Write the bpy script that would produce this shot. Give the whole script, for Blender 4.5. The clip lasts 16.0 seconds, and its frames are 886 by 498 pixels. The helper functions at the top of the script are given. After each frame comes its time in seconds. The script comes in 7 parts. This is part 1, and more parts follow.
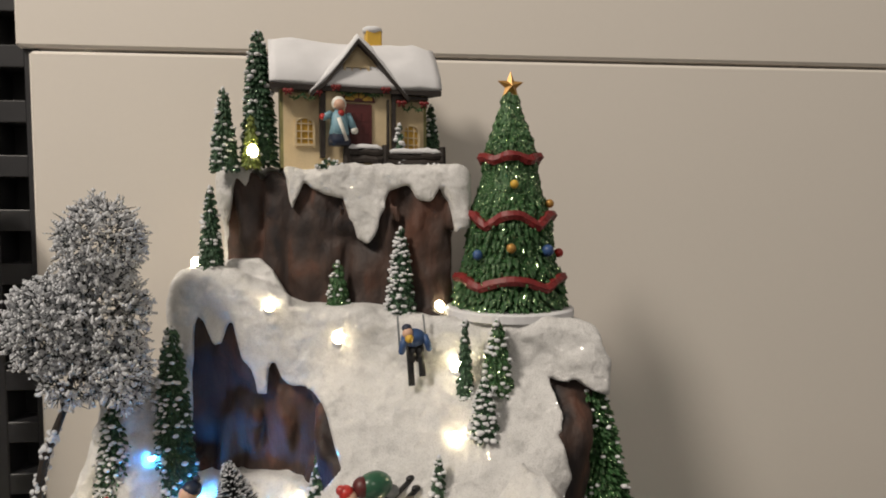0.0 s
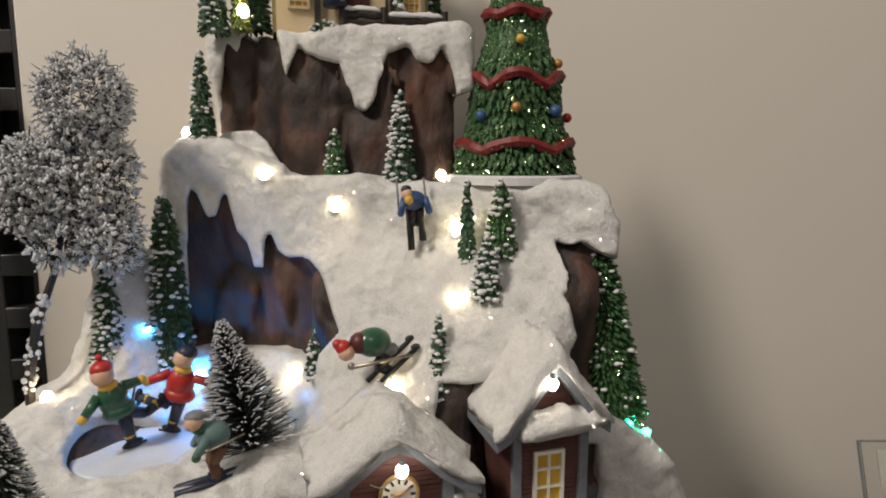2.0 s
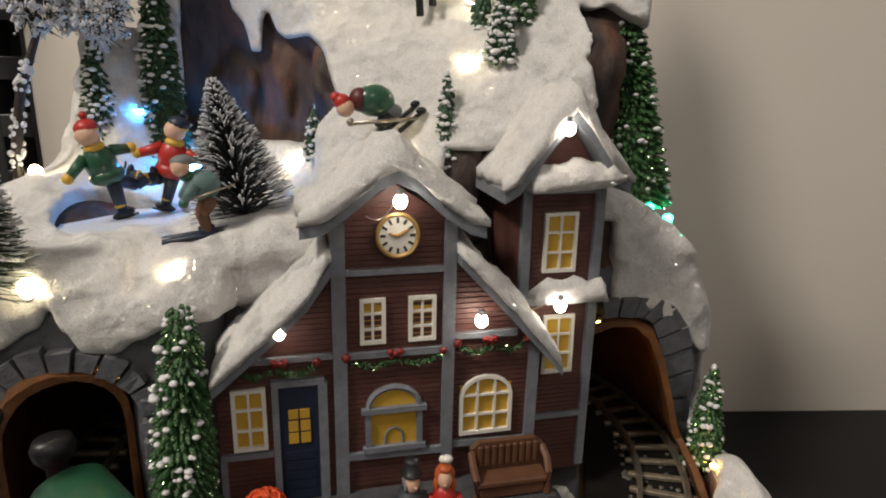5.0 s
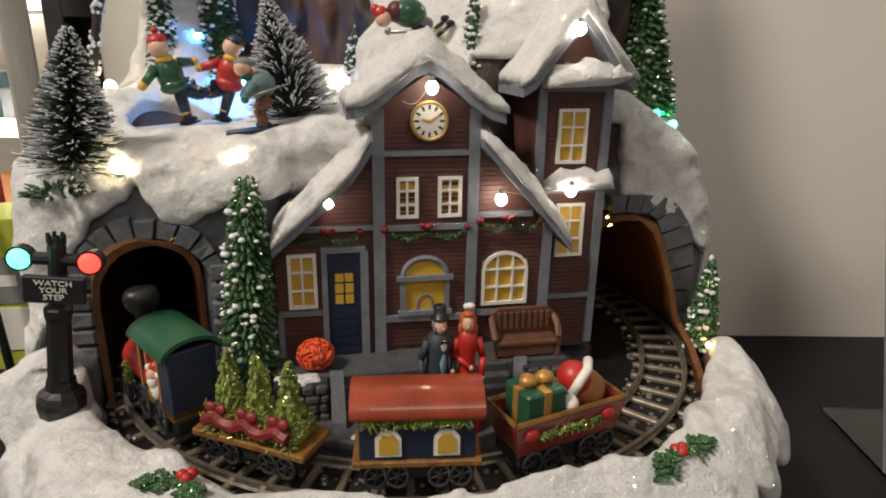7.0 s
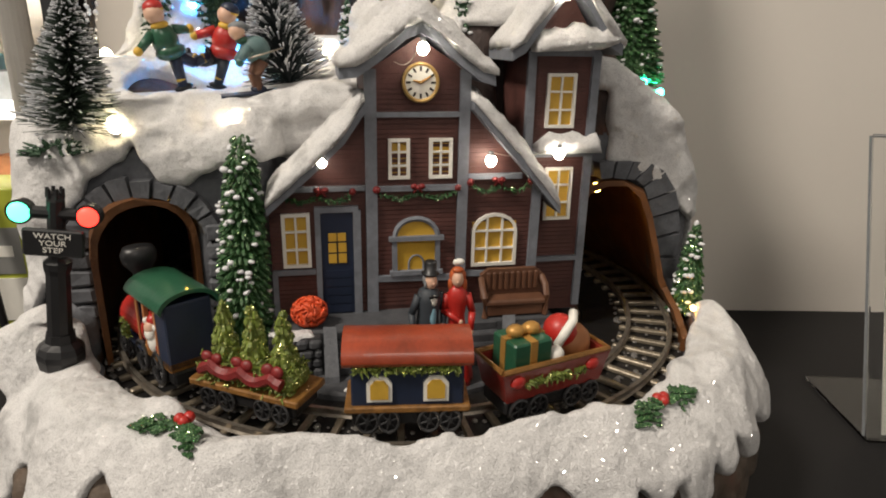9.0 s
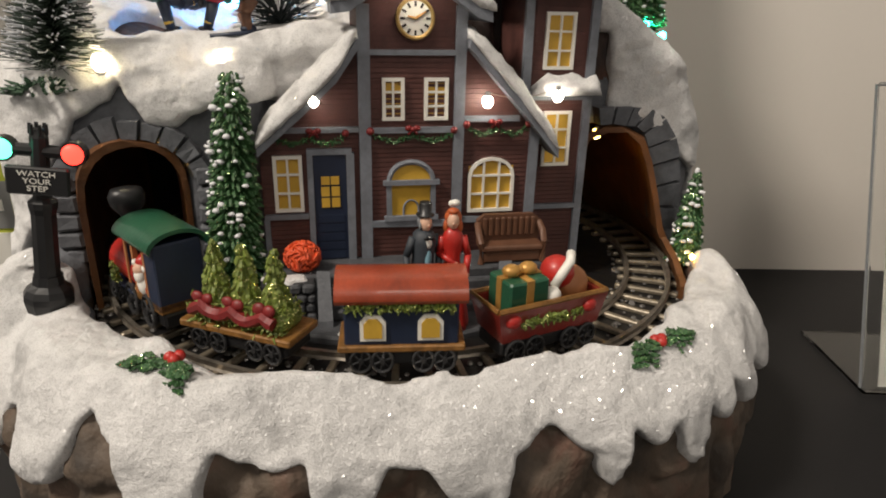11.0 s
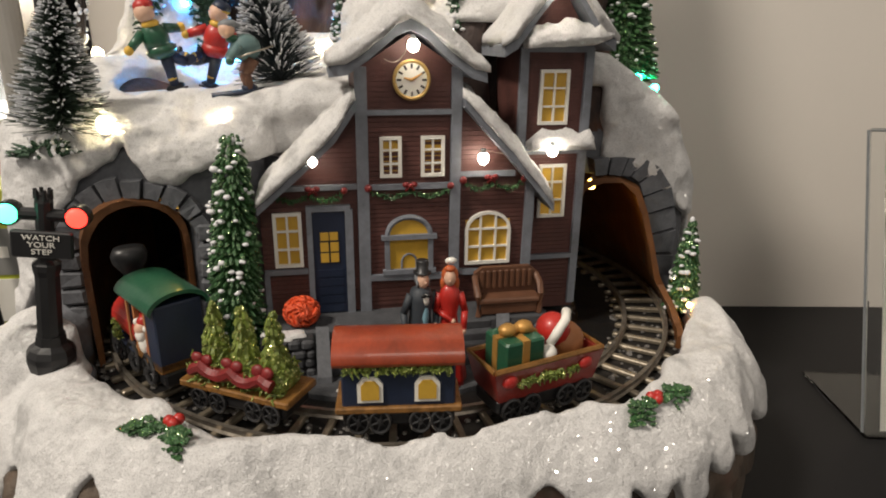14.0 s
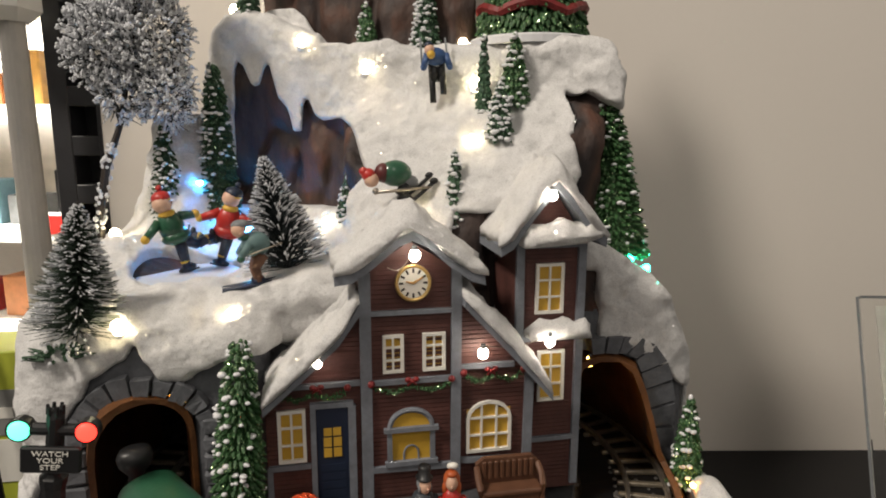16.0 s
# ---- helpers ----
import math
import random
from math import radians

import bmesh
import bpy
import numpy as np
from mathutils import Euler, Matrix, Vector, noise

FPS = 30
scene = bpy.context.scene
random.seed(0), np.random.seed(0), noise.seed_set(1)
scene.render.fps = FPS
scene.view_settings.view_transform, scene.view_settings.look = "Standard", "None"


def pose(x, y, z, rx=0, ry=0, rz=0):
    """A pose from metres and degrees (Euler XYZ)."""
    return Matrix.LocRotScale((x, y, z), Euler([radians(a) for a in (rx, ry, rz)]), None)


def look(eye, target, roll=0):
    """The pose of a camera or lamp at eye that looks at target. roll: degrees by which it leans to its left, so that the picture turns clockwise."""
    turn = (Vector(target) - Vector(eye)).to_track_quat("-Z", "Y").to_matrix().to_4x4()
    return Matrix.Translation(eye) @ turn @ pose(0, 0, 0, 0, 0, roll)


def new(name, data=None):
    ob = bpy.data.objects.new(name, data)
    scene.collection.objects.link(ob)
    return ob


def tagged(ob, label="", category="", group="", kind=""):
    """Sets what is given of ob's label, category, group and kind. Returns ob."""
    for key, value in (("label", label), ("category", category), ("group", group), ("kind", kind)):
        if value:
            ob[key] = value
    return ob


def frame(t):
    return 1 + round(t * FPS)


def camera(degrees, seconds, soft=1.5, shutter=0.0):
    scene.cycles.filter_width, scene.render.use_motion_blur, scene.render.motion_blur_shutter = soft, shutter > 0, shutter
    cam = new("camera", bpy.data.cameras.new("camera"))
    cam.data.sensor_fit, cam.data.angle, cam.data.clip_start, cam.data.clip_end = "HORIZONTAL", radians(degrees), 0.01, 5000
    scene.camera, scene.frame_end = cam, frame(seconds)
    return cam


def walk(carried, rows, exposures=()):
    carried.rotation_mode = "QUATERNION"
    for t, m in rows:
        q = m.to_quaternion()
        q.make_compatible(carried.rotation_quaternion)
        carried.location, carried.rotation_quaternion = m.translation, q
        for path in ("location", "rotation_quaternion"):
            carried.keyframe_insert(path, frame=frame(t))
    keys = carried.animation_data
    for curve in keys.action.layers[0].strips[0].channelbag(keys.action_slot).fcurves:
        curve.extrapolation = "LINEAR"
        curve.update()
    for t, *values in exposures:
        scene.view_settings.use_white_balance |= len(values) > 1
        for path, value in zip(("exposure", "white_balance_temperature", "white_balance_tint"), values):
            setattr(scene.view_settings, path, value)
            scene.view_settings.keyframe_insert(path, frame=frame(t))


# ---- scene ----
# ---- camera ----
cam = camera(69.6, 16.0, soft=1.9)
METRES, EYE, TILT, LEAN, TURN = 0.35, 0.46, -3.5, 0.0, 0.0
ROWS = [
    (0.0, 0.0, 0.0, 0.0, -0.0, 0.0, -0.0),
    (0.5, 0.0101, 0.0144, -0.0466, -0.08, -1.32, -0.06),
    (1.0, 0.0143, 0.0241, -0.0851, 0.44, -2.31, 0.07),
    (1.5, 0.0071, 0.0351, -0.127, 0.78, -3.69, -0.04),
    (2.0, 0.0128, 0.0496, -0.1621, 0.74, -4.57, -0.02),
    (2.5, 0.0139, 0.0567, -0.213, 0.77, -5.99, -0.31),
    (3.0, 0.0043, 0.0549, -0.2376, 1.34, -6.6, -0.47),
    (3.5, 0.02, 0.0874, -0.2777, 1.57, -7.74, -0.43),
    (4.0, 0.0268, 0.109, -0.3274, 2.11, -9.28, -0.52),
    (4.5, 0.022, 0.1126, -0.3817, 2.43, -10.89, -0.93),
    (5.0, 0.0323, 0.0986, -0.4118, 2.62, -11.89, -1.18),
    (7.5, 0.0448, -0.0787, -0.5367, 5.29, -14.26, -1.05),
    (8.0, 0.0479, -0.0826, -0.5484, 4.87, -14.4, -1.33),
    (8.5, 0.0573, -0.0878, -0.5462, 4.45, -14.61, -1.41),
    (9.0, 0.0551, -0.0923, -0.5563, 4.65, -14.83, -1.35),
    (9.5, 0.0679, -0.0883, -0.5743, 4.23, -16.18, -1.38),
    (10.0, 0.0596, -0.0884, -0.587, 4.59, -17.01, -1.51),
    (12.5, 0.0621, -0.0814, -0.6111, 4.3, -17.4, -1.34),
    (13.0, 0.0719, -0.0844, -0.5788, 4.47, -16.42, -1.13),
    (13.5, 0.0725, -0.0851, -0.5666, 4.7, -15.84, -0.99),
    (14.0, 0.0687, -0.0836, -0.5552, 4.72, -15.12, -0.93),
    (14.5, 0.0701, -0.0868, -0.5174, 4.4, -12.16, -0.92),
    (15.0, 0.07, -0.0938, -0.4643, 4.72, -10.1, -0.49),
    (15.5, 0.0688, -0.0934, -0.4306, 5.02, -8.85, -0.44),
    (16.0, 0.0699, -0.0848, -0.3886, 4.85, -6.98, -0.34),
]
walk(cam, [(t, pose(0, 0, EYE, TILT, LEAN, TURN) @ pose(METRES * x, METRES * y, METRES * z, 90 + pitch, roll, yaw)) for t, x, y, z, yaw, pitch, roll in ROWS],
     exposures=[(0.0, -0.16), (2.5, -0.20), (5.0, -0.12), (7.5, 0.22), (10.0, 0.29), (12.5, 0.34), (13.5, 0.31), (14.5, 0.22), (16.0, 0.07)])

# ---- world and lights ----
world = bpy.data.worlds.new("shop_light")
scene.world = world
world.use_nodes = True
wn = world.node_tree.nodes
wn["Background"].inputs[0].default_value = (1.0, 0.91, 0.81, 1)
wn["Background"].inputs[1].default_value = 0.24


def area_lamp(name, eye, target, size, watts, colour):
    data = bpy.data.lights.new(name, "AREA")
    data.shape, data.size, data.energy, data.color = "DISK", size, watts, colour
    ob = new(name, data)
    ob.matrix_world = look(eye, target)
    return ob


# a ceiling lamp of the shop, above and to the left in front of the table
area_lamp("aisle_lamp", (-1.40, -0.80, 2.30), (0, 0.45, 0.25), 0.50, 60, (1.0, 0.90, 0.78))
# unseen fill from the right front, added to brighten the station front and wall
area_lamp("front_fill", (0.6, -1.9, 2.2), (0, 0.5, 0.2), 0.9, 9, (1.0, 0.91, 0.80))
# unseen lamp added behind the wall line to brighten the far shelving
area_lamp("shelf_fill", (-1.25, 1.0, 1.9), (-1.1, 1.5, 0.2), 0.5, 85, (1.0, 0.95, 0.88)).data.spread = 1.2

# the piece's own axes: u to its right, v to its back, w up from the table
PIECE = pose(-0.05, 0.372, 0, 0, 0, 16)

# ---- materials ----
def mat(name, colour, rough=0.6, metal=0.0, scale=60.0, vary=0.25, bump=0.3, size=0.001, fine=600.0, spec=0.5, coat=0.0):
    """A painted or moulded surface: two scales of tone and a fine relief."""
    m = bpy.data.materials.new(name)
    m.use_nodes = True
    n, l = m.node_tree.nodes, m.node_tree.links
    b = n["Principled BSDF"]
    tc = n.new("ShaderNodeTexCoord")
    big = n.new("ShaderNodeTexNoise"); big.inputs["Scale"].default_value = scale; big.inputs["Detail"].default_value = 5
    small = n.new("ShaderNodeTexNoise"); small.inputs["Scale"].default_value = fine; small.inputs["Detail"].default_value = 3
    l.new(tc.outputs["Object"], big.inputs["Vector"]); l.new(tc.outputs["Object"], small.inputs["Vector"])
    add = n.new("ShaderNodeMath"); add.operation = "MULTIPLY_ADD"; add.inputs[1].default_value = 0.35
    l.new(small.outputs["Fac"], add.inputs[0]); l.new(big.outputs["Fac"], add.inputs[2])
    ramp = n.new("ShaderNodeValToRGB")
    ramp.color_ramp.elements[0].position, ramp.color_ramp.elements[1].position = 0.35, 0.95
    c = Vector(colour)
    lo, hi = c * (1 - vary), c * (1 + vary)
    ramp.color_ramp.elements[0].color = (*lo, 1)
    ramp.color_ramp.elements[1].color = (*[min(x, 0.95) for x in hi], 1)
    l.new(add.outputs[0], ramp.inputs[0]); l.new(ramp.outputs[0], b.inputs["Base Color"])
    b.inputs["Roughness"].default_value, b.inputs["Metallic"].default_value = rough, metal
    b.inputs["Specular IOR Level"].default_value, b.inputs["Coat Weight"].default_value = spec, coat
    bu = n.new("ShaderNodeBump"); bu.inputs["Strength"].default_value = bump; bu.inputs["Distance"].default_value = size
    l.new(add.outputs[0], bu.inputs["Height"]); l.new(bu.outputs[0], b.inputs["Normal"])
    return m


def glitter(m, scale, share, colour=(1, 1, 1), rough=0.18, spread=0.9):
    """Loose glitter flakes over a material: small cells that each lie at their own angle."""
    n, l = m.node_tree.nodes, m.node_tree.links
    base, out = n["Principled BSDF"], n["Material Output"]
    tc = n.new("ShaderNodeTexCoord")
    v = n.new("ShaderNodeTexVoronoi"); v.inputs["Scale"].default_value = scale
    l.new(tc.outputs["Object"], v.inputs["Vector"])
    sep = n.new("ShaderNodeSeparateColor"); l.new(v.outputs["Color"], sep.inputs[0])
    pick = n.new("ShaderNodeMath"); pick.operation = "LESS_THAN"; pick.inputs[1].default_value = share
    l.new(sep.outputs[0], pick.inputs[0])
    near = n.new("ShaderNodeMath"); near.operation = "LESS_THAN"; near.inputs[1].default_value = 0.42
    l.new(v.outputs["Distance"], near.inputs[0])
    both = n.new("ShaderNodeMath"); both.operation = "MULTIPLY"
    l.new(pick.outputs[0], both.inputs[0]); l.new(near.outputs[0], both.inputs[1])
    geo = n.new("ShaderNodeNewGeometry")
    off = n.new("ShaderNodeVectorMath"); off.operation = "MULTIPLY_ADD"
    off.inputs[1].default_value = (2 * spread, 2 * spread, 2 * spread); off.inputs[2].default_value = (-spread, -spread, -spread)
    l.new(v.outputs["Color"], off.inputs[0])
    tilt = n.new("ShaderNodeVectorMath"); tilt.operation = "ADD"
    l.new(geo.outputs["Normal"], tilt.inputs[0]); l.new(off.outputs[0], tilt.inputs[1])
    unit = n.new("ShaderNodeVectorMath"); unit.operation = "NORMALIZE"; l.new(tilt.outputs[0], unit.inputs[0])
    g = n.new("ShaderNodeBsdfAnisotropic"); g.inputs["Color"].default_value = (*colour, 1); g.inputs["Roughness"].default_value = rough
    l.new(unit.outputs[0], g.inputs["Normal"])
    none = n.new("ShaderNodeBsdfTransparent"); none.inputs[0].default_value = (0, 0, 0, 1)
    mix = n.new("ShaderNodeMixShader"); both_lit = n.new("ShaderNodeAddShader")
    l.new(both.outputs[0], mix.inputs[0]); l.new(none.outputs[0], mix.inputs[1]); l.new(g.outputs[0], mix.inputs[2])
    l.new(base.outputs[0], both_lit.inputs[0]); l.new(mix.outputs[0], both_lit.inputs[1])
    l.new(both_lit.outputs[0], out.inputs["Surface"])
    return m


def glow(name, colour, strength):
    m = bpy.data.materials.new(name)
    m.use_nodes = True
    b = m.node_tree.nodes["Principled BSDF"]
    b.inputs["Base Color"].default_value = (*colour, 1)
    b.inputs["Emission Color"].default_value = (*colour, 1)
    b.inputs["Emission Strength"].default_value = strength
    return m


def rock_mat(name, a, b_, c_, streak=3.5, rough=0.68):
    """Painted resin rock: brown to grey patches drawn out along the height, dark creases."""
    m = mat(name, a, rough, bump=0.6, size=0.003, scale=45, fine=300)
    n, l = m.node_tree.nodes, m.node_tree.links
    tc = n.new("ShaderNodeTexCoord"); mp = n.new("ShaderNodeMapping")
    mp.inputs["Scale"].default_value = (1, 1, 1 / streak)
    l.new(tc.outputs["Object"], mp.inputs[0])
    t = n.new("ShaderNodeTexNoise"); t.inputs["Scale"].default_value = 42; t.inputs["Detail"].default_value = 6; t.inputs["Distortion"].default_value = 0.6
    l.new(mp.outputs[0], t.inputs["Vector"])
    r = n.new("ShaderNodeValToRGB")
    e = r.color_ramp.elements
    e[0].position, e[0].color = 0.30, (*c_, 1)
    e[1].position, e[1].color = 0.72, (*b_, 1)
    mid = e.new(0.52); mid.color = (*a, 1)
    l.new(t.outputs["Fac"], r.inputs[0]); l.new(r.outputs[0], n["Principled BSDF"].inputs["Base Color"])
    t2 = n.new("ShaderNodeTexNoise"); t2.inputs["Scale"].default_value = 160; t2.inputs["Detail"].default_value = 5
    l.new(mp.outputs[0], t2.inputs["Vector"])
    bu = n.new("ShaderNodeBump"); bu.inputs["Strength"].default_value = 0.55; bu.inputs["Distance"].default_value = 0.004
    l.new(t2.outputs["Fac"], bu.inputs["Height"]); l.new(bu.outputs[0], n["Principled BSDF"].inputs["Normal"])
    return m


def grained(m, thin):
    """Flocked snow: coarse grains, and patches where the flock lies thin."""
    n, l = m.node_tree.nodes, m.node_tree.links
    b = n["Principled BSDF"]
    tone = b.inputs["Base Color"].links[0].from_socket
    tc = n.new("ShaderNodeTexCoord")
    for scale, detail, lo, hi, low in ((1300, 3, 0.34, 0.52, 0.80), (48, 5, 0.74, 0.60, thin)):
        t = n.new("ShaderNodeTexNoise"); t.inputs["Scale"].default_value = scale; t.inputs["Detail"].default_value = detail
        l.new(tc.outputs["Object"], t.inputs["Vector"])
        r = n.new("ShaderNodeMapRange"); r.inputs["From Min"].default_value, r.inputs["From Max"].default_value = lo, hi
        r.inputs["To Min"].default_value, r.inputs["To Max"].default_value = low, 1.0
        l.new(t.outputs["Fac"], r.inputs["Value"])
        mx = n.new("ShaderNodeVectorMath"); mx.operation = "SCALE"
        l.new(tone, mx.inputs[0]); l.new(r.outputs[0], mx.inputs["Scale"])
        tone = mx.outputs[0]
    l.new(tone, b.inputs["Base Color"])
    return m


SNOW = glitter(grained(mat("snow_flock", (0.76, 0.75, 0.74), 0.9, vary=0.10, scale=160, bump=1.0, size=0.0026, fine=2100, spec=0.2), 0.66), 1000, 0.09, rough=0.12)
SNOW_PLAIN = mat("snow_paint", (0.68, 0.68, 0.70), 0.7, vary=0.06, bump=0.5, size=0.0008, fine=1100)
ICE = mat("ice_disc", (0.62, 0.66, 0.74), 0.35, vary=0.08, bump=0.05)
ROCK = rock_mat("brown_rock", (0.052, 0.030, 0.023), (0.115, 0.048, 0.030), (0.014, 0.012, 0.014), streak=2.0)
ROCK_LOW = rock_mat("base_rock", (0.115, 0.085, 0.062), (0.16, 0.085, 0.062), (0.045, 0.037, 0.031), streak=1.3)
STONE = mat("grey_stone", (0.105, 0.110, 0.122), 0.75, vary=0.35, scale=120, bump=0.6, size=0.0015)
MORTAR = mat("dark_mortar", (0.02, 0.02, 0.022), 0.9)
LINING = mat("amber_lining", (0.115, 0.044, 0.012), 0.5, vary=0.5, bump=0.5, size=0.002)
GRIT = mat("silvery_grit", (0.20, 0.19, 0.18), 0.3, 0.55, vary=0.5, scale=200)
DARK = mat("dark_floor", (0.008, 0.0075, 0.0075), 0.45)
PAVING = mat("platform_grey", (0.055, 0.057, 0.063), 0.7, vary=0.35, scale=150, bump=0.5, size=0.001)
WALLPAINT = mat("cream_panel", (0.74, 0.69, 0.63), 0.55, vary=0.02, scale=3, bump=0.03, fine=200)
TABLE = mat("dark_table", (0.013, 0.0125, 0.013), 0.55, vary=0.12, scale=8, bump=0.04, fine=500, spec=0.2)
BLACK = mat("black_plastic", (0.012, 0.012, 0.013), 0.4, vary=0.2, bump=0.05)
GUNMETAL = mat("rack_steel", (0.022, 0.022, 0.025), 0.45, vary=0.2, bump=0.04)
BRICK_RED = mat("red_brown_brick", (0.088, 0.033, 0.027), 0.6, vary=0.4, scale=80, bump=0.25)
TIMBER = mat("grey_timber", (0.165, 0.178, 0.205), 0.65, vary=0.25, scale=140, bump=0.4, size=0.0008)
WHITE = mat("white_paint", (0.76, 0.74, 0.68), 0.5, vary=0.05, bump=0.2)
PANE = mat("amber_pane", (0.56, 0.34, 0.045), 0.35, vary=0.12, scale=90, bump=0.1)
NAVY = mat("navy_paint", (0.012, 0.020, 0.045), 0.45, vary=0.25, bump=0.15)
CREAM = mat("cream_plaster", (0.60, 0.48, 0.30), 0.7, vary=0.12, scale=70, bump=0.3)
OLIVE = mat("olive_plaster", (0.20, 0.19, 0.08), 0.8, vary=0.4, scale=70)
WOOD_DARK = mat("dark_bark", (0.020, 0.014, 0.011), 0.6, vary=0.5, scale=120, bump=0.6, size=0.0015)
MAROON = mat("maroon_paint", (0.085, 0.014, 0.014), 0.45, vary=0.2)
RED = mat("red_paint", (0.42, 0.022, 0.016), 0.4, vary=0.18, coat=0.2)
RIBBON = mat("red_ribbon", (0.17, 0.012, 0.012), 0.5, vary=0.35, scale=150)
ORANGE = mat("orange_wool", (0.62, 0.075, 0.018), 0.55, vary=0.25, scale=300, bump=0.7, size=0.001)
RUST = mat("rust_red_roof", (0.25, 0.040, 0.014), 0.32, vary=0.45, scale=70, coat=0.3)
CAR_RED = mat("dark_red_enamel", (0.19, 0.020, 0.014), 0.3, vary=0.35, scale=90, coat=0.3)
GREEN = mat("green_enamel", (0.018, 0.085, 0.045), 0.3, vary=0.2, coat=0.3)
PINE = glitter(mat("pine_glitter", (0.024, 0.078, 0.022), 0.6, vary=0.5, scale=220, bump=0.8, size=0.0015), 1300, 0.40, (0.75, 0.95, 0.55))
PINE_LIGHT = glitter(mat("gold_green_glitter", (0.13, 0.17, 0.028), 0.55, vary=0.45, scale=220, bump=0.8, size=0.0015), 1300, 0.40, (0.95, 0.88, 0.40))
PINE_DARK = glitter(mat("dark_pine_glitter", (0.022, 0.060, 0.028), 0.6, vary=0.5, scale=220, bump=0.8, size=0.0015), 1300, 0.25, (0.6, 0.9, 0.6))
BRISTLE = mat("green_bristle", (0.030, 0.050, 0.034), 0.6, vary=0.5, scale=200)
BRISTLE_DARK = mat("dark_bristle", (0.020, 0.028, 0.030), 0.6, vary=0.4, scale=200)
FLOCK = mat("white_flock", (0.64, 0.65, 0.68), 0.9, vary=0.1, scale=200, bump=0.5)
DECK = mat("brown_gold_deck", (0.22, 0.105, 0.028), 0.4, 0.2, vary=0.45, scale=150, bump=0.4)
GOLD = mat("old_gold", (0.45, 0.24, 0.06), 0.4, 0.35, vary=0.25)
BRASS = mat("brass_rim", (0.50, 0.33, 0.12), 0.35, 0.5, vary=0.2)
STEEL = mat("worn_rail", (0.34, 0.30, 0.25), 0.34, 0.8, vary=0.4, scale=150, bump=0.2)
SLEEPER = mat("bronze_sleeper", (0.23, 0.195, 0.145), 0.4, 0.45, vary=0.45, scale=120, bump=0.3)
SKIN = mat("skin_paint", (0.62, 0.39, 0.28), 0.5, vary=0.08)
BLUE = mat("blue_paint", (0.030, 0.075, 0.20), 0.45, vary=0.2)
SKY_BLUE = mat("pale_blue_paint", (0.20, 0.36, 0.44), 0.5, vary=0.15)
SLATE = mat("slate_cloth", (0.030, 0.037, 0.046), 0.6, vary=0.2)
GREY = mat("grey_cloth", (0.17, 0.18, 0.19), 0.6, vary=0.2)
TAN = mat("tan_leather", (0.38, 0.15, 0.055), 0.5, vary=0.25)
BENCH = mat("brown_bench", (0.115, 0.050, 0.026), 0.55, vary=0.25, scale=120)
HAIR = mat("ginger_hair", (0.40, 0.085, 0.022), 0.5, vary=0.25)
YELLOW = mat("yellow_paint", (0.62, 0.38, 0.05), 0.45, vary=0.12)
TEAL = mat("teal_cloth", (0.10, 0.17, 0.17), 0.6, vary=0.2)
LED_WARM = glow("warm_led", (1.0, 0.84, 0.52), 27)
LED_WHITE = glow("white_led", (1.0, 0.90, 0.74), 38)
LED_AMBER = glow("amber_led", (1.0, 0.56, 0.09), 60)
LED_BLUE = glow("blue_led", (0.03, 0.36, 1.0), 300)
LED_GREEN = glow("green_led", (0.02, 0.9, 0.50), 45)
LED_DEEP = glow("deep_amber_led", (1.0, 0.50, 0.08), 45)
LAMP_GREEN = glow("green_lamp", (0.10, 0.9, 0.50), 3.5)
LAMP_RED = glow("red_lamp", (1.0, 0.04, 0.025), 3.4)

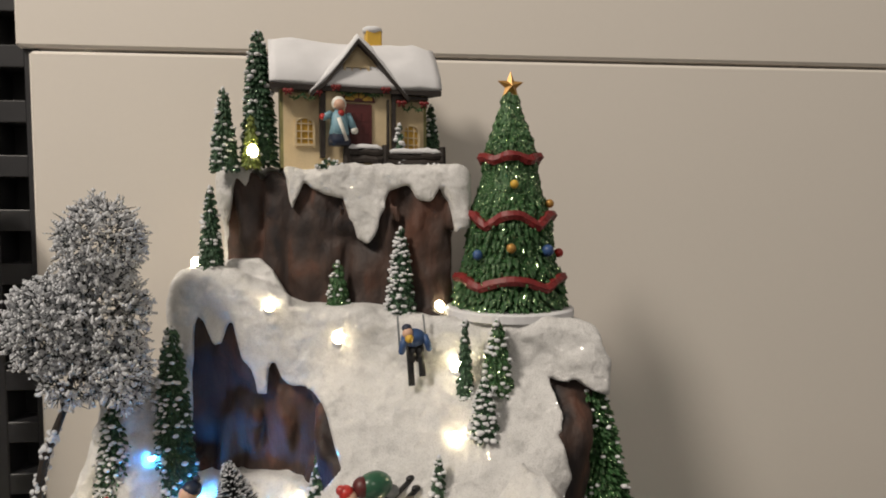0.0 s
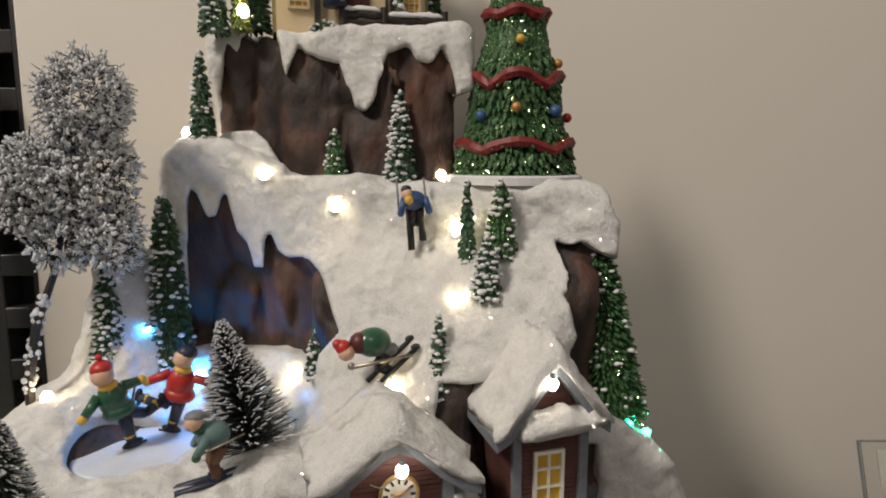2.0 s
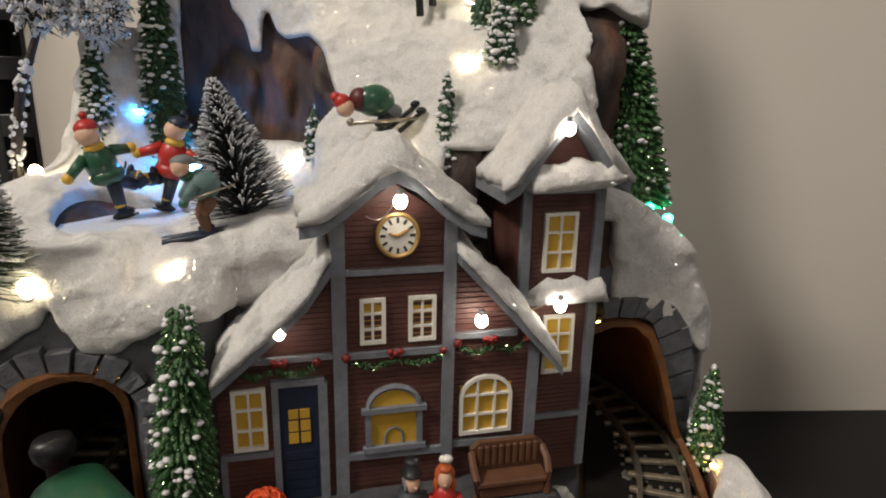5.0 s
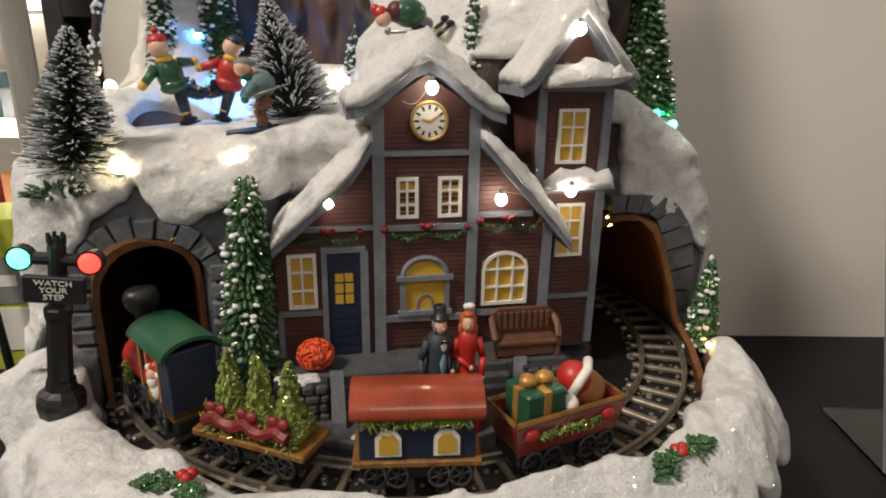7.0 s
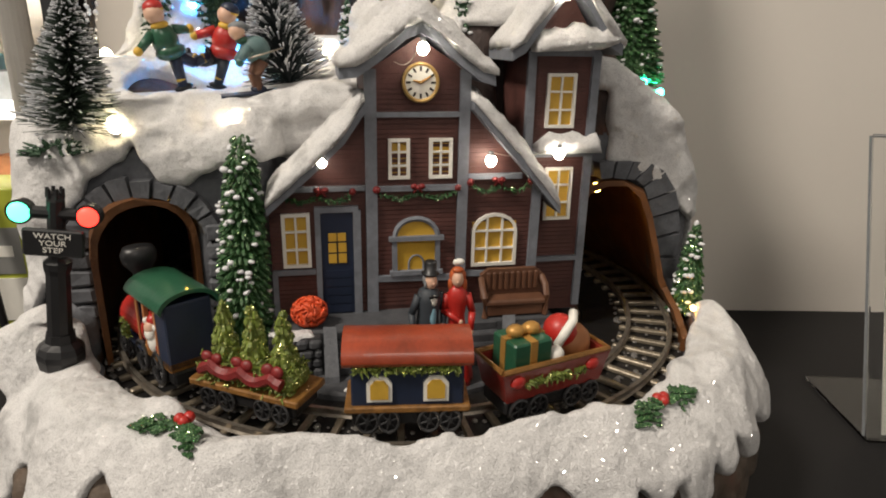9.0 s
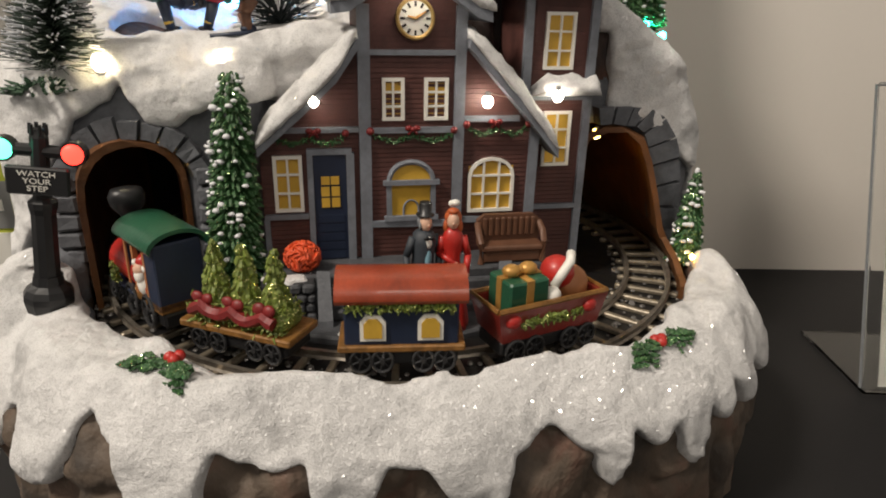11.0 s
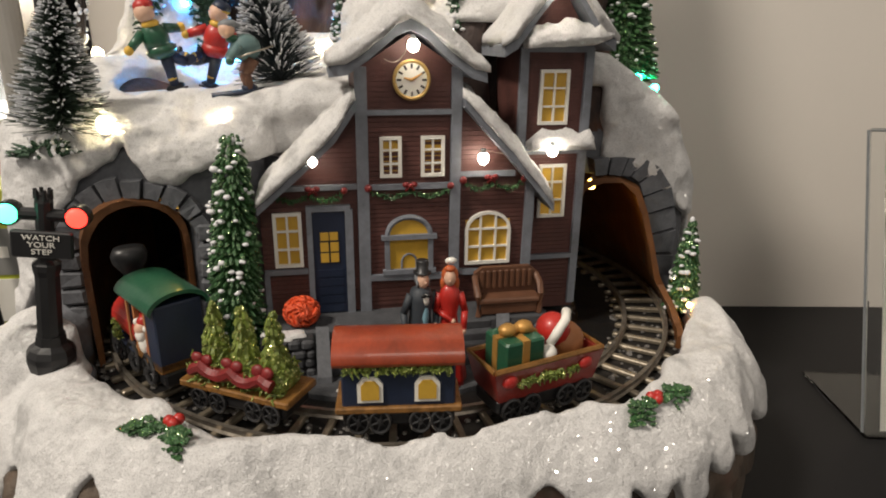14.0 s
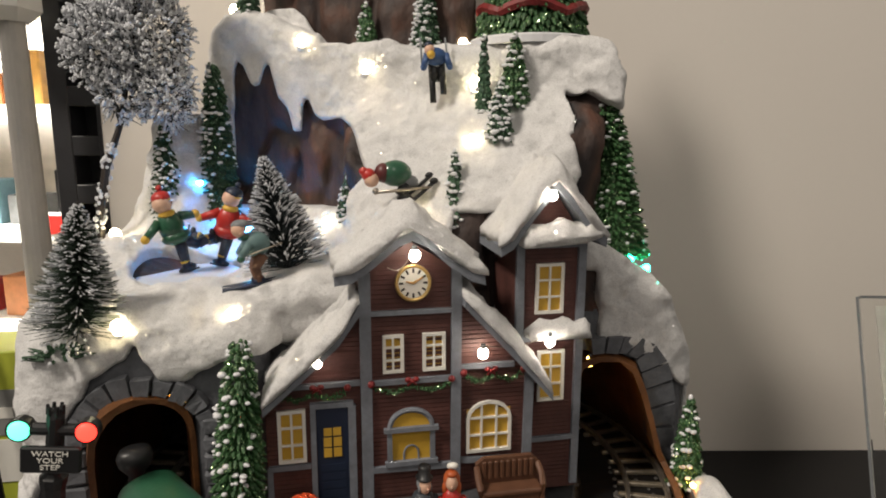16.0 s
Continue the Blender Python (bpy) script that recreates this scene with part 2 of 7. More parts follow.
# ---- mesh helpers ----
class Mesh:
    """Collects simple solids, then becomes one mesh."""

    def __init__(self):
        self.v, self.f, self.m, self.paints = [], [], [], []

    def add(self, verts, faces, m=None):
        k = len(self.v)
        self.v += [tuple(m @ Vector(p)) if m else tuple(p) for p in verts]
        self.f += [tuple(i + k for i in f) for f in faces]
        return self

    def paint(self, material):
        """What comes next is of this material."""
        self.m += [len(self.paints) - 1] * (len(self.f) - len(self.m))
        self.paints.append(material)
        return self

    def shift(self, d):
        self.v = [(x + d[0], y + d[1], z + d[2]) for x, y, z in self.v]
        return self

    def box(self, c, s, m=None, taper=1.0, bevel=0.0):
        """A box of size s round c; the bevel cuts its upright and flat edges as an inset ring."""
        x, y, z = (a / 2 for a in s)
        b = min(bevel, x * 0.9, y * 0.9, z * 0.9)
        if b <= 0:
            ring = [(-x, -y), (x, -y), (x, y), (-x, y)]
            vs = [(c[0] + p * (taper if q > 0 else 1), c[1] + r * (taper if q > 0 else 1), c[2] + q) for q in (-z, z) for p, r in ring]
            return self.add(vs, [(0, 3, 2, 1), (4, 5, 6, 7), (0, 1, 5, 4), (1, 2, 6, 5), (2, 3, 7, 6), (3, 0, 4, 7)], m)
        oct_ = lambda i: [(-x + b + i, -y + i), (x - b - i, -y + i), (x - i, -y + b + i), (x - i, y - b - i), (x - b - i, y - i), (-x + b + i, y - i), (-x + i, y - b - i), (-x + i, -y + b + i)]
        vs = []
        for i, q in ((b * 0.7, -z), (0, -z + b), (0, z - b), (b * 0.7, z)):
            t = taper if q > 0 else 1
            vs += [(c[0] + p * t, c[1] + r * t, c[2] + q) for p, r in oct_(i)]
        fs = [tuple(range(7, -1, -1)), tuple(range(24, 32))]
        for k in (0, 8, 16):
            fs += [(k + i, k + (i + 1) % 8, k + 8 + (i + 1) % 8, k + 8 + i) for i in range(8)]
        return self.add(vs, fs, m)

    def rod(self, a, b, r0, r1=None, n=8):
        a, b = Vector(a), Vector(b)
        r1 = r0 if r1 is None else r1
        q = (b - a).to_track_quat("Z", "Y").to_matrix()
        vs = [tuple(p + q @ Vector((r * math.cos(2 * math.pi * i / n), r * math.sin(2 * math.pi * i / n), 0))) for p, r in ((a, r0), (b, r1)) for i in range(n)]
        fs = [(i, (i + 1) % n, n + (i + 1) % n, n + i) for i in range(n)] + [tuple(range(n - 1, -1, -1)), tuple(range(n, 2 * n))]
        return self.add(vs, fs)

    def ball(self, c, r, n=10, k=6, squash=(1, 1, 1), m=None):
        vs = [(0, 0, -1)]
        for j in range(1, k):
            t = math.pi * j / k
            vs += [(math.sin(t) * math.cos(2 * math.pi * i / n), math.sin(t) * math.sin(2 * math.pi * i / n), -math.cos(t)) for i in range(n)]
        vs.append((0, 0, 1))
        fs = [(0, 1 + (i + 1) % n, 1 + i) for i in range(n)]
        for j in range(k - 2):
            s = 1 + j * n
            fs += [(s + i, s + (i + 1) % n, s + n + (i + 1) % n, s + n + i) for i in range(n)]
        s = 1 + (k - 2) * n
        fs += [(s + i, s + (i + 1) % n, len(vs) - 1) for i in range(n)]
        out = []
        for p in vs:
            q = Vector((p[0] * squash[0] * r, p[1] * squash[1] * r, p[2] * squash[2] * r))
            out.append((m @ q if m else q) + Vector(c))
        return self.add(out, fs)

    def lathe(self, rows, n=24, c=(0, 0, 0)):
        """rows: (radius, height) from the bottom up."""
        vs = [(c[0] + r * math.cos(2 * math.pi * i / n), c[1] + r * math.sin(2 * math.pi * i / n), c[2] + z) for r, z in rows for i in range(n)]
        fs = [(k * n + i, k * n + (i + 1) % n, (k + 1) * n + (i + 1) % n, (k + 1) * n + i) for k in range(len(rows) - 1) for i in range(n)]
        fs += [tuple(range(n - 1, -1, -1)), tuple(range((len(rows) - 1) * n, len(rows) * n))]
        return self.add(vs, fs)

    def slab(self, poly, y0, y1):
        """An upright slab: the outline poly in (x, z), between two depths (y0 in front)."""
        n = len(poly)
        area = sum(poly[i][0] * poly[(i + 1) % n][1] - poly[(i + 1) % n][0] * poly[i][1] for i in range(n))
        if area < 0:
            poly = poly[::-1]
        vs = [(x, y, z) for y in (y0, y1) for x, z in poly]
        fs = [tuple(range(n)), tuple(range(2 * n - 1, n - 1, -1))] + [((i + 1) % n, i, n + i, n + (i + 1) % n) for i in range(n)]
        return self.add(vs, fs)

    def tube(self, pts, r, n=6, r1=None):
        pts = [Vector(p) for p in pts]
        k = len(self.v)
        for i, p in enumerate(pts):
            d = pts[min(i + 1, len(pts) - 1)] - pts[max(i - 1, 0)]
            q = d.to_track_quat("Z", "Y").to_matrix()
            rr = r if r1 is None else r + (r1 - r) * i / (len(pts) - 1)
            self.v += [tuple(p + q @ Vector((rr * math.cos(2 * math.pi * j / n), rr * math.sin(2 * math.pi * j / n), 0))) for j in range(n)]
        for i in range(len(pts) - 1):
            self.f += [(k + i * n + j, k + i * n + (j + 1) % n, k + (i + 1) * n + (j + 1) % n, k + (i + 1) * n + j) for j in range(n)]
        self.f += [tuple(k + j for j in range(n - 1, -1, -1)), tuple(k + (len(pts) - 1) * n + j for j in range(n))]
        return self

    def mesh(self, name, material, smooth=False, jitter=0.0):
        me = bpy.data.meshes.new(name)
        vs = self.v
        if jitter:
            vs = [tuple(Vector(p) + jitter * Vector(noise.noise_vector(Vector(p) * 170))) for p in vs]
        me.from_pydata(vs, [], self.f)
        for paint in self.paints or [material]:
            me.materials.append(paint)
        if self.paints:
            self.m += [len(self.paints) - 1] * (len(self.f) - len(self.m))
            me.polygons.foreach_set("material_index", self.m)
        if smooth:
            me.polygons.foreach_set("use_smooth", [True] * len(me.polygons))
        me.update()
        return me


ORIGIN = {}


def thing(name, m, label, category, group="", kind=""):
    """An empty at a thing's base, at a pose in the piece's axes."""
    ob = new(name)
    ob.empty_display_size = 0.01
    ob.matrix_world = PIECE @ m
    ORIGIN[ob] = m.translation.copy()
    return tagged(ob, label, category, group, kind)


def fixed(name, g, material, parent, label="", smooth=False, jitter=0.0):
    """A part whose mesh is given in the piece's own axes."""
    root = parent.parent or parent
    ob = part(name, g.shift(-ORIGIN[root]), material, parent, label, smooth, jitter)
    return ob


def part(name, g, material, parent, label="", smooth=False, jitter=0.0):
    ob = new(name, g.mesh(name, material, smooth, jitter))
    ob.parent = parent
    return tagged(ob, label)


def single(name, g, material, m, label, category, group="", kind="", smooth=False, jitter=0.0):
    ob = new(name, g.mesh(name, material, smooth, jitter))
    ob.matrix_world = m
    return tagged(ob, label, category, group, kind)


# ---- the mountain: solid fields, then their skin ----
H = 0.0021
GU = np.arange(-0.262, 0.262, H, dtype=np.float32)
GV = np.arange(-0.262, 0.180, H, dtype=np.float32)
GW = np.arange(-0.0062, 0.512, H, dtype=np.float32)
U, V, W = GU[:, None, None], GV[None, :, None], GW[None, None, :]


def lattice(cell, seed, stretch=1.0):
    """Smooth noise of about +-1 with that cell size; stretch draws it out along the height."""
    rng = np.random.default_rng(seed)
    def weights(g, c):
        x = (g - g[0]) / c
        n = int(x[-1]) + 2
        i = x.astype(int)
        t = x - i
        t = t * t * (3 - 2 * t)
        w = np.zeros((len(g), n), np.float32)
        w[np.arange(len(g)), i] = 1 - t
        w[np.arange(len(g)), i + 1] += t
        return w
    a, b, c = weights(GU, cell), weights(GV, cell), weights(GW, cell * stretch)
    r = rng.uniform(-1, 1, (a.shape[1], b.shape[1], c.shape[1])).astype(np.float32)
    r = np.tensordot(a, r, 1)
    r = np.einsum("jb,ibc->ijc", b, r, optimize=True)
    return np.tensordot(r, c.T, 1)


def smin(a, b, k):
    h = np.maximum(k - np.abs(a - b), 0) / k
    return np.minimum(a, b) - h * h * k * 0.25


def smax(a, b, k):
    return -smin(-a, -b, k)


def rounded(u0, u1, v0, v1, r):
    """Plan distance to a rectangle with round corners (u0..u1, v0..v1 outside measure)."""
    du = np.maximum(np.maximum(u0 + r - U, U - u1 + r), 0)
    dv = np.maximum(np.maximum(v0 + r - V, V - v1 + r), 0)
    inner = np.minimum(np.maximum(np.maximum(u0 + r - U, U - u1 + r), np.maximum(v0 + r - V, V - v1 + r)), 0)
    return np.hypot(du, dv) + inner - r


def bend(x, xs, ys):
    """Like interp, but level at every knot: round tips and round notches."""
    xs, ys = np.array(xs), np.array(ys)
    i = np.clip(np.searchsorted(xs, x) - 1, 0, len(xs) - 2)
    t = np.clip((x - xs[i]) / (xs[i + 1] - xs[i]), 0, 1)
    return (ys[i] + (ys[i + 1] - ys[i]) * t * t * (3 - 2 * t)).astype(np.float32)


def curl(x, *knots):
    return bend(x, [k[0] for k in knots], [k[1] for k in knots])


def line(x, *knots):
    return np.interp(x, [k[0] for k in knots], [k[1] for k in knots]).astype(np.float32)


TC = (0.0085, -0.0040)                             # the middle of the railway's ring
R = np.hypot(U, V)
R2 = np.hypot(U - TC[0], V - TC[1])
N = V + 0.55 * U                                   # runs up the ski slope
BACK = V - 0.165
n1, n2, n3 = lattice(0.03, 1), lattice(0.012, 2), lattice(0.0055, 3)
streaks = 1.2 - 2.4 * np.abs(lattice(0.020, 4, 2.6)) + 0.8 * lattice(0.009, 5, 3.0)
lumps = lattice(0.019, 6)

# base, wider than the track, its rim falling outwards
foot = rounded(-0.210, 0.2180, -0.207, 0.24, 0.14)
rimtop = 0.103 - 1.1 * np.maximum(foot + 0.018, 0)
base = smax(foot, W - rimtop, 0.018)
base = np.maximum(base, -np.maximum(R2 - 0.192 - 0.003 * n2, 0.087 - W))

# tunnel blocks and the skaters' terrace
left = smax(smax(rounded(-0.212, -0.062, -0.053, 0.30, 0.035), R - 0.222, 0.02), W - 0.214 - 0.05 * np.minimum(np.maximum(V + 0.05, 0), 0.1) - 0.06 * np.maximum(-0.17 - U, 0), 0.02)
terrace = smax(rounded(-0.19, 0.10, -0.035, 0.30, 0.03), W - 0.222 - 0.25 * np.clip(U + 0.098, 0, 0.05), 0.014)
rightT = line(GU, (0.05, 0.262), (0.135, 0.252), (0.172, 0.229), (0.186, 0.212), (0.198, 0.189), (0.210, 0.160), (0.26, 0.10))[:, None, None]
right = smax(rounded(0.112, 0.211, -0.043, 0.30, 0.03), (W - rightT) * 0.75, 0.016)
bank = smax(rounded(0.165, 0.212, -0.090, 0.30, 0.05), (W - 0.097 + 0.6 * (U - 0.19)) * 0.8, 0.02)
bank = np.maximum(bank, 0.194 - R2)
hump = np.maximum((np.hypot(U + 0.146, (V - 0.125) / 0.8) - 0.036 * np.clip((0.352 - W) / 0.11, 0.05, 2)) * 0.6, W - 0.332)
heap = (np.sqrt((U + 0.187) ** 2 + ((V + 0.074) / 1.3) ** 2 + ((W - 0.100) / 1.1) ** 2) - 0.019) * 0.8
skirt = np.maximum(rounded(-0.128, 0.005, -0.02, 0.30, 0.02), (W - 0.220 - 0.046 * np.clip((N - 0.018) / 0.055, 0, 1)) * 0.8)
mound = (np.sqrt((U + 0.176) ** 2 + ((V - 0.075) / 1.4) ** 2 + ((W - 0.215) / 0.8) ** 2) - 0.035) * 0.7

# ski slope, plateau, upper cliff
slopeH = np.interp(N, [-0.06, -0.028, -0.008, 0.005, 0.03, 0.068, 0.088, 0.105, 0.3], [0.20, 0.241, 0.265, 0.277, 0.313, 0.345, 0.372, 0.384, 0.388]).astype(np.float32)
slope = smax(rounded(-0.018, 0.152, -0.03, 0.30, 0.03), (W - slopeH) * 0.72, 0.012)
platH = 0.384 + line(GU, (-0.13, 0.024), (-0.085, 0.030), (-0.05, 0.016), (-0.015, 0.0), (0.2, 0.0))[:, None, None]
plateau = smax(smax(rounded(-0.118, 0.155, -0.06, 0.30, 0.03), (0.078 - N) * 0.876, 0.016), W - platH, 0.016)
shelf = smax(smax(rounded(-0.116, 0.150, -0.2, 0.30, 0.03), (0.090 - N) * 0.876, 0.012), W - 0.345, 0.02)
cliff = smax(smax(rounded(-0.079, 0.083, -0.06, 0.30, 0.02), (0.105 - N) * 0.876, 0.012), W - 0.487, 0.008)
turret = smax(rounded(0.135, 0.158, -0.005, 0.2, 0.01), W - 0.36, 0.01)

body = smin(left, terrace, 0.02)
for more, k in ((right, 0.012), (bank, 0.015), (hump, 0.02), (heap, 0.02), (mound, 0.02), (skirt, 0.016), (slope, 0.02), (plateau, 0.012), (shelf, 0.01), (turret, 0.01), (cliff, 0.004)):
    body = smin(body, more, k)
# the station and its tower stand clear of the rock
room = np.maximum(np.maximum(np.abs(U - 0.006) - 0.030, V + 0.028), W - 0.262)
room = np.minimum(room, np.maximum(np.maximum(np.abs(U - 0.006) - 0.078, V + 0.030), W - 0.225))
room = np.minimum(room, np.maximum(np.maximum(np.abs(U - 0.091) - 0.024, V + 0.022), W - 0.283))
body = smax(body, -room, 0.012)
body = np.minimum(np.maximum(body, BACK), np.maximum(base, BACK - 0.03))

# the tunnel that the track runs through
LIP = ((0.089, 0.0300), (0.102, 0.0220), (0.118, 0.0140), (0.140, 0.0080), (0.160, 0.0020), (0.174, -0.0040), (0.181, -0.0120))
bore = np.hypot(np.maximum(np.abs(R2 - 0.1600) - 0.006, 0), np.maximum(W - 0.1585, 0)) - 0.0225 + 0.001 * n2
slant = line(GW, *LIP)[None, None, :] + 0.0025      # the right-hand bore leans in on its outer side
bore_right = smax(smax(R2 - 0.159 - slant, -0.045 - R2 + 0.159, 0.004), W - 0.1840, 0.008)
bore = np.where(U > 0, bore_right, bore)
bore = np.maximum(np.maximum(bore, 0.089 - W), np.maximum(V - 0.11, -0.075 - V))

core = body + 0.0016 * n1
skin = body - 0.0062 + 0.0030 * n1 + 0.0018 * n2 + 0.0009 * n3

# where bare rock shows: fields below zero are free of snow
dripU = curl(GU, (-0.090, 0.462), (-0.079, 0.448), (-0.071, 0.484), (-0.064, 0.477), (-0.060, 0.489), (-0.052, 0.496), (-0.036, 0.492), (-0.034, 0.470), (-0.031, 0.461),
             (-0.027, 0.471), (-0.022, 0.481), (-0.015, 0.475), (-0.006, 0.471), (0.004, 0.469), (0.010, 0.452), (0.016, 0.438), (0.021, 0.435), (0.026, 0.441), (0.031, 0.458),
             (0.036, 0.474), (0.048, 0.478), (0.055, 0.467), (0.062, 0.466), (0.069, 0.476), (0.074, 0.466), (0.078, 0.444), (0.083, 0.447))[:, None, None]
floorU = line(GU, (-0.090, 0.418), (-0.075, 0.422), (-0.055, 0.423), (-0.046, 0.415), (-0.034, 0.394), (-0.02, 0.390), (0.02, 0.392), (0.07, 0.384), (0.085, 0.384))[:, None, None]
bare = np.maximum(np.maximum((W - dripU) * 0.6, floorU - W), np.maximum(np.maximum(-0.086 - U, 0.085 - N), V - 0.16))
jag = line(GU, (-0.106, 0.30), (-0.1035, 0.372), (-0.1005, 0.381), (-0.096, 0.377), (-0.089, 0.361), (-0.083, 0.362), (-0.078, 0.378), (-0.075, 0.377), (-0.069, 0.352), (-0.061, 0.342), (-0.059, 0.326),
           (-0.052, 0.326), (-0.0495, 0.350), (-0.046, 0.351), (-0.041, 0.338), (-0.035, 0.334), (-0.022, 0.336), (-0.015, 0.328), (-0.009, 0.300), (-0.0055, 0.292), (-0.003, 0.300), (0.001, 0.27))[:, None, None]
blue = np.maximum(np.maximum((W - jag) * 0.5, 0.268 - W), np.maximum(np.maximum(-0.107 - U, U + 0.0005), np.maximum(0.02 - V, V - 0.15)))
jagR = line(GU, (0.105, 0.29), (0.114, 0.331), (0.118, 0.323), (0.122, 0.325), (0.1235, 0.352), (0.130, 0.349), (0.138, 0.352), (0.146, 0.346), (0.160, 0.340))[:, None, None]
flank = np.maximum(np.maximum((W - jagR) * 0.6, 0.20 - W), np.maximum(line(GW, (0.2, 0.118), (0.29, 0.119), (0.30, 0.1235), (0.335, 0.115), (0.4, 0.115))[None, None, :] - U, V - 0.05))
flank = np.maximum(flank, rightT + 0.006 - W)
slot = np.maximum(np.abs(U - 0.1585) - 0.0025, np.maximum(np.abs(W - 0.373) - 0.011, np.abs(V - 0.03) - 0.04))
stoneL = curl(GU, (-0.215, 0.10), (-0.198, 0.13), (-0.185, 0.165), (-0.173, 0.180), (-0.166, 0.193), (-0.150, 0.201), (-0.143, 0.210), (-0.138, 0.201), (-0.130, 0.189), (-0.119, 0.187), (-0.106, 0.195), (-0.096, 0.199), (-0.07, 0.20))[:, None, None]
mouthL = np.maximum(np.maximum((W - stoneL) * 0.6, 0.092 - W), np.maximum(np.maximum(V + 0.03, -0.072 - V), U + 0.05))
stoneR = line(GU, (0.10, 0.19), (0.128, 0.190), (0.15, 0.187), (0.168, 0.181), (0.185, 0.166), (0.196, 0.157), (0.207, 0.150))[:, None, None]
mouthR = np.maximum(np.maximum((W - stoneR) * 0.6, 0.108 - W), np.maximum(np.maximum(np.maximum(V + 0.015, -0.064 - V), 0.10 - U), U - 0.207))
cleft = np.maximum(np.maximum(np.abs(U - 0.056) - 0.020 + 0.2 * np.abs(W - 0.24), np.abs(W - 0.235) - 0.040), V + 0.0)
nook = np.maximum(np.maximum(np.abs(U - 0.121) - 0.012 - 0.004 * n2, np.abs(W - 0.215) - 0.024), V + 0.0)
TH = np.degrees(np.arctan2(U, -V))[:, :, 0]
hang = bend(TH, [-180, -120, -95, -80, -66, -58, -50, -46, -42.5, -38, -34.5, -33, -31.5, -28.5, -26, -24, -21, -18, -15, -13.5, -9, -6, -2.5, 1.6, 7, 9, 12.7, 17.5, 20.6, 22, 25.6, 27.5, 31, 33, 36, 37.5, 42, 47, 55, 62, 75, 90, 120, 180],
                 [0.05, 0.04, 0.06, 0.035, 0.066, 0.04, 0.074, 0.045, 0.052, 0.086, 0.078, 0.06, 0.040, 0.036, 0.05, 0.078, 0.074, 0.070, 0.073, 0.052, 0.044, 0.067, 0.066, 0.048, 0.044, 0.067, 0.077, 0.062, 0.042, 0.072, 0.060, 0.069, 0.043, 0.072, 0.060, 0.078, 0.058, 0.07, 0.05, 0.08, 0.05, 0.07, 0.05, 0.05])[:, :, None]
under = np.maximum((W - hang - 0.009) * 0.7, -foot - 0.06)

rink_well = np.maximum(np.hypot(U + 0.128, V - 0.035) - 0.0362, 0.2262 - W)
skin = skin - np.where(W < 0.125, 0.0040, 0.0) * lumps
for hole, k in ((bare, 0.003), (blue, 0.002), (flank, 0.003), (slot, 0.002), (mouthL, 0.004), (mouthR, 0.004), (cleft, 0.005), (nook, 0.005), (under, 0.005), (rink_well, 0.002)):
    skin = smax(skin, -hole, k)
front = np.clip((0.085 - np.abs(U - 0.01)) / 0.04, 0, 1)
trackbed = np.maximum(R2 - 0.1925 + 0.0060 * front - 0.0030 * n2 - 0.0040 * n1, np.maximum(0.05 - W, W - 0.118))
skin = smax(np.maximum(skin, 0.0035 - bore), -trackbed, 0.006)
core = np.maximum(core, -bore)
facing = np.minimum(np.minimum(bare, blue), np.minimum(flank, under))
core = core + np.where(facing < 0.004, 0.0036 * streaks + 0.0022 * n2, 0.0003 * n2)
core = core + np.where(under < 0.004, 0.0045, 0.0) * (0.6 - 1.6 * np.abs(lumps))
core = np.maximum(core, BACK - 0.03)
skin = np.maximum(skin, BACK - 0.033)


def surface(F, name, material):
    """The skin of a solid field: one vertex in each cell that the surface crosses, a quad round each crossed edge."""
    s = F < 0
    count = sum(s[i:s.shape[0] - 1 + i, j:s.shape[1] - 1 + j, k:s.shape[2] - 1 + k].astype(np.int8) for i in (0, 1) for j in (0, 1) for k in (0, 1))
    cells = np.argwhere((count > 0) & (count < 8))
    index = np.full(count.shape, -1, np.int32)
    index[tuple(cells.T)] = np.arange(len(cells))
    total, hits = np.zeros((len(cells), 3), np.float32), np.zeros(len(cells), np.float32)
    for axis in range(3):
        for p in (0, 1):
            for q in (0, 1):
                a = np.zeros(3, int)
                a[(axis + 1) % 3], a[(axis + 2) % 3] = p, q
                b = a.copy()
                b[axis] = 1
                fa, fb = F[tuple((cells + a).T)], F[tuple((cells + b).T)]
                cross = (fa < 0) != (fb < 0)
                t = np.where(cross, fa / np.where(cross, fa - fb, 1), 0)
                total += cross[:, None] * (a + t[:, None] * (b - a))
                hits += cross
    verts = (cells + total / hits[:, None]) * H + np.array([GU[0], GV[0], GW[0]])
    quads = []
    for axis in range(3):
        lo = [slice(1, -1)] * 3
        hi = [slice(1, -1)] * 3
        lo[axis], hi[axis] = slice(0, -1), slice(1, None)
        a, b = s[tuple(lo)], s[tuple(hi)]
        for sign, (x, y) in ((1, (a, ~b)), (-1, (~a, b))):
            e = np.argwhere(x & y)
            if not len(e):
                continue
            e += np.array([0 if i == axis else 1 for i in range(3)])
            p, q = np.zeros(3, int), np.zeros(3, int)
            p[(axis + 1) % 3], q[(axis + 2) % 3] = 1, 1
            ring = [index[tuple((e - o).T)] for o in (p + q, q, 0 * p, p)]
            quads.append(np.stack(ring if sign > 0 else ring[::-1], 1))
    quads = np.concatenate(quads)
    me = bpy.data.meshes.new(name)
    me.from_pydata(verts.tolist(), [], quads.tolist())
    me.materials.append(material)
    me.polygons.foreach_set("use_smooth", [True] * len(me.polygons))
    me.update()
    return me


SOLIDS = (skin, core)


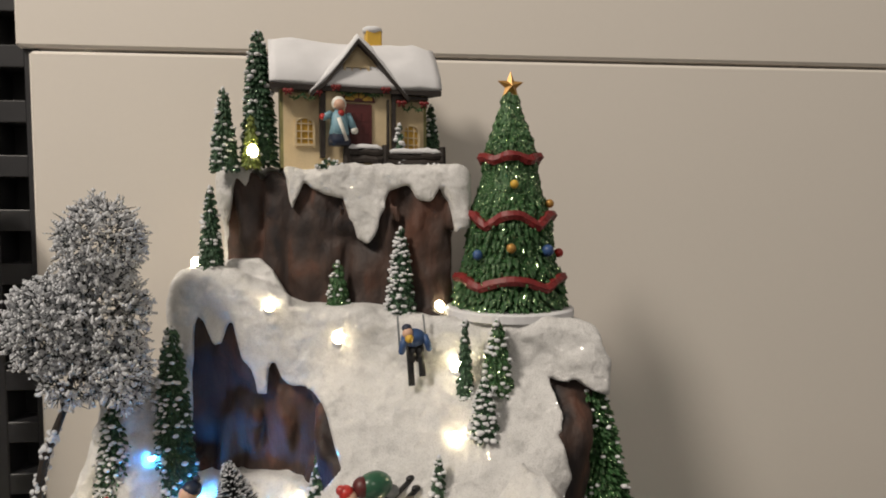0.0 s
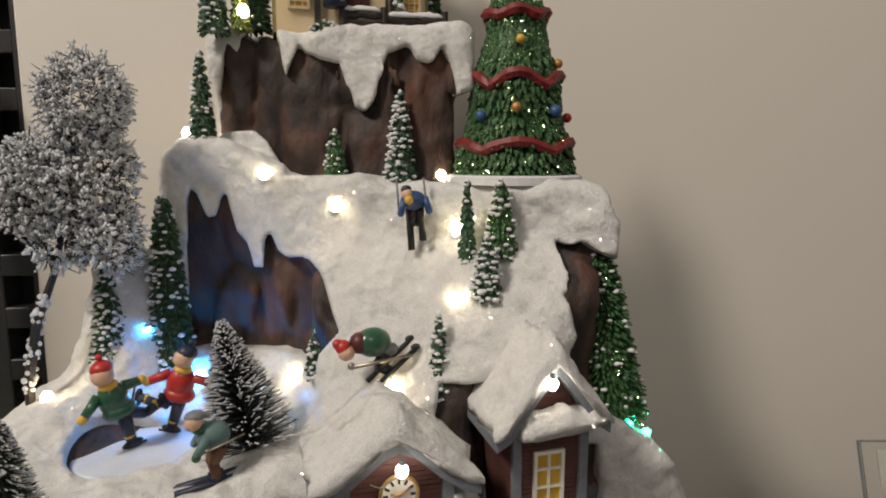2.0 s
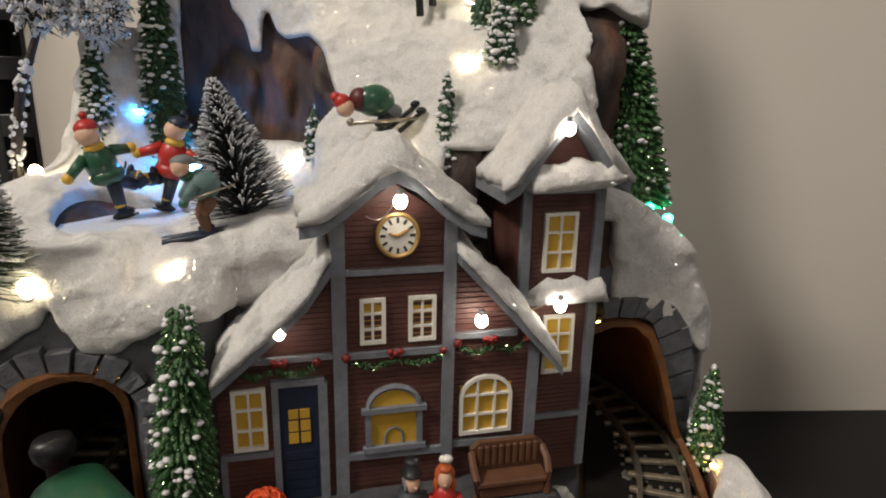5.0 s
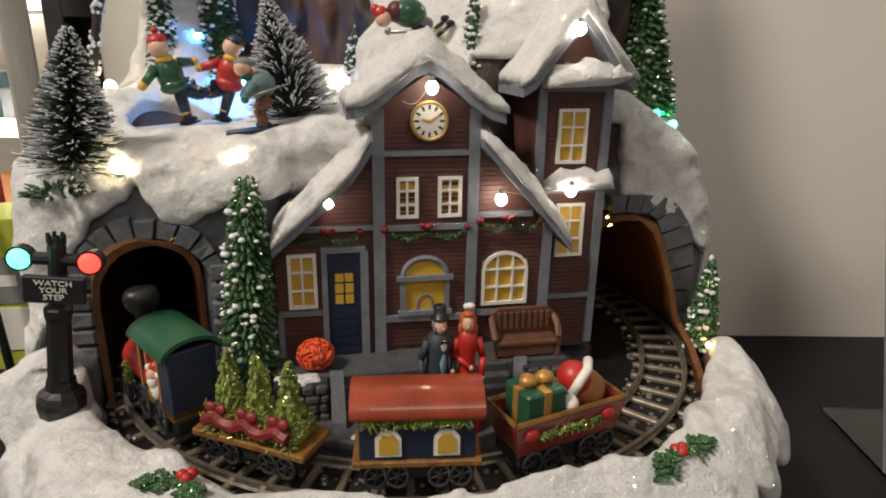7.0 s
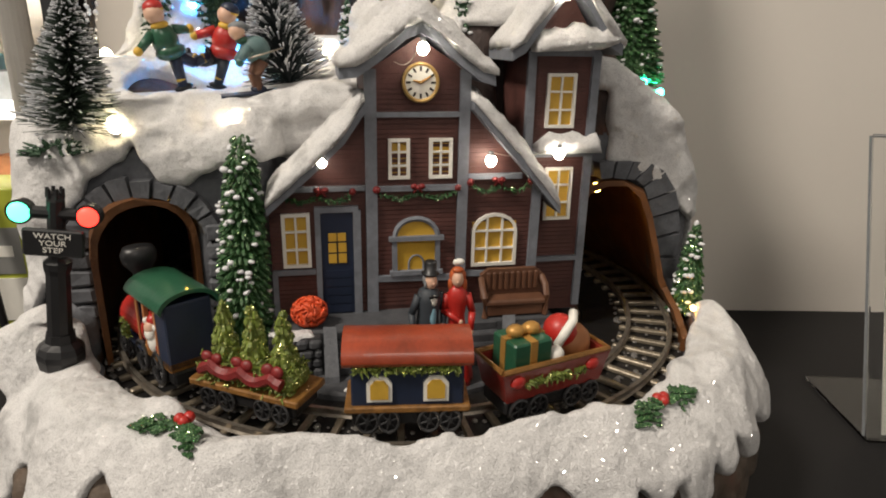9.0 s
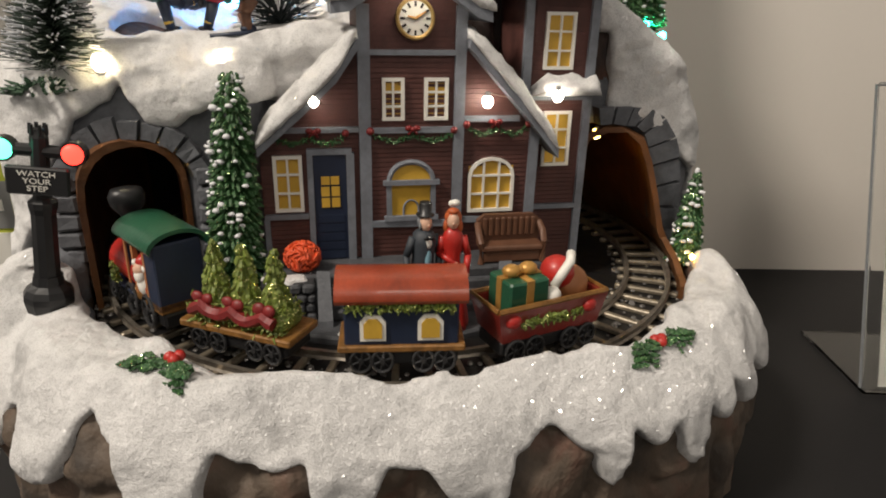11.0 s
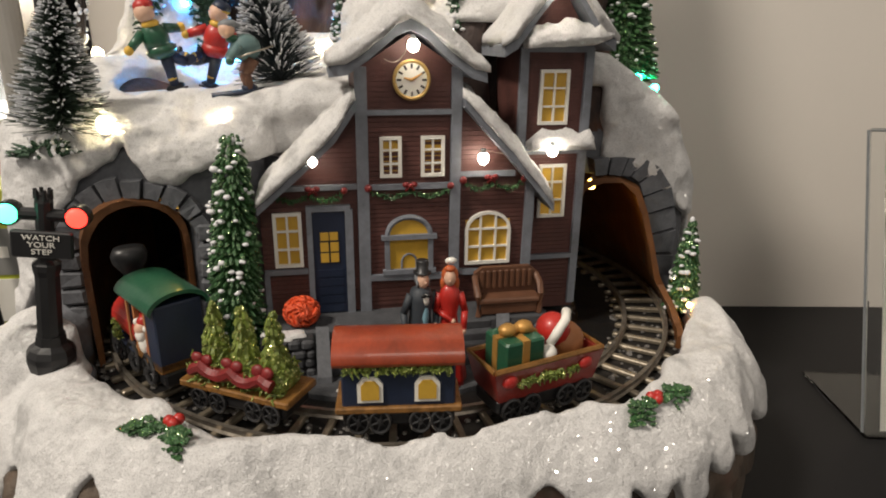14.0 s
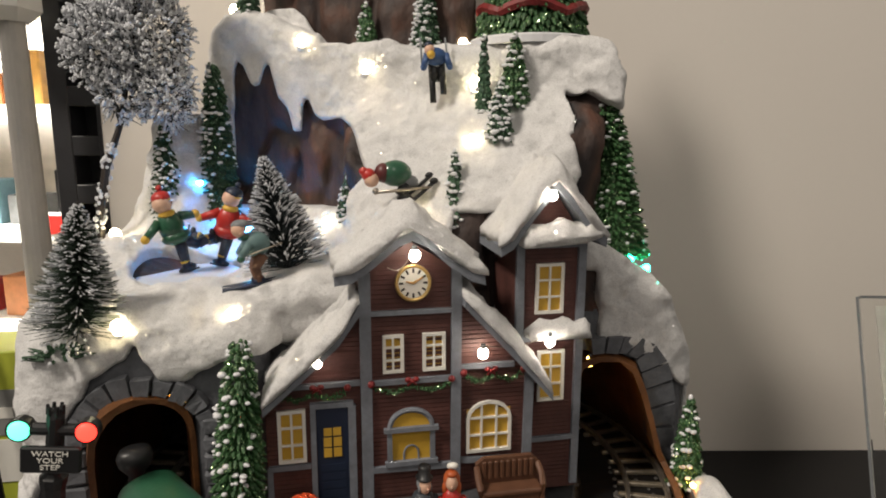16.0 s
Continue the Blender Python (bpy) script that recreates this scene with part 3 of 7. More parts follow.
def field(p):
    i, j, k = (int(round((a - b[0]) / H)) for a, b in zip(p, (GU, GV, GW)))
    i, j, k = min(max(i, 0), len(GU) - 1), min(max(j, 0), len(GV) - 1), min(max(k, 0), len(GW) - 1)
    return min(s[i, j, k] for s in SOLIDS)


def settle(u, v, w, way=(0, 0, 1), reach=0.022):
    """The place on the mountain's skin nearest to a point, along a way out of the snow."""
    best = None
    for n in range(int(-reach / 0.0004), int(reach / 0.0004)):
        s = n * 0.0004
        a = [p + s * d for p, d in zip((u, v, w), way)]
        b = [p + (s + 0.0012) * d for p, d in zip((u, v, w), way)]
        if field(a) < 0 <= field(b) and (best is None or abs(s) < abs(best)):
            best = s
    s = best or 0.0
    return tuple(p + (s + 0.0006) * d for p, d in zip((u, v, w), way))


mountain = thing("snow_mountain", pose(0, 0, 0), "snow-covered brown resin mountain with tunnels on the dark table", "ornament")
rock_me = surface(core, "rock_body", ROCK)
rock_me.materials.append(ROCK_LOW)
rock_me.materials.append(STONE)
heights = np.array([(p.center.z, p.center.y, p.center.x) for p in rock_me.polygons])
lowest = heights[:, 0] < 0.10
stony = (heights[:, 1] < -0.025) & (heights[:, 0] > 0.10) & (heights[:, 0] < 0.212) & ((heights[:, 2] < -0.05) | (heights[:, 2] > 0.125))
rock_me.polygons.foreach_set("material_index", np.where(lowest, 1, np.where(stony, 2, 0)).astype(np.int32))
ob = new("rock_body", rock_me)
ob.parent = mountain
ob = new("snow_cover", surface(skin, "snow_cover", SNOW))
ob.parent = mountain
tagged(ob, "white flocked snow with glitter and dripping edges")

# ---- the shop: table, wall, rack ----
TURNED = pose(0.34, 0.607, 0, 0, 0, 5.5)
g = Mesh().box((-0.35, -0.50, -0.02), (1.9, 1.0, 0.04), TURNED, bevel=0.003)
single("table_top", g, TABLE, Matrix.Identity(4), "matt dark grey display table top", "table", kind="structure")
g = Mesh().box((0.36, 0.012, 0.2775), (2.10, 0.024, 0.631), TURNED, bevel=0.0025)
g.box((0.355, 0.012, 0.911), (2.11, 0.024, 0.63), TURNED, bevel=0.0025)
g.box((0.38, 0.030, 0.6), (2.04, 0.012, 1.3), TURNED)
single("wall_back", g, WALLPAINT, Matrix.Identity(4), "cream painted wall panels with a narrow joint", "wall", kind="structure")

# ---- snow on roofs and ledges ----
def snow_slab(line_pts, thick, v0, v1, seed=0, rows=14, sag=0.0012):
    """A lumpy layer of snow over a bent line in (u, w), from the front v0 to the back v1."""
    pts = []
    for (a, b), (c, d) in zip(line_pts[:-1], line_pts[1:]):
        n = max(2, int(math.hypot(c - a, d - b) / 0.0032))
        pts += [(a + (c - a) * i / n, b + (d - b) * i / n) for i in range(n)]
    pts.append(line_pts[-1])
    n = len(pts)
    g = Mesh()
    loops = []
    for j in range(rows + 1):
        s = j / rows
        v = v0 + (v1 - v0) * s
        edge = math.sqrt(max(0.0, 1 - (1 - min(1, 6 * s + 0.15)) ** 2))
        loop = []
        ends = [0.0045 * noise.noise(Vector((v * 70, seed, 5))), 0.0045 * noise.noise(Vector((v * 70, seed, 9)))]
        for i, (u, w) in enumerate(pts):
            e = i / (n - 1)
            u += ends[0] * max(0, 1 - 5 * e) + ends[1] * max(0, 5 * e - 4)
            loop.append((u, v + 0.0030 * noise.noise(Vector((u * 120, seed, 3))), w - sag * (0.5 + 0.5 * noise.noise(Vector((u * 150, v * 60, seed))))))
        for i in range(n - 1, -1, -1):
            u, w = pts[i]
            e = i / (n - 1)
            u += ends[0] * max(0, 1 - 5 * e) + ends[1] * max(0, 5 * e - 4)
            e = min(i, n - 1 - i) / (n - 1)
            h = thick * (0.72 + 0.5 * math.sin(math.pi * min(1, s + 0.12))) * math.sqrt(max(0.02, 1 - (1 - min(1, 5 * e + 0.12)) ** 2)) * edge
            h *= 1 + 0.38 * noise.noise(Vector((u * 90, v * 70, seed + 7))) + 0.30 * noise.noise(Vector((u * 220, v * 220, seed)))
            loop.append((u + 0.0012 * noise.noise(Vector((u * 70, v * 70, seed + 2))), v, w + h))
        loops.append(loop)
    m = len(loops[0])
    vs = [p for l in loops for p in l]
    fs = [(j * m + i, (j + 1) * m + i, (j + 1) * m + (i + 1) % m, j * m + (i + 1) % m) for j in range(rows) for i in range(m)]
    fs += [tuple(range(m)), tuple(range(rows * m + m - 1, rows * m - 1, -1))]
    return g.add(vs, fs)


def board(line_pts, thick, v0, v1):
    """A roof board under a bent line in (u, w)."""
    low = [(u, w - thick) for u, w in line_pts]
    return Mesh().slab(list(line_pts) + low[::-1], v0, v1)


def window(parent, u0, u1, w0, w1, v, cols, rows, arch=0.0, frame_mat=WHITE, pane_mat=PANE, bar=0.0011):
    """A window set on a wall at depth v: white bars, each pane on its own."""
    n = 8
    def outline(i):
        pts = [(u0 + i, w0 + i), (u1 - i, w0 + i), (u1 - i, w1 - arch)]
        if arch:
            c, r = (u0 + u1) / 2, (u1 - u0) / 2 - i
            pts += [(c + r * math.cos(a), w1 - arch + (arch - i) * math.sin(a)) for a in (math.pi * k / n for k in range(1, n))]
            pts.append((u0 + i, w1 - arch))
        else:
            pts = [(u0 + i, w0 + i), (u1 - i, w0 + i), (u1 - i, w1 - i), (u0 + i, w1 - i)]
        return pts
    g = Mesh()
    out, inn = outline(0), outline(0.0018)
    k = len(out)
    vs = [(x, v - 0.0016, z) for x, z in out] + [(x, v - 0.0016, z) for x, z in inn] + [(x, v + 0.001, z) for x, z in out] + [(x, v + 0.001, z) for x, z in inn]
    fs = []
    for i in range(k):
        j = (i + 1) % k
        fs += [(i, j, k + j, k + i), (j, i, 2 * k + i, 2 * k + j), (k + i, k + j, 3 * k + j, 3 * k + i)]
    g.add(vs, fs)
    for c in range(1, cols):
        x = u0 + (u1 - u0) * c / cols
        g.box((x, v - 0.0004, (w0 + w1) / 2), (bar, 0.0016, w1 - w0 - 0.002))
    for r in range(1, rows):
        z = w0 + (w1 - w0) * r / rows
        g.box(((u0 + u1) / 2, v - 0.0004, z), (u1 - u0 - 0.002, 0.0016, bar))
    win = fixed("window", g, frame_mat, parent, jitter=0.0002)
    for c in range(cols):
        for r in range(rows):
            a, b = u0 + (u1 - u0) * c / cols, u0 + (u1 - u0) * (c + 1) / cols
            e, d = w0 + (w1 - w0) * r / rows, w0 + (w1 - w0) * (r + 1) / rows
            cut = 0.0
            if arch and r == rows - 1:
                far = max(abs(a - (u0 + u1) / 2), abs(b - (u0 + u1) / 2))
                cut = arch * 0.45 if far > (u1 - u0) * 0.3 and cols > 2 else arch * 0.12
                cut = arch * 0.5 if cols == 2 else cut
            fixed("pane", Mesh().slab([(a + 0.0004, e + 0.0004), (b - 0.0004, e + 0.0004), (b - 0.0004, d - cut - 0.0004), (a + 0.0004, d - cut - 0.0004)], v + 0.0002, v + 0.0012), pane_mat, win)
    return win


def swag(u0, u1, w, v, drop, seed):
    """A glittering garland: many small tufts along a hanging line."""
    rnd = random.Random(seed)
    g = Mesh()
    n = int((u1 - u0) / 0.0006)
    for i in range(n):
        s = i / n
        u = u0 + (u1 - u0) * s
        z = w - drop * (1 - (2 * (s * 2 % 1) - 1) ** 2) * 0.6
        for _ in range(2):
            d = Vector((rnd.uniform(-1, 1), rnd.uniform(-1, 0.2), rnd.uniform(-1, 1))).normalized()
            p = Vector((u, v, z)) + 0.0006 * d
            g.rod(p, p + d * rnd.uniform(0.0012, 0.0024), 0.0006, 0.0001, 4)
    return g


def bow(u, w, v):
    g = Mesh()
    for sx in (-1, 1):
        g.ball((u + sx * 0.0021, v - 0.001, w + 0.0004), 0.0021, 8, 5, (1, 0.7, 0.75))
        g.rod((u, v - 0.001, w), (u + sx * 0.0024, v - 0.001, w - 0.003), 0.0010, 0.0006, 6)
    return g.ball((u, v - 0.002, w), 0.0014, 8, 5)


# ---- station ----
station = thing("train_station", pose(0.006, -0.055, 0.118), "red-brown model train station with grey timbers and snowy roofs", "model house")
FV = -0.0800
fixed("wall", Mesh().slab([(-0.0215, 0.112), (0.0345, 0.112), (0.0345, 0.250), (0.0065, 0.268), (-0.0215, 0.250)], FV, -0.024), BRICK_RED, station)
fixed("wall", Mesh().slab([(-0.0735, 0.112), (-0.0216, 0.112), (-0.0216, 0.232), (-0.0735, 0.186)], FV + 0.001, -0.026), BRICK_RED, station)
fixed("wall", Mesh().slab([(0.0346, 0.112), (0.0780, 0.112), (0.0780, 0.190), (0.0346, 0.232)], FV + 0.001, -0.026), BRICK_RED, station)
fixed("tower_wall", Mesh().slab([(0.0715, 0.105), (0.1125, 0.105), (0.1135, 0.262), (0.0910, 0.296), (0.0705, 0.262)], -0.066, -0.020), BRICK_RED, station)
# boards of the cladding, one course above the other
for u0, u1, w0, w1, v, cut0, cut1, knee in ((-0.0155, 0.0285, 0.120, 0.264, FV, 1.5, 1.5, 0.250), (-0.073, -0.022, 0.120, 0.230, FV + 0.001, 1.12, 0, 0.186), (0.035, 0.078, 0.120, 0.230, FV + 0.001, 0, 1.04, 0.190), (0.077, 0.107, 0.110, 0.290, -0.066, 0.55, 0.62, 0.266)):
    g = Mesh()
    z = w0
    while z < w1 - 0.002:
        up = max(0.0, z + 0.0024 - knee)
        a, b = u0 + cut0 * up, u1 - cut1 * up
        if b - a > 0.002:
            g.box(((a + b) / 2, v - 0.0001, z + 0.00125), (b - a, 0.0007, 0.0021))
        z += 0.0026
    fixed("cladding", g, BRICK_RED, station, jitter=0.0002)


def timber(a, b, width, v, depth=0.0026):
    """A grey beam on a wall, from a to b in (u, w)."""
    a, b = Vector(a), Vector(b)
    d = (b - a).normalized() * 1.0
    n = Vector((-d.y, d.x)) * width / 2
    g = Mesh().slab([tuple(a - n), tuple(b - n), tuple(b + n), tuple(a + n)], v - depth, v + 0.001)
    fixed("timber", g, TIMBER, station, jitter=0.0004)


for a, b, width, v in (((-0.0187, 0.117), (-0.0187, 0.252), 0.0062, FV), ((0.0316, 0.117), (0.0318, 0.252), 0.0056, FV), ((-0.016, 0.2290), (0.029, 0.2290), 0.0028, FV),
                       ((-0.016, 0.1895), (0.029, 0.1895), 0.0030, FV), ((-0.016, 0.1375), (0.029, 0.1365), 0.0034, FV), ((-0.066, 0.1900), (-0.022, 0.1900), 0.0028, FV + 0.001),
                       ((-0.073, 0.1435), (-0.050, 0.1435), 0.0028, FV + 0.001), ((0.035, 0.1950), (0.066, 0.1950), 0.0030, FV + 0.001), ((0.035, 0.1380), (0.073, 0.1360), 0.0034, FV + 0.001),
                       ((0.0745, 0.118), (0.0755, 0.190), 0.0052, FV + 0.001), ((0.0738, 0.108), (0.0728, 0.262), 0.0048, -0.066), ((0.1105, 0.108), (0.1110, 0.262), 0.0048, -0.066),
                       ((0.076, 0.1395), (0.109, 0.1395), 0.0030, -0.066), ((0.074, 0.2050), (0.112, 0.2050), 0.0046, -0.066), ((0.072, 0.2610), (0.112, 0.2610), 0.0036, -0.066),
                       ((-0.072, 0.118), (-0.072, 0.143), 0.003, FV + 0.001), ((-0.026, 0.117), (-0.026, 0.178), 0.0022, FV)):
    timber(a, b, width, v)

window(station, -0.0095, 0.0022, 0.1945, 0.2165, FV - 0.0006, 2, 3)
window(station, 0.0128, 0.0256, 0.1945, 0.2165, FV - 0.0006, 2, 3)
window(station, -0.0672, -0.0522, 0.1462, 0.1768, FV + 0.0002, 2, 3)
window(station, 0.0382, 0.0650, 0.1420, 0.1735, FV + 0.0002, 3, 3, arch=0.0105)
window(station, 0.0826, 0.1000, 0.2195, 0.2500, -0.0668, 2, 3)
window(station, 0.0850, 0.1020, 0.1645, 0.1965, -0.0668, 2, 3)

# ticket window under a round arch
win = fixed("ticket_window", Mesh().slab([(-0.0055, 0.141), (0.0175, 0.141), (0.0175, 0.161)] + [(0.006 + 0.0115 * math.cos(math.pi * k / 10), 0.161 + 0.0095 * math.sin(math.pi * k / 10)) for k in range(1, 10)] + [(-0.0055, 0.161)], FV - 0.0008, FV + 0.001), PANE, station, "amber ticket window under a grey arch")
g = Mesh().box((-0.0062, FV - 0.001, 0.150), (0.0028, 0.003, 0.020)).box((0.0182, FV - 0.001, 0.150), (0.0028, 0.003, 0.020)).box((0.006, FV - 0.0015, 0.1608), (0.031, 0.004, 0.0026)).box((0.006, FV - 0.0015, 0.1405), (0.030, 0.004, 0.0026))
g.tube([(0.006 + 0.0122 * math.cos(math.pi * k / 12), FV - 0.001, 0.1615 + 0.0105 * math.sin(math.pi * k / 12)) for k in range(13)], 0.0016, 6)
fixed("frame", g, TIMBER, win, jitter=0.0003)
g = Mesh().tube([(0.006 + 0.0042 * math.cos(math.pi * k / 10), FV - 0.001, 0.1455 + 0.0050 * math.sin(math.pi * k / 10)) for k in range(11)], 0.0006, 5)
g.rod((0.0102, FV - 0.001, 0.1415), (0.0102, FV - 0.001, 0.1455), 0.0006).rod((0.0018, FV - 0.001, 0.1415), (0.0018, FV - 0.001, 0.1455), 0.0006)
fixed("hatch", g, TIMBER, win)

door = fixed("door", Mesh().slab([(-0.0465, 0.118), (-0.0292, 0.118), (-0.0292, 0.1755), (-0.0310, 0.1772), (-0.0448, 0.1772), (-0.0465, 0.1755)], FV - 0.0016, FV + 0.001), NAVY, station, "navy blue door with a small amber window")
g = Mesh()
for k in range(5):
    g.box((-0.0378, FV - 0.0017, 0.121 + 0.0052 * k), (0.0135, 0.0006, 0.0042))
fixed("panel", g, NAVY, door)
fixed("frame", Mesh().box((-0.0482, FV - 0.001, 0.148), (0.0030, 0.0032, 0.062)).box((-0.0276, FV - 0.001, 0.148), (0.0028, 0.0032, 0.062)).box((-0.0379, FV - 0.001, 0.1788), (0.0236, 0.0034, 0.0030)), TIMBER, door, jitter=0.0003)
for k, (x, z, h) in enumerate(((-0.0406, 0.1500, 0.0052), (-0.0352, 0.1500, 0.0052), (-0.0406, 0.1562, 0.0052), (-0.0352, 0.1562, 0.0052), (-0.0404, 0.1622, 0.0045), (-0.0354, 0.1622, 0.0045))):
    fixed("pane", Mesh().box((x, FV - 0.0018, z + 0.001), (0.0044, 0.0008, h)), PANE, door)

# clock: rim, face, marks and hands
clock = fixed("clock", Mesh().add([(0.0076 + 0.0082 * math.cos(2 * math.pi * k / 24), FV - 0.0030, 0.2455 + 0.0086 * math.sin(2 * math.pi * k / 24)) for k in range(24)] + [(0.0076 + 0.0082 * math.cos(2 * math.pi * k / 24), FV, 0.2455 + 0.0086 * math.sin(2 * math.pi * k / 24)) for k in range(24)],
                                 [tuple(range(24))] + [((k + 1) % 24, k, 24 + k, 24 + (k + 1) % 24) for k in range(24)]), WHITE, station, "white clock face with a brass rim")
fixed("rim", Mesh().tube([(0.0076 + 0.0090 * math.cos(2 * math.pi * k / 28), FV - 0.0026, 0.2455 + 0.0094 * math.sin(2 * math.pi * k / 28)) for k in range(29)], 0.0011, 6), BRASS, clock)
g = Mesh()
for k in range(12):
    a = 2 * math.pi * k / 12
    g.box((0, 0, 0), (0.0011, 0.0006, 0.0024), pose(0.0076 + 0.0066 * math.sin(a), FV - 0.0032, 0.2455 + 0.0069 * math.cos(a), 0, -math.degrees(-a), 0))
fixed("hour_mark", g, WOOD_DARK, clock)
for name, a, length in (("minute_hand", 58, 0.0062), ("hour_hand", -75, 0.0042)):
    s, c = math.sin(math.radians(a)), math.cos(math.radians(a))
    fixed(name, Mesh().rod((0.0076, FV - 0.0036, 0.2455), (0.0076 + length * s, FV - 0.0036, 0.2455 + length * c), 0.0008, 0.0004), GOLD, clock)

# roofs: grey boards and thick snow
main_roof = [(-0.0345, 0.2530), (-0.0255, 0.2540), (-0.0150, 0.2610), (-0.0010, 0.2725), (0.0065, 0.2755), (0.0145, 0.2715), (0.0270, 0.2605), (0.0385, 0.2520), (0.0460, 0.2500)]
roof = fixed("roof", board(main_roof, 0.0058, -0.0900, -0.040), TIMBER, station, "grey bargeboards under a thick layer of snow", jitter=0.0006)
fixed("snow", snow_slab(main_roof, 0.0105, -0.0915, -0.030, 1), SNOW, roof, smooth=True)
for pts, s in (([(-0.0740, 0.1835), (-0.0500, 0.2040), (-0.0330, 0.2200), (-0.0220, 0.2360)], 2), ([(0.0350, 0.2370), (0.0480, 0.2230), (0.0660, 0.2035), (0.0870, 0.1790)], 3)):
    roof = fixed("roof", board(pts, 0.0052, -0.0900, -0.045), TIMBER, station, "grey bargeboards under a thick layer of snow", jitter=0.0006)
    fixed("snow", snow_slab(pts, 0.0085, -0.0915, -0.040, s), SNOW, roof, smooth=True)
tower_roof = [(0.0585, 0.2625), (0.0660, 0.2670), (0.0790, 0.2850), (0.0910, 0.3000), (0.1010, 0.2890), (0.1130, 0.2720), (0.1215, 0.2660)]
roof = fixed("roof", board(tower_roof, 0.0060, -0.0770, -0.018), TIMBER, station, "grey bargeboards under a thick layer of snow", jitter=0.0006)
fixed("snow", snow_slab(tower_roof, 0.0105, -0.0785, -0.016, 4), SNOW, roof, smooth=True)
fixed("snow_ledge", snow_slab([(0.0715, 0.2620), (0.0900, 0.2630), (0.1080, 0.2635), (0.1200, 0.2670)], 0.0095, -0.0790, -0.062, 5, 10), SNOW, station, smooth=True)
fixed("snow_ledge", snow_slab([(0.0775, 0.2065), (0.0950, 0.2070), (0.1160, 0.2075)], 0.0080, -0.0780, -0.063, 6, 10), SNOW, station, smooth=True)

for k, (u0, u1, w, us) in enumerate(((-0.066, -0.030, 0.1865, (-0.0455,)), (-0.0150, 0.0280, 0.1872, (0.0065,)), (0.0370, 0.0700, 0.1900, (0.0520,)))):
    gar = fixed("garland", swag(u0, u1, w, FV - 0.002, 0.0055, k), PINE, station, "green glitter garland with red bows")
    for u in us:
        fixed("bow", bow(u, w + 0.003, FV - 0.002), RIBBON, gar, smooth=True)
    fixed("berry", Mesh().ball((u0 - 0.001, FV - 0.0025, w + 0.002), 0.0022, 10, 6), RIBBON, gar, smooth=True)
    fixed("berry", Mesh().ball((u1 + 0.001, FV - 0.0025, w + 0.002), 0.0020, 10, 6), RIBBON, gar, smooth=True)

# ---- platform and steps ----
platform = thing("platform", pose(0, -0.09, 0.088), "dark grey stone platform with steps and snow patches", "platform")
rim_pts = [(0.128 * math.sin(math.radians(a)), -0.137 * math.cos(math.radians(a)) - 0.003) for a in range(-80, 81, 4)]
g = Mesh()
n = len(rim_pts)
ring = rim_pts + [(0.10, -0.02), (-0.10, -0.02)]
k = len(ring)
g.add([(x, y, 0.086) for x, y in ring] + [(x * 0.995, y * 0.995, 0.0945) for x, y in ring] + [(x * 0.985, y * 0.985, 0.0960) for x, y in ring],
      [tuple(range(2 * k, 3 * k))] + [(r * k + i, r * k + (i + 1) % k, (r + 1) * k + (i + 1) % k, (r + 1) * k + i) for r in (0, 1) for i in range(k)])
fixed("slab", g, PAVING, platform, jitter=0.0006)
fixed("porch", Mesh().box((0.004, -0.088, 0.1065), (0.158, 0.030, 0.0225), bevel=0.0012), PAVING, platform, jitter=0.0008)
for i in range(4):
    d = 0.0038 * (3 - i) + 0.0035
    fixed("step", Mesh().box((0.004, -0.100 - d / 2, 0.0985 + 0.0052 * i), (0.090, d, 0.0058), bevel=0.0009), PAVING, platform, jitter=0.0006)
for u, lean in ((-0.0440, 0.0), (0.0510, 0.002)):
    g = Mesh().add([(u + lean * j + s * 0.0035, v, w) for j, (v, w) in enumerate(((-0.1215, 0.0945), (-0.1205, 0.0990), (-0.1045, 0.1205), (-0.1005, 0.0945))) for s in (-1, 1)],
                   [(0, 1, 3, 2), (2, 3, 5, 4), (4, 5, 7, 6), (0, 2, 4, 6), (1, 7, 5, 3)])
    fixed("cheek", g, STONE, platform, jitter=0.0005)
rnd = random.Random(5)
for u0, u1 in ((-0.0760, -0.0485), (0.0555, 0.0850)):
    fixed("side_wall", Mesh().box(((u0 + u1) / 2, -0.103, 0.106), (u1 - u0, 0.014, 0.021), bevel=0.001), MORTAR, platform)
    for r in range(4):
        x = u0 + (0.002 if r % 2 else 0)
        while x < u1 - 0.002:
            w = min(rnd.uniform(0.0045, 0.0085), u1 - x)
            g = Mesh().box((x + w / 2, -0.1106, 0.0975 + 0.0054 * r), (w - 0.0008, 0.0032, 0.0047), bevel=0.0011)
            fixed("stone", g, PAVING, platform, jitter=0.0008)
            x += w


def patch(u, v, w, a, b, seed, lift=0.0022):
    """A patch of snow lying flat, with an uneven outline."""
    n = 28
    g = Mesh()
    vs = []
    for s, h in ((1.0, 0.0), (0.92, 0.7), (0.7, 1.0), (0.0, 1.05)):
        for i in range(n):
            t = 2 * math.pi * i / n
            r = 1 + 0.55 * noise.noise(Vector((math.cos(t) * 1.6, math.sin(t) * 1.6, seed)))
            vs.append((u + a * r * s * math.cos(t), v + b * r * s * math.sin(t), w + lift * h))
    fs = [(k * n + i, k * n + (i + 1) % n, (k + 1) * n + (i + 1) % n, (k + 1) * n + i) for k in range(3) for i in range(n)]
    return g.add(vs, fs)


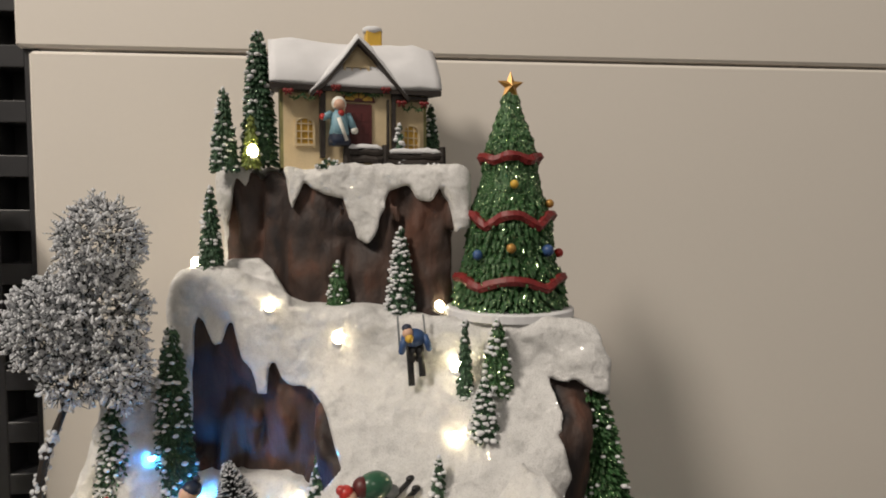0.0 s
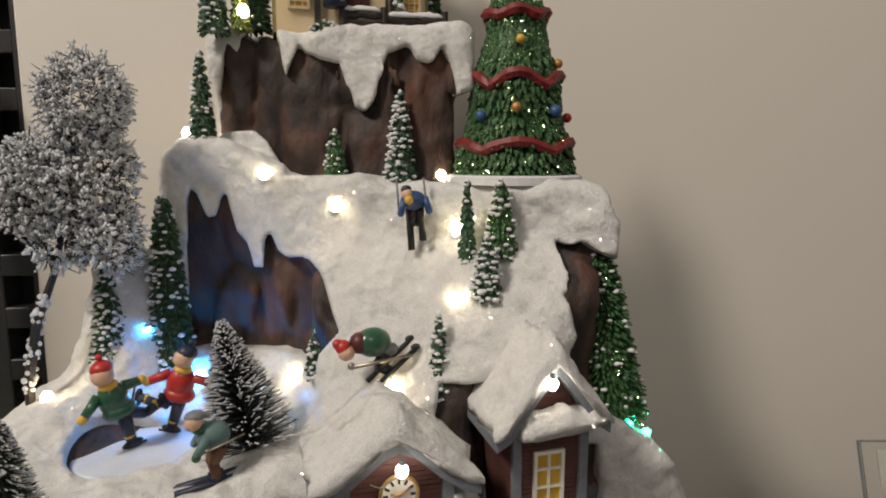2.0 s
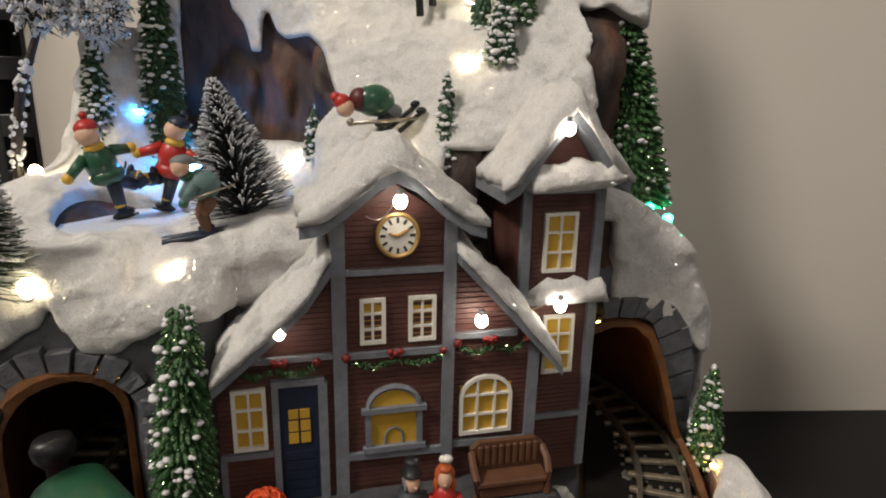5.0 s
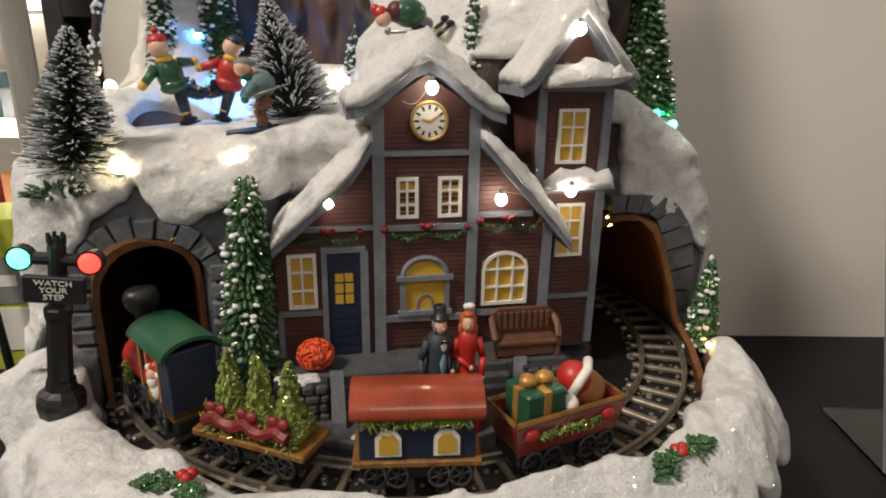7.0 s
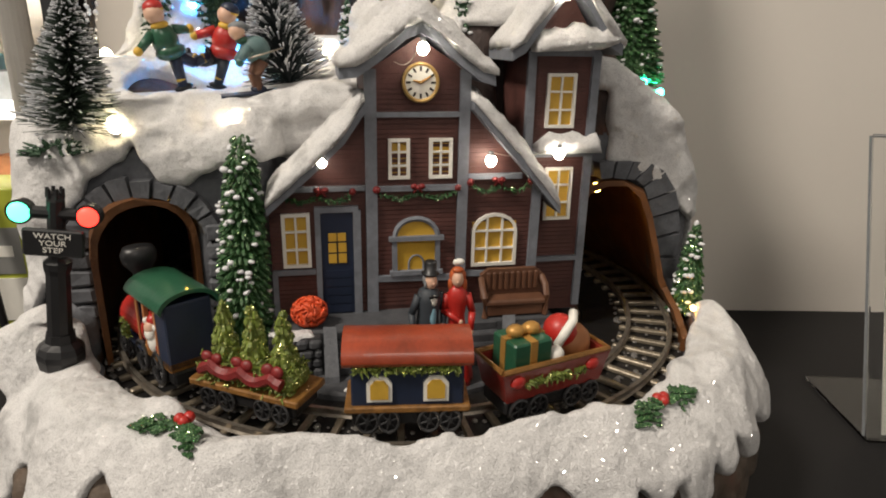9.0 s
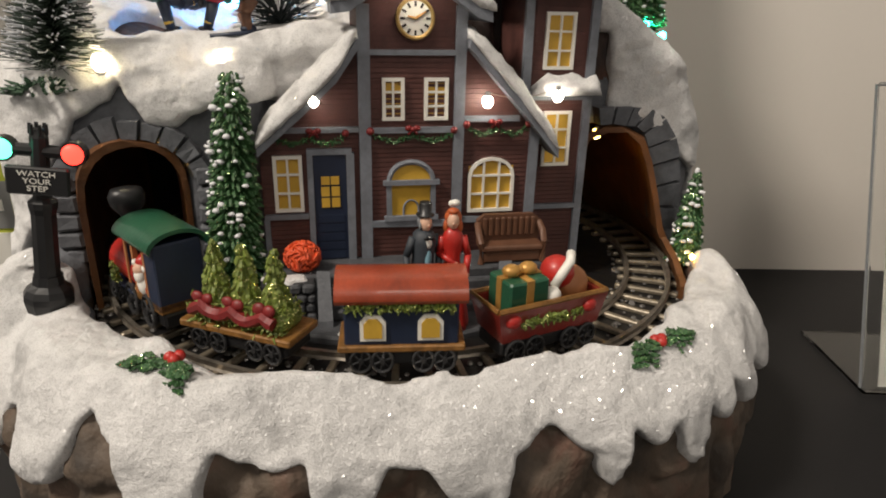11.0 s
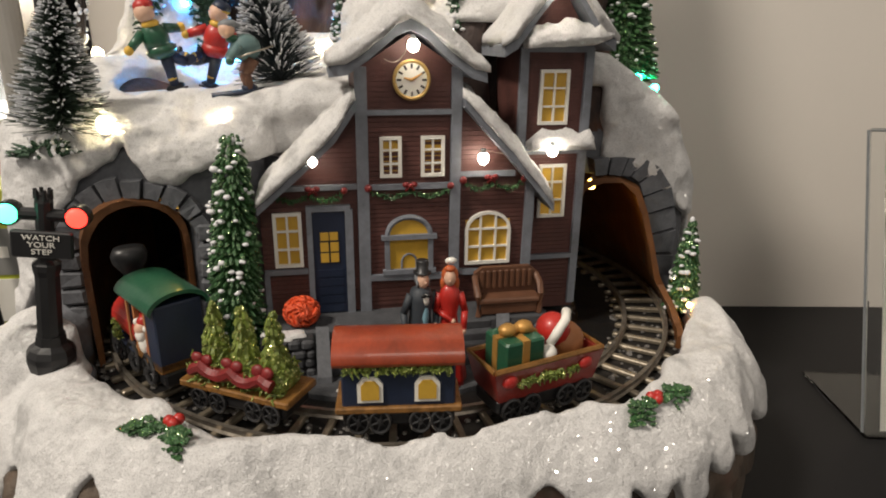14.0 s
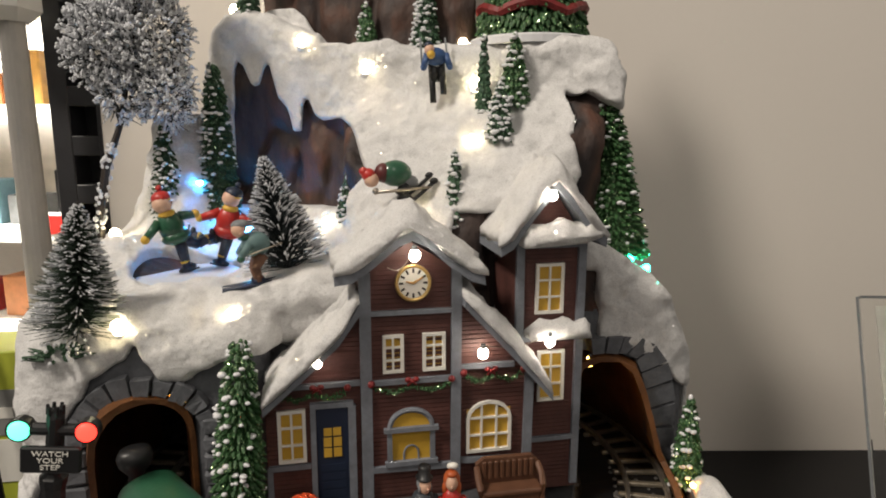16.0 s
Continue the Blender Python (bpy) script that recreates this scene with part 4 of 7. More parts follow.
for k, (u, v, w, a, b) in enumerate(((-0.0735, -0.1120, 0.0955, 0.013, 0.008), (-0.0235, -0.1300, 0.0955, 0.017, 0.0045), (0.0540, -0.1190, 0.0955, 0.012, 0.009), (0.0960, -0.0800, 0.0955, 0.010, 0.010),
                                     (-0.0635, -0.1040, 0.1160, 0.011, 0.006))):
    fixed("snow_patch", patch(u, v, w, a, b, k + 3), SNOW, platform, smooth=True)

# ---- cottage on the summit ----
cottage = thing("cottage", pose(0.018, 0.14, 0.50), "small cream cottage with amber windows and snowy roof on the summit", "model house")
CV = 0.128
fixed("wall", Mesh().slab([(-0.0365, 0.49), (0.0725, 0.49), (0.0725, 0.560), (-0.0365, 0.560)], CV, 0.166), CREAM, cottage)
fixed("gable_wall", Mesh().slab([(-0.0060, 0.49), (0.0480, 0.49), (0.0480, 0.556), (0.0190, 0.589), (-0.0080, 0.556)], CV - 0.006, 0.150), CREAM, cottage)
# side walls in a darker, greener plaster than the cream front
fixed("side_wall", Mesh().box((-0.0372, 0.147, 0.527), (0.003, 0.037, 0.07)).box((0.0735, 0.147, 0.527), (0.003, 0.037, 0.07)), OLIVE, cottage)
# main roof: slopes to the front, snow over dark eaves
def pitch_snow(u0, u1, seed):
    g = Mesh()
    n, m = 22, 10
    vs = []
    for layer in (0, 1):
        for j in range(m + 1):
            s = j / m
            for i in range(n + 1):
                t = i / n
                u = u0 + (u1 - u0) * t
                edge = min(1, 6 * min(t, 1 - t) + 0.2) * min(1, 5 * min(s, 1 - s) + 0.25)
                lump = 1 + 0.3 * noise.noise(Vector((u * 80, s * 4, seed)))
                vs.append((u, CV - 0.012 + 0.030 * s, 0.5535 + 0.036 * s ** 0.8 + layer * 0.0080 * math.sqrt(edge) * lump - 0.002 * math.sin(math.pi * t)))
    k = (n + 1) * (m + 1)
    fs = []
    for j in range(m):
        for i in range(n):
            a = j * (n + 1) + i
            fs += [(k + a, k + a + 1, k + a + n + 2, k + a + n + 1), (a + n + 1, a + n + 2, a + 1, a)]
    for i in range(n):
        fs += [(i, i + 1, k + i + 1, k + i), (k - n - 1 + i + 1, k - n - 1 + i, 2 * k - n - 1 + i, 2 * k - n + i)]
    for j in range(m):
        a, b = j * (n + 1), (j + 1) * (n + 1)
        fs += [(b, a, k + a, k + b), (a + n, b + n, k + b + n, k + a + n)]
    return g.add(vs, fs)


roof = fixed("roof", Mesh().add([(-0.046, CV - 0.012, 0.5525), (0.084, CV - 0.012, 0.5525), (0.081, CV + 0.018, 0.5835), (-0.044, CV + 0.018, 0.5835), (-0.046, CV - 0.012, 0.5490), (0.084, CV - 0.012, 0.5490), (0.081, 0.168, 0.555), (-0.044, 0.168, 0.555)],
                                [(0, 1, 2, 3), (4, 5, 1, 0), (3, 2, 6, 7), (0, 3, 7, 4), (1, 5, 6, 2), (4, 7, 6, 5)]), WOOD_DARK, cottage, "dark shingle roof under snow", jitter=0.0008)
fixed("snow", pitch_snow(-0.0465, 0.0845, 3), SNOW_PLAIN, roof, smooth=True)
gab = [(-0.0165, 0.5480), (-0.0060, 0.5560), (0.0080, 0.5740), (0.0190, 0.5885), (0.0310, 0.5770), (0.0450, 0.5600), (0.0575, 0.5465)]
roof = fixed("gable_roof", board(gab, 0.0036, CV - 0.014, 0.150), WOOD_DARK, cottage, "dark bargeboards of the gable", jitter=0.0006)
fixed("snow", snow_slab(gab, 0.0050, CV - 0.0125, 0.150, 9), SNOW_PLAIN, roof, smooth=True)
stack = fixed("chimney", Mesh().box((0.0360, 0.150, 0.588), (0.0125, 0.011, 0.032), bevel=0.001), YELLOW, cottage, "ochre chimney capped with snow", jitter=0.0006)
fixed("snow", Mesh().ball((0.0355, 0.150, 0.6045), 0.0085, 12, 6, (1, 0.85, 0.45)), SNOW_PLAIN, stack, smooth=True, jitter=0.0008)
window(cottage, -0.0285, -0.0130, 0.5085, 0.5310, CV - 0.0008, 3, 4, arch=0.006, frame_mat=CREAM, bar=0.0008)
window(cottage, 0.0545, 0.0690, 0.5060, 0.5280, CV - 0.0008, 3, 4, arch=0.006, frame_mat=CREAM, bar=0.0008)
window(cottage, 0.0080, 0.0280, 0.5565, 0.5700, CV - 0.0068, 3, 2, frame_mat=CREAM, bar=0.0008)
door = fixed("door", Mesh().box((0.0195, CV - 0.0066, 0.5220), (0.0205, 0.002, 0.038), bevel=0.0005), MAROON, cottage, "maroon door under a fan light")
for i in range(3):
    for j in range(3):
        fixed("panel", Mesh().box((0.0137 + 0.0058 * i, CV - 0.0076, 0.512 + 0.0095 * j), (0.0042, 0.0008, 0.0070), bevel=0.0003), MAROON, door)
fan = fixed("fan_light", Mesh().slab([(0.0195 + 0.0128 * math.cos(math.pi * k / 12), 0.5425 + 0.0085 * math.sin(math.pi * k / 12)) for k in range(13)], CV - 0.0074, CV - 0.0055), MAROON, cottage)
for k in range(4):
    a0, a1 = math.pi * (k + 0.12) / 4, math.pi * (k + 0.88) / 4
    fixed("pane", Mesh().slab([(0.0195 + r * 1.25 * math.cos(a), 0.5430 + r * 0.9 * math.sin(a)) for r, a in ((0.003, a0), (0.0085, a0), (0.0088, (a0 + a1) / 2), (0.0085, a1), (0.003, a1))], CV - 0.0079, CV - 0.0070), PANE, fan)
for a, b, wd in (((-0.0080, 0.500), (-0.0075, 0.553), 0.0040), ((0.0465, 0.500), (0.0465, 0.553), 0.0032), ((-0.0060, 0.5535), (0.0470, 0.5535), 0.0026), ((0.0420, 0.505), (0.0420, 0.545), 0.0018), ((-0.0365, 0.5495), (-0.0080, 0.5495), 0.0025), ((0.0480, 0.5470), (0.0740, 0.5470), 0.0025)):
    a, b = Vector(a), Vector(b)
    d = (b - a).normalized()
    nn = Vector((-d.y, d.x)) * wd / 2
    fixed("timber", Mesh().slab([tuple(a - nn), tuple(b - nn), tuple(b + nn), tuple(a + nn)], CV - 0.0095, CV + 0.001), WOOD_DARK, cottage, jitter=0.0006)
for k, (u0, u1, w) in enumerate(((-0.0330, -0.0120, 0.5465), (0.0020, 0.0400, 0.5510), (0.0520, 0.0700, 0.5415))):
    gar = fixed("garland", swag(u0, u1, w, CV - 0.010, 0.0065, 20 + k), PINE, cottage, "green garland with red bows")
    fixed("bow", bow(u0, w + 0.001, CV - 0.011), RIBBON, gar, smooth=True)
    fixed("bow", bow(u1, w + 0.001, CV - 0.011), RIBBON, gar, smooth=True)

fence = thing("log_fence", pose(0.047, 0.113, 0.495), "dark log fence topped with snow before the cottage", "fence")
for u0, u1, z in ((0.008, 0.036, 0.5035), (0.040, 0.082, 0.5010)):
    for dz in (0.0, 0.0055):
        fixed("log", Mesh().tube([(u0 + (u1 - u0) * i / 6, 0.1115 + 0.001 * math.sin(i), z - 0.005 + dz + 0.0006 * math.cos(2 * i)) for i in range(7)], 0.0031, 8), WOOD_DARK, fence, jitter=0.0009)
    fixed("snow", snow_slab([(u0 + 0.001, z + 0.003), (u1 - 0.001, z + 0.003)], 0.0028, 0.1085, 0.1140, 30, 6), SNOW_PLAIN, fence, smooth=True)
for u in (0.009, 0.038, 0.083):
    fixed("post", Mesh().rod((u, 0.111, 0.489), (u, 0.111, 0.509), 0.0032, 0.0026, 8), WOOD_DARK, fence, jitter=0.0008)

# ---- trees ----
def pine_meshes(h, r, seed, snowy=0.35, full=0.55, stiff=1.0):
    """A moulded pine: tiers of stubby tufts round a core, snow caught on some of them."""
    rnd = random.Random(seed)
    core = Mesh().lathe([(r * 0.75, 0.0), (r * 0.80, h * 0.06), (r * 0.45, h * 0.55), (r * 0.03, h * 0.97)], 12)
    snow = Mesh()
    tiers = max(6, int(h / 0.0042))
    for k in range(tiers):
        s = k / tiers
        rad = r * (1 - s) ** full
        n = max(4, int(2 * math.pi * rad / 0.0031))
        for i in range(n):
            a = 2 * math.pi * (i + rnd.random() * 0.8) / n + k
            z = h * (s + rnd.uniform(-0.3, 0.4) / tiers)
            d = Vector((math.cos(a), math.sin(a), 0))
            p = d * rad * 0.55 + Vector((0, 0, z + 0.002))
            tip = d * rad * rnd.uniform(0.92, 1.12) + Vector((0, 0, z - 0.0015 * stiff))
            w = rnd.uniform(0.0009, 0.0017)
            core.rod(p, p.lerp(tip, 0.7), w * 0.7, w, 5)
            core.rod(p.lerp(tip, 0.7), tip, w, w * 0.3, 5)
            if rnd.random() < 0.8 * snowy * (0.75 + 0.5 * math.cos(a - 3.6)):
                c = p.lerp(tip, rnd.uniform(0.6, 1.0)) + Vector((0, 0, 0.0010))
                snow.ball(c, rnd.uniform(0.0008, 0.0015) + 0.0008 * rnd.random() ** 3, 7, 4, (1.3, 1.3, 0.8))
                if rnd.random() < 0.5:
                    snow.ball(c + Vector((rnd.uniform(-1, 1), rnd.uniform(-1, 1), 0)) * 0.0018, rnd.uniform(0.0007, 0.0013), 6, 4)
    core.rod((0, 0, h * 0.93), (0, 0, h), 0.0016, 0.0002, 5)
    if snowy:
        snow.ball((0, 0, h * 0.975), 0.0017, 7, 4, (1, 1, 1.4))
    return core, snow


def R_at(u, v):
    return math.hypot(u, v)


def pine(u, v, w, h, r, seed, label, material=PINE, snowy=0.35, full=0.55, lean=(0, 0), group=""):
    if v < 0.125 and not (w < 0.095 and R_at(u, v) < 0.15):
        low = settle(u, v, w)[2] - 0.003
        h, w = h + w - low, low
    ob = thing("pine_tree", pose(u, v, w, lean[0], lean[1], 0), label, "tree", group)
    core, snow = pine_meshes(h, r, seed, snowy, full)
    part("foliage", core, material, ob, jitter=0.0005)
    if snowy:
        part("snow", snow, SNOW_PLAIN, ob, "clumps of white snow", smooth=True, jitter=0.0005)
    return ob


pine(-0.0910, -0.0860, 0.0940, 0.126, 0.0162, 1, "tall green glitter pine with snow clumps beside the station door", snowy=0.27, full=0.32, lean=(0, 3.5))
pine(0.1885, -0.0690, 0.104, 0.056, 0.0115, 2, "small glitter pine with snow dots beside the tunnel mouth", PINE, 0.40)
pine(0.1560, -0.0180, 0.225, 0.138, 0.0220, 3, "tall slim green glitter pine against the cliff", PINE, 0.22, 0.40, (-11, -2))
pine(-0.1165, 0.1120, 0.262, 0.116, 0.0160, 4, "tall snow-dotted pine beside the blue-lit cliff", PINE_DARK, 0.40, 0.42)
pine(-0.1540, 0.1080, 0.248, 0.086, 0.0165, 5, "snow-laden pine on the skating terrace", PINE_DARK, 0.75, 0.5)
pine(-0.0165, 0.0550, 0.256, 0.051, 0.0085, 6, "slim green pine beside the ski slope", PINE, 0.15, 0.4)
pine(-0.0205, 0.0430, 0.250, 0.044, 0.0085, 7, "small snow-covered pine beside the ski slope", PINE_DARK, 0.85)
pine(0.0910, 0.0090, 0.335, 0.055, 0.0115, 8, "small pine with snow on one side on the ski slope", PINE, 0.40)
pine(0.0715, 0.0160, 0.340, 0.049, 0.0060, 9, "thin small pine on the ski slope", PINE_DARK, 0.30)
pine(0.0760, -0.0080, 0.314, 0.043, 0.0100, 10, "small snow-covered pine on the ski slope", PINE_DARK, 0.95)
pine(0.0445, -0.0170, 0.270, 0.045, 0.0075, 11, "tiny snow-covered pine low on the ski slope", PINE_DARK, 0.9)
pine(0.0420, 0.0740, 0.386, 0.062, 0.0115, 12, "snow-dotted pine at the foot of the summit cliff", PINE_DARK, 0.9)
pine(0.0000, 0.0985, 0.386, 0.036, 0.0095, 13, "short pine at the foot of the summit cliff", PINE, 0.45)
pine(-0.0900, 0.1330, 0.412, 0.066, 0.0100, 14, "slim pine beside the summit cliff", PINE_DARK, 0.35)
pine(-0.0540, 0.1420, 0.495, 0.102, 0.0150, 15, "tall green pine beside the cottage", PINE_DARK, 0.25, 0.45)
pine(-0.0790, 0.1300, 0.490, 0.060, 0.0110, 16, "short dusted pine beside the cottage", PINE_DARK, 0.40)
pine(-0.0600, 0.1250, 0.492, 0.038, 0.0070, 17, "little bright green pine beside the cottage", PINE_LIGHT, 0.0)
pine(0.0830, 0.1440, 0.485, 0.062, 0.0100, 18, "green pine behind the cottage wall", PINE_DARK, 0.25)
pine(0.0500, 0.1150, 0.496, 0.030, 0.0050, 19, "tiny snowy pine beside the cottage door", PINE_DARK, 0.85)


def bush(u, v, w, a, seed, label):
    rnd = random.Random(seed)
    ob = thing("bush", pose(u, v, w), label, "bush")
    leaf, snow = Mesh(), Mesh()
    for _ in range(90):
        d = Vector((rnd.gauss(0, 1), rnd.gauss(0, 0.5), abs(rnd.gauss(0, 0.6)))).normalized()
        p = Vector((d.x * a, d.y * a * 0.5, d.z * a * 0.6)) * rnd.uniform(0.6, 1)
        leaf.rod(p * 0.7, p * 1.15, 0.0014, 0.0003, 4)
        if rnd.random() < 0.4:
            snow.ball(p * 1.1, 0.0011, 6, 4)
    part("leaves", leaf, PINE_DARK, ob)
    part("snow", snow, SNOW_PLAIN, ob)


bush(-0.0040, 0.1080, 0.491, 0.0105, 1, "dark green bush dusted with snow before the cottage")
bush(0.0760, 0.1040, 0.489, 0.0110, 2, "low snowy bush before the log fence")
bush(0.0230, 0.0020, 0.262, 0.0075, 3, "small snowy shrub below the skier")
bush(-0.1800, -0.0560, 0.206, 0.0170, 4, "low dark green sprigs in the snow above the tunnel")


def brush_tree(u, v, w, h, r, seed, label, material, tipped, lean):
    """A bottle-brush tree: a twisted wire with thousands of stiff bristles, white at their ends."""
    rnd = random.Random(seed)
    ob = thing("brush_tree", pose(u, v, w, lean[0], lean[1], 0), label, "tree", "bottle-brush trees")
    part("stem", Mesh().rod((0, 0, -0.004), (0, 0, h), 0.0012, 0.0006, 6), WOOD_DARK, ob)
    needles, frost = Mesh(), Mesh()
    n = 2300
    for i in range(n):
        s = (i / n) ** 0.8
        z = h * (0.05 + 0.93 * s)
        a = i * 2.39996
        rad = r * (1 - s) ** 0.85 * rnd.uniform(0.8, 1.08) + 0.0018
        d = Vector((math.cos(a), math.sin(a), rnd.uniform(-0.05, 0.35)))
        p, q = Vector((0, 0, z)), Vector((0, 0, z)) + d * rad
        needles.rod(p, q, 0.00032, 0.00018, 3)
        if rnd.random() < tipped:
            frost.rod(p.lerp(q, rnd.uniform(0.55, 0.8)), q + d * 0.0003, 0.0004, 0.00048, 4)
    part("bristles", needles, material, ob)
    part("frost", frost, FLOCK, ob, "white frosted bristle ends")
    return ob


brush_tree(-0.0600, -0.0020, 0.2345, 0.082, 0.0270, 1, "dark bottle-brush tree with frosted tips leaning on the terrace", BRISTLE_DARK, 0.36, (-18, -12))
brush_tree(-0.1730, -0.0470, 0.212, 0.078, 0.0250, 2, "green bottle-brush tree with light tips above the tunnel", BRISTLE, 0.30, (3, 6))

# flocked tree with a bent trunk
flocked = thing("flocked_tree", pose(-0.199, 0.088, 0.226), "white flocked tree with a thin dark trunk", "tree")
trunk = [(-0.199, 0.088, 0.222), (-0.1985, 0.088, 0.262), (-0.191, 0.089, 0.300), (-0.179, 0.090, 0.332), (-0.170, 0.090, 0.372), (-0.160, 0.092, 0.430)]
fixed("trunk", Mesh().tube(trunk, 0.0034, 8, 0.0014), WOOD_DARK, flocked, jitter=0.0008)
rnd = random.Random(8)
clumps = Mesh()
for _ in range(90):
    s = rnd.random() * 2.6
    i = int(s)
    p = Vector(trunk[i]).lerp(Vector(trunk[i + 1]), s - i)
    d = Vector((rnd.gauss(0, 1), rnd.gauss(0, 1), 0.2)).normalized()
    clumps.ball(p + d * 0.0034, rnd.uniform(0.001, 0.0022), 6, 4)
fixed("trunk_snow", clumps, FLOCK, flocked, jitter=0.0005)
for a, b in (((-0.178, 0.09, 0.335), (-0.195, 0.085, 0.385)), ((-0.172, 0.09, 0.36), (-0.142, 0.085, 0.40)), ((-0.172, 0.09, 0.35), (-0.148, 0.09, 0.345))):
    fixed("limb", Mesh().rod(a, b, 0.0017, 0.0006, 6), WOOD_DARK, flocked)
needles, flock = Mesh(), Mesh()
for (cu, cw, ru, rw, count) in ((-0.155, 0.438, 0.026, 0.030, 1000), (-0.184, 0.386, 0.028, 0.032, 1250), (-0.156, 0.390, 0.029, 0.042, 1350), (-0.143, 0.352, 0.016, 0.024, 480), (-0.172, 0.352, 0.021, 0.020, 420)):
    for _ in range(count):
        d = Vector((rnd.gauss(0, 1), rnd.gauss(0, 1), rnd.gauss(0, 1))).normalized()
        f = rnd.uniform(0.45, 1.0) ** 0.6
        p = Vector((cu + d.x * ru * f, 0.090 + d.y * 0.028 * f, cw + d.z * rw * f))
        e = (d + 0.7 * Vector((rnd.gauss(0, 1), rnd.gauss(0, 1), rnd.gauss(0, 1)))).normalized()
        length = rnd.uniform(0.004, 0.0085)
        needles.rod(p - e * 0.002, p + e * length, 0.0005, 0.0002, 3)
        if rnd.random() < 0.80:
            for t in (0.2, 0.5, 0.8):
                flock.ball(p + e * length * t, rnd.uniform(0.0006, 0.0014), 5, 4, (1, 1, 1))
fixed("needles", needles, BRISTLE_DARK, flocked)
fixed("flocking", flock, FLOCK, flocked, "white flock on the needles", jitter=0.0006)

# the turning tree with ribbons and star
xmas = thing("christmas_tree", pose(0.1175, 0.055, 0.3895), "green glitter Christmas tree with red ribbons and gold star", "tree")
part("turntable", Mesh().lathe([(0.046, -0.004), (0.046, 0.0010), (0.0445, 0.0020), (0.0, 0.0020)], 40), SNOW_PLAIN, xmas, "white round turntable")
rnd = random.Random(3)
g = Mesh().lathe([(0.031, 0.002), (0.033, 0.010), (0.024, 0.075), (0.013, 0.125), (0.004, 0.150)], 28)
tiers = 26
for k in range(tiers):
    s = k / tiers
    z = 0.004 + 0.146 * s
    rad = 0.0355 * (1 - s) ** 0.78 + 0.0035 + 0.0013 * math.sin(19 * s)
    n = max(9, int(2 * math.pi * rad / 0.0032))
    for i in range(n):
        a = 2 * math.pi * (i + rnd.random()) / n
        d = Vector((math.cos(a), math.sin(a), 0))
        z = 0.004 + 0.146 * s + rnd.uniform(-0.0022, 0.0022)
        g.rod(d * rad * 0.72 + Vector((0, 0, z + 0.0060)), d * rad * 0.97 + Vector((0, 0, z + 0.0008)), 0.0016, 0.0021, 6)
        g.rod(d * rad * 0.98 + Vector((0, 0, z + 0.0008)), d * rad * rnd.uniform(1.02, 1.10) + Vector((0, 0, z - 0.0030)), 0.0021, 0.0004, 6)
part("foliage", g, PINE, xmas, jitter=0.0012)
for z, rad, wave in ((0.0205, 0.0372, 0.0030), (0.0630, 0.0292, 0.0042), (0.1060, 0.0195, 0.0016)):
    pts = [((rad + 0.0008 * math.sin(9 * a)) * math.cos(a), (rad + 0.0008 * math.sin(9 * a)) * math.sin(a), z + wave * abs(math.sin(2.5 * a)) * 2 - wave) for a in (2 * math.pi * i / 60 for i in range(61))]
    part("ribbon", Mesh().tube(pts, 0.0036, 6), RIBBON, xmas, "dark red ribbon", jitter=0.0006)
for a, z, rad, m, rr in ((-105, 0.088, 0.0246, YELLOW, 0.0030), (-110, 0.045, 0.0342, GOLD, 0.0034), (-62, 0.043, 0.0340, BLUE, 0.0042), (-30, 0.075, 0.0282, GOLD, 0.0032), (-150, 0.040, 0.0350, BLUE, 0.0036), (-20, 0.040, 0.0350, RED, 0.0034)):
    part("ornament", Mesh().ball((rad * math.cos(math.radians(a)), rad * math.sin(math.radians(a)), z), rr, 10, 6), m, xmas, smooth=True)
pts = [((0.0105 if k % 2 == 0 else 0.0046) * math.sin(math.pi * k / 5), (0.0105 if k % 2 == 0 else 0.0046) * math.cos(math.pi * k / 5)) for k in range(10)]
vs = [(x, 0, z + 0.158) for x, z in pts] + [(0, -0.0034, 0.158), (0, 0.0034, 0.158)]
part("star", Mesh().add(vs, [(k, (k + 1) % 10, 11) for k in range(10)] + [((k + 1) % 10, k, 10) for k in range(10)]), GOLD, xmas, "old gold five-pointed star")

# ---- little figures: plain painted shapes, one mesh each ----
def figure(name, m, g, label):
    u, v, w = m.translation
    if name == "skier_figure" and v < -0.018:
        m = Matrix.Translation((0, 0, settle(u, v, w)[2] - 0.0008 - w)) @ m
    return single(name, g, WHITE, PIECE @ m, label, "figurine", smooth=True, jitter=0.0002)


def limb(g, a, b, r0, r1):
    g.rod(a, b, r0, r1, 8)
    g.ball(b, r1 * 1.02, 8, 5)
    return g


# gentleman with top hat and bag
g = Mesh().paint(BLACK)
for x, y in ((-0.0048, 0.0010), (0.0034, -0.0022)):
    g.ball((x - 0.0006, y - 0.0020, 0.0020), 0.0024, 10, 6, (0.9, 1.8, 0.85))
g.paint(WHITE)
for x, y in ((-0.0048, 0.0010), (0.0034, -0.0022)):
    g.rod((x, y, 0.0026), (x, y, 0.0072), 0.0023, 0.0025, 8)
g.paint(GREY)
for x, y in ((-0.0048, 0.0010), (0.0034, -0.0022)):
    g.rod((x, y, 0.0060), (x * 0.8, y * 0.6, 0.0190), 0.0027, 0.0033, 10).rod((x * 0.8, y * 0.6, 0.0185), (x * 0.5, 0, 0.0330), 0.0033, 0.0040, 10)
g.paint(SLATE).lathe([(0.0068, 0.0260), (0.0074, 0.0290), (0.0062, 0.0385), (0.0072, 0.0470), (0.0060, 0.0515), (0.0028, 0.0535)], 14)
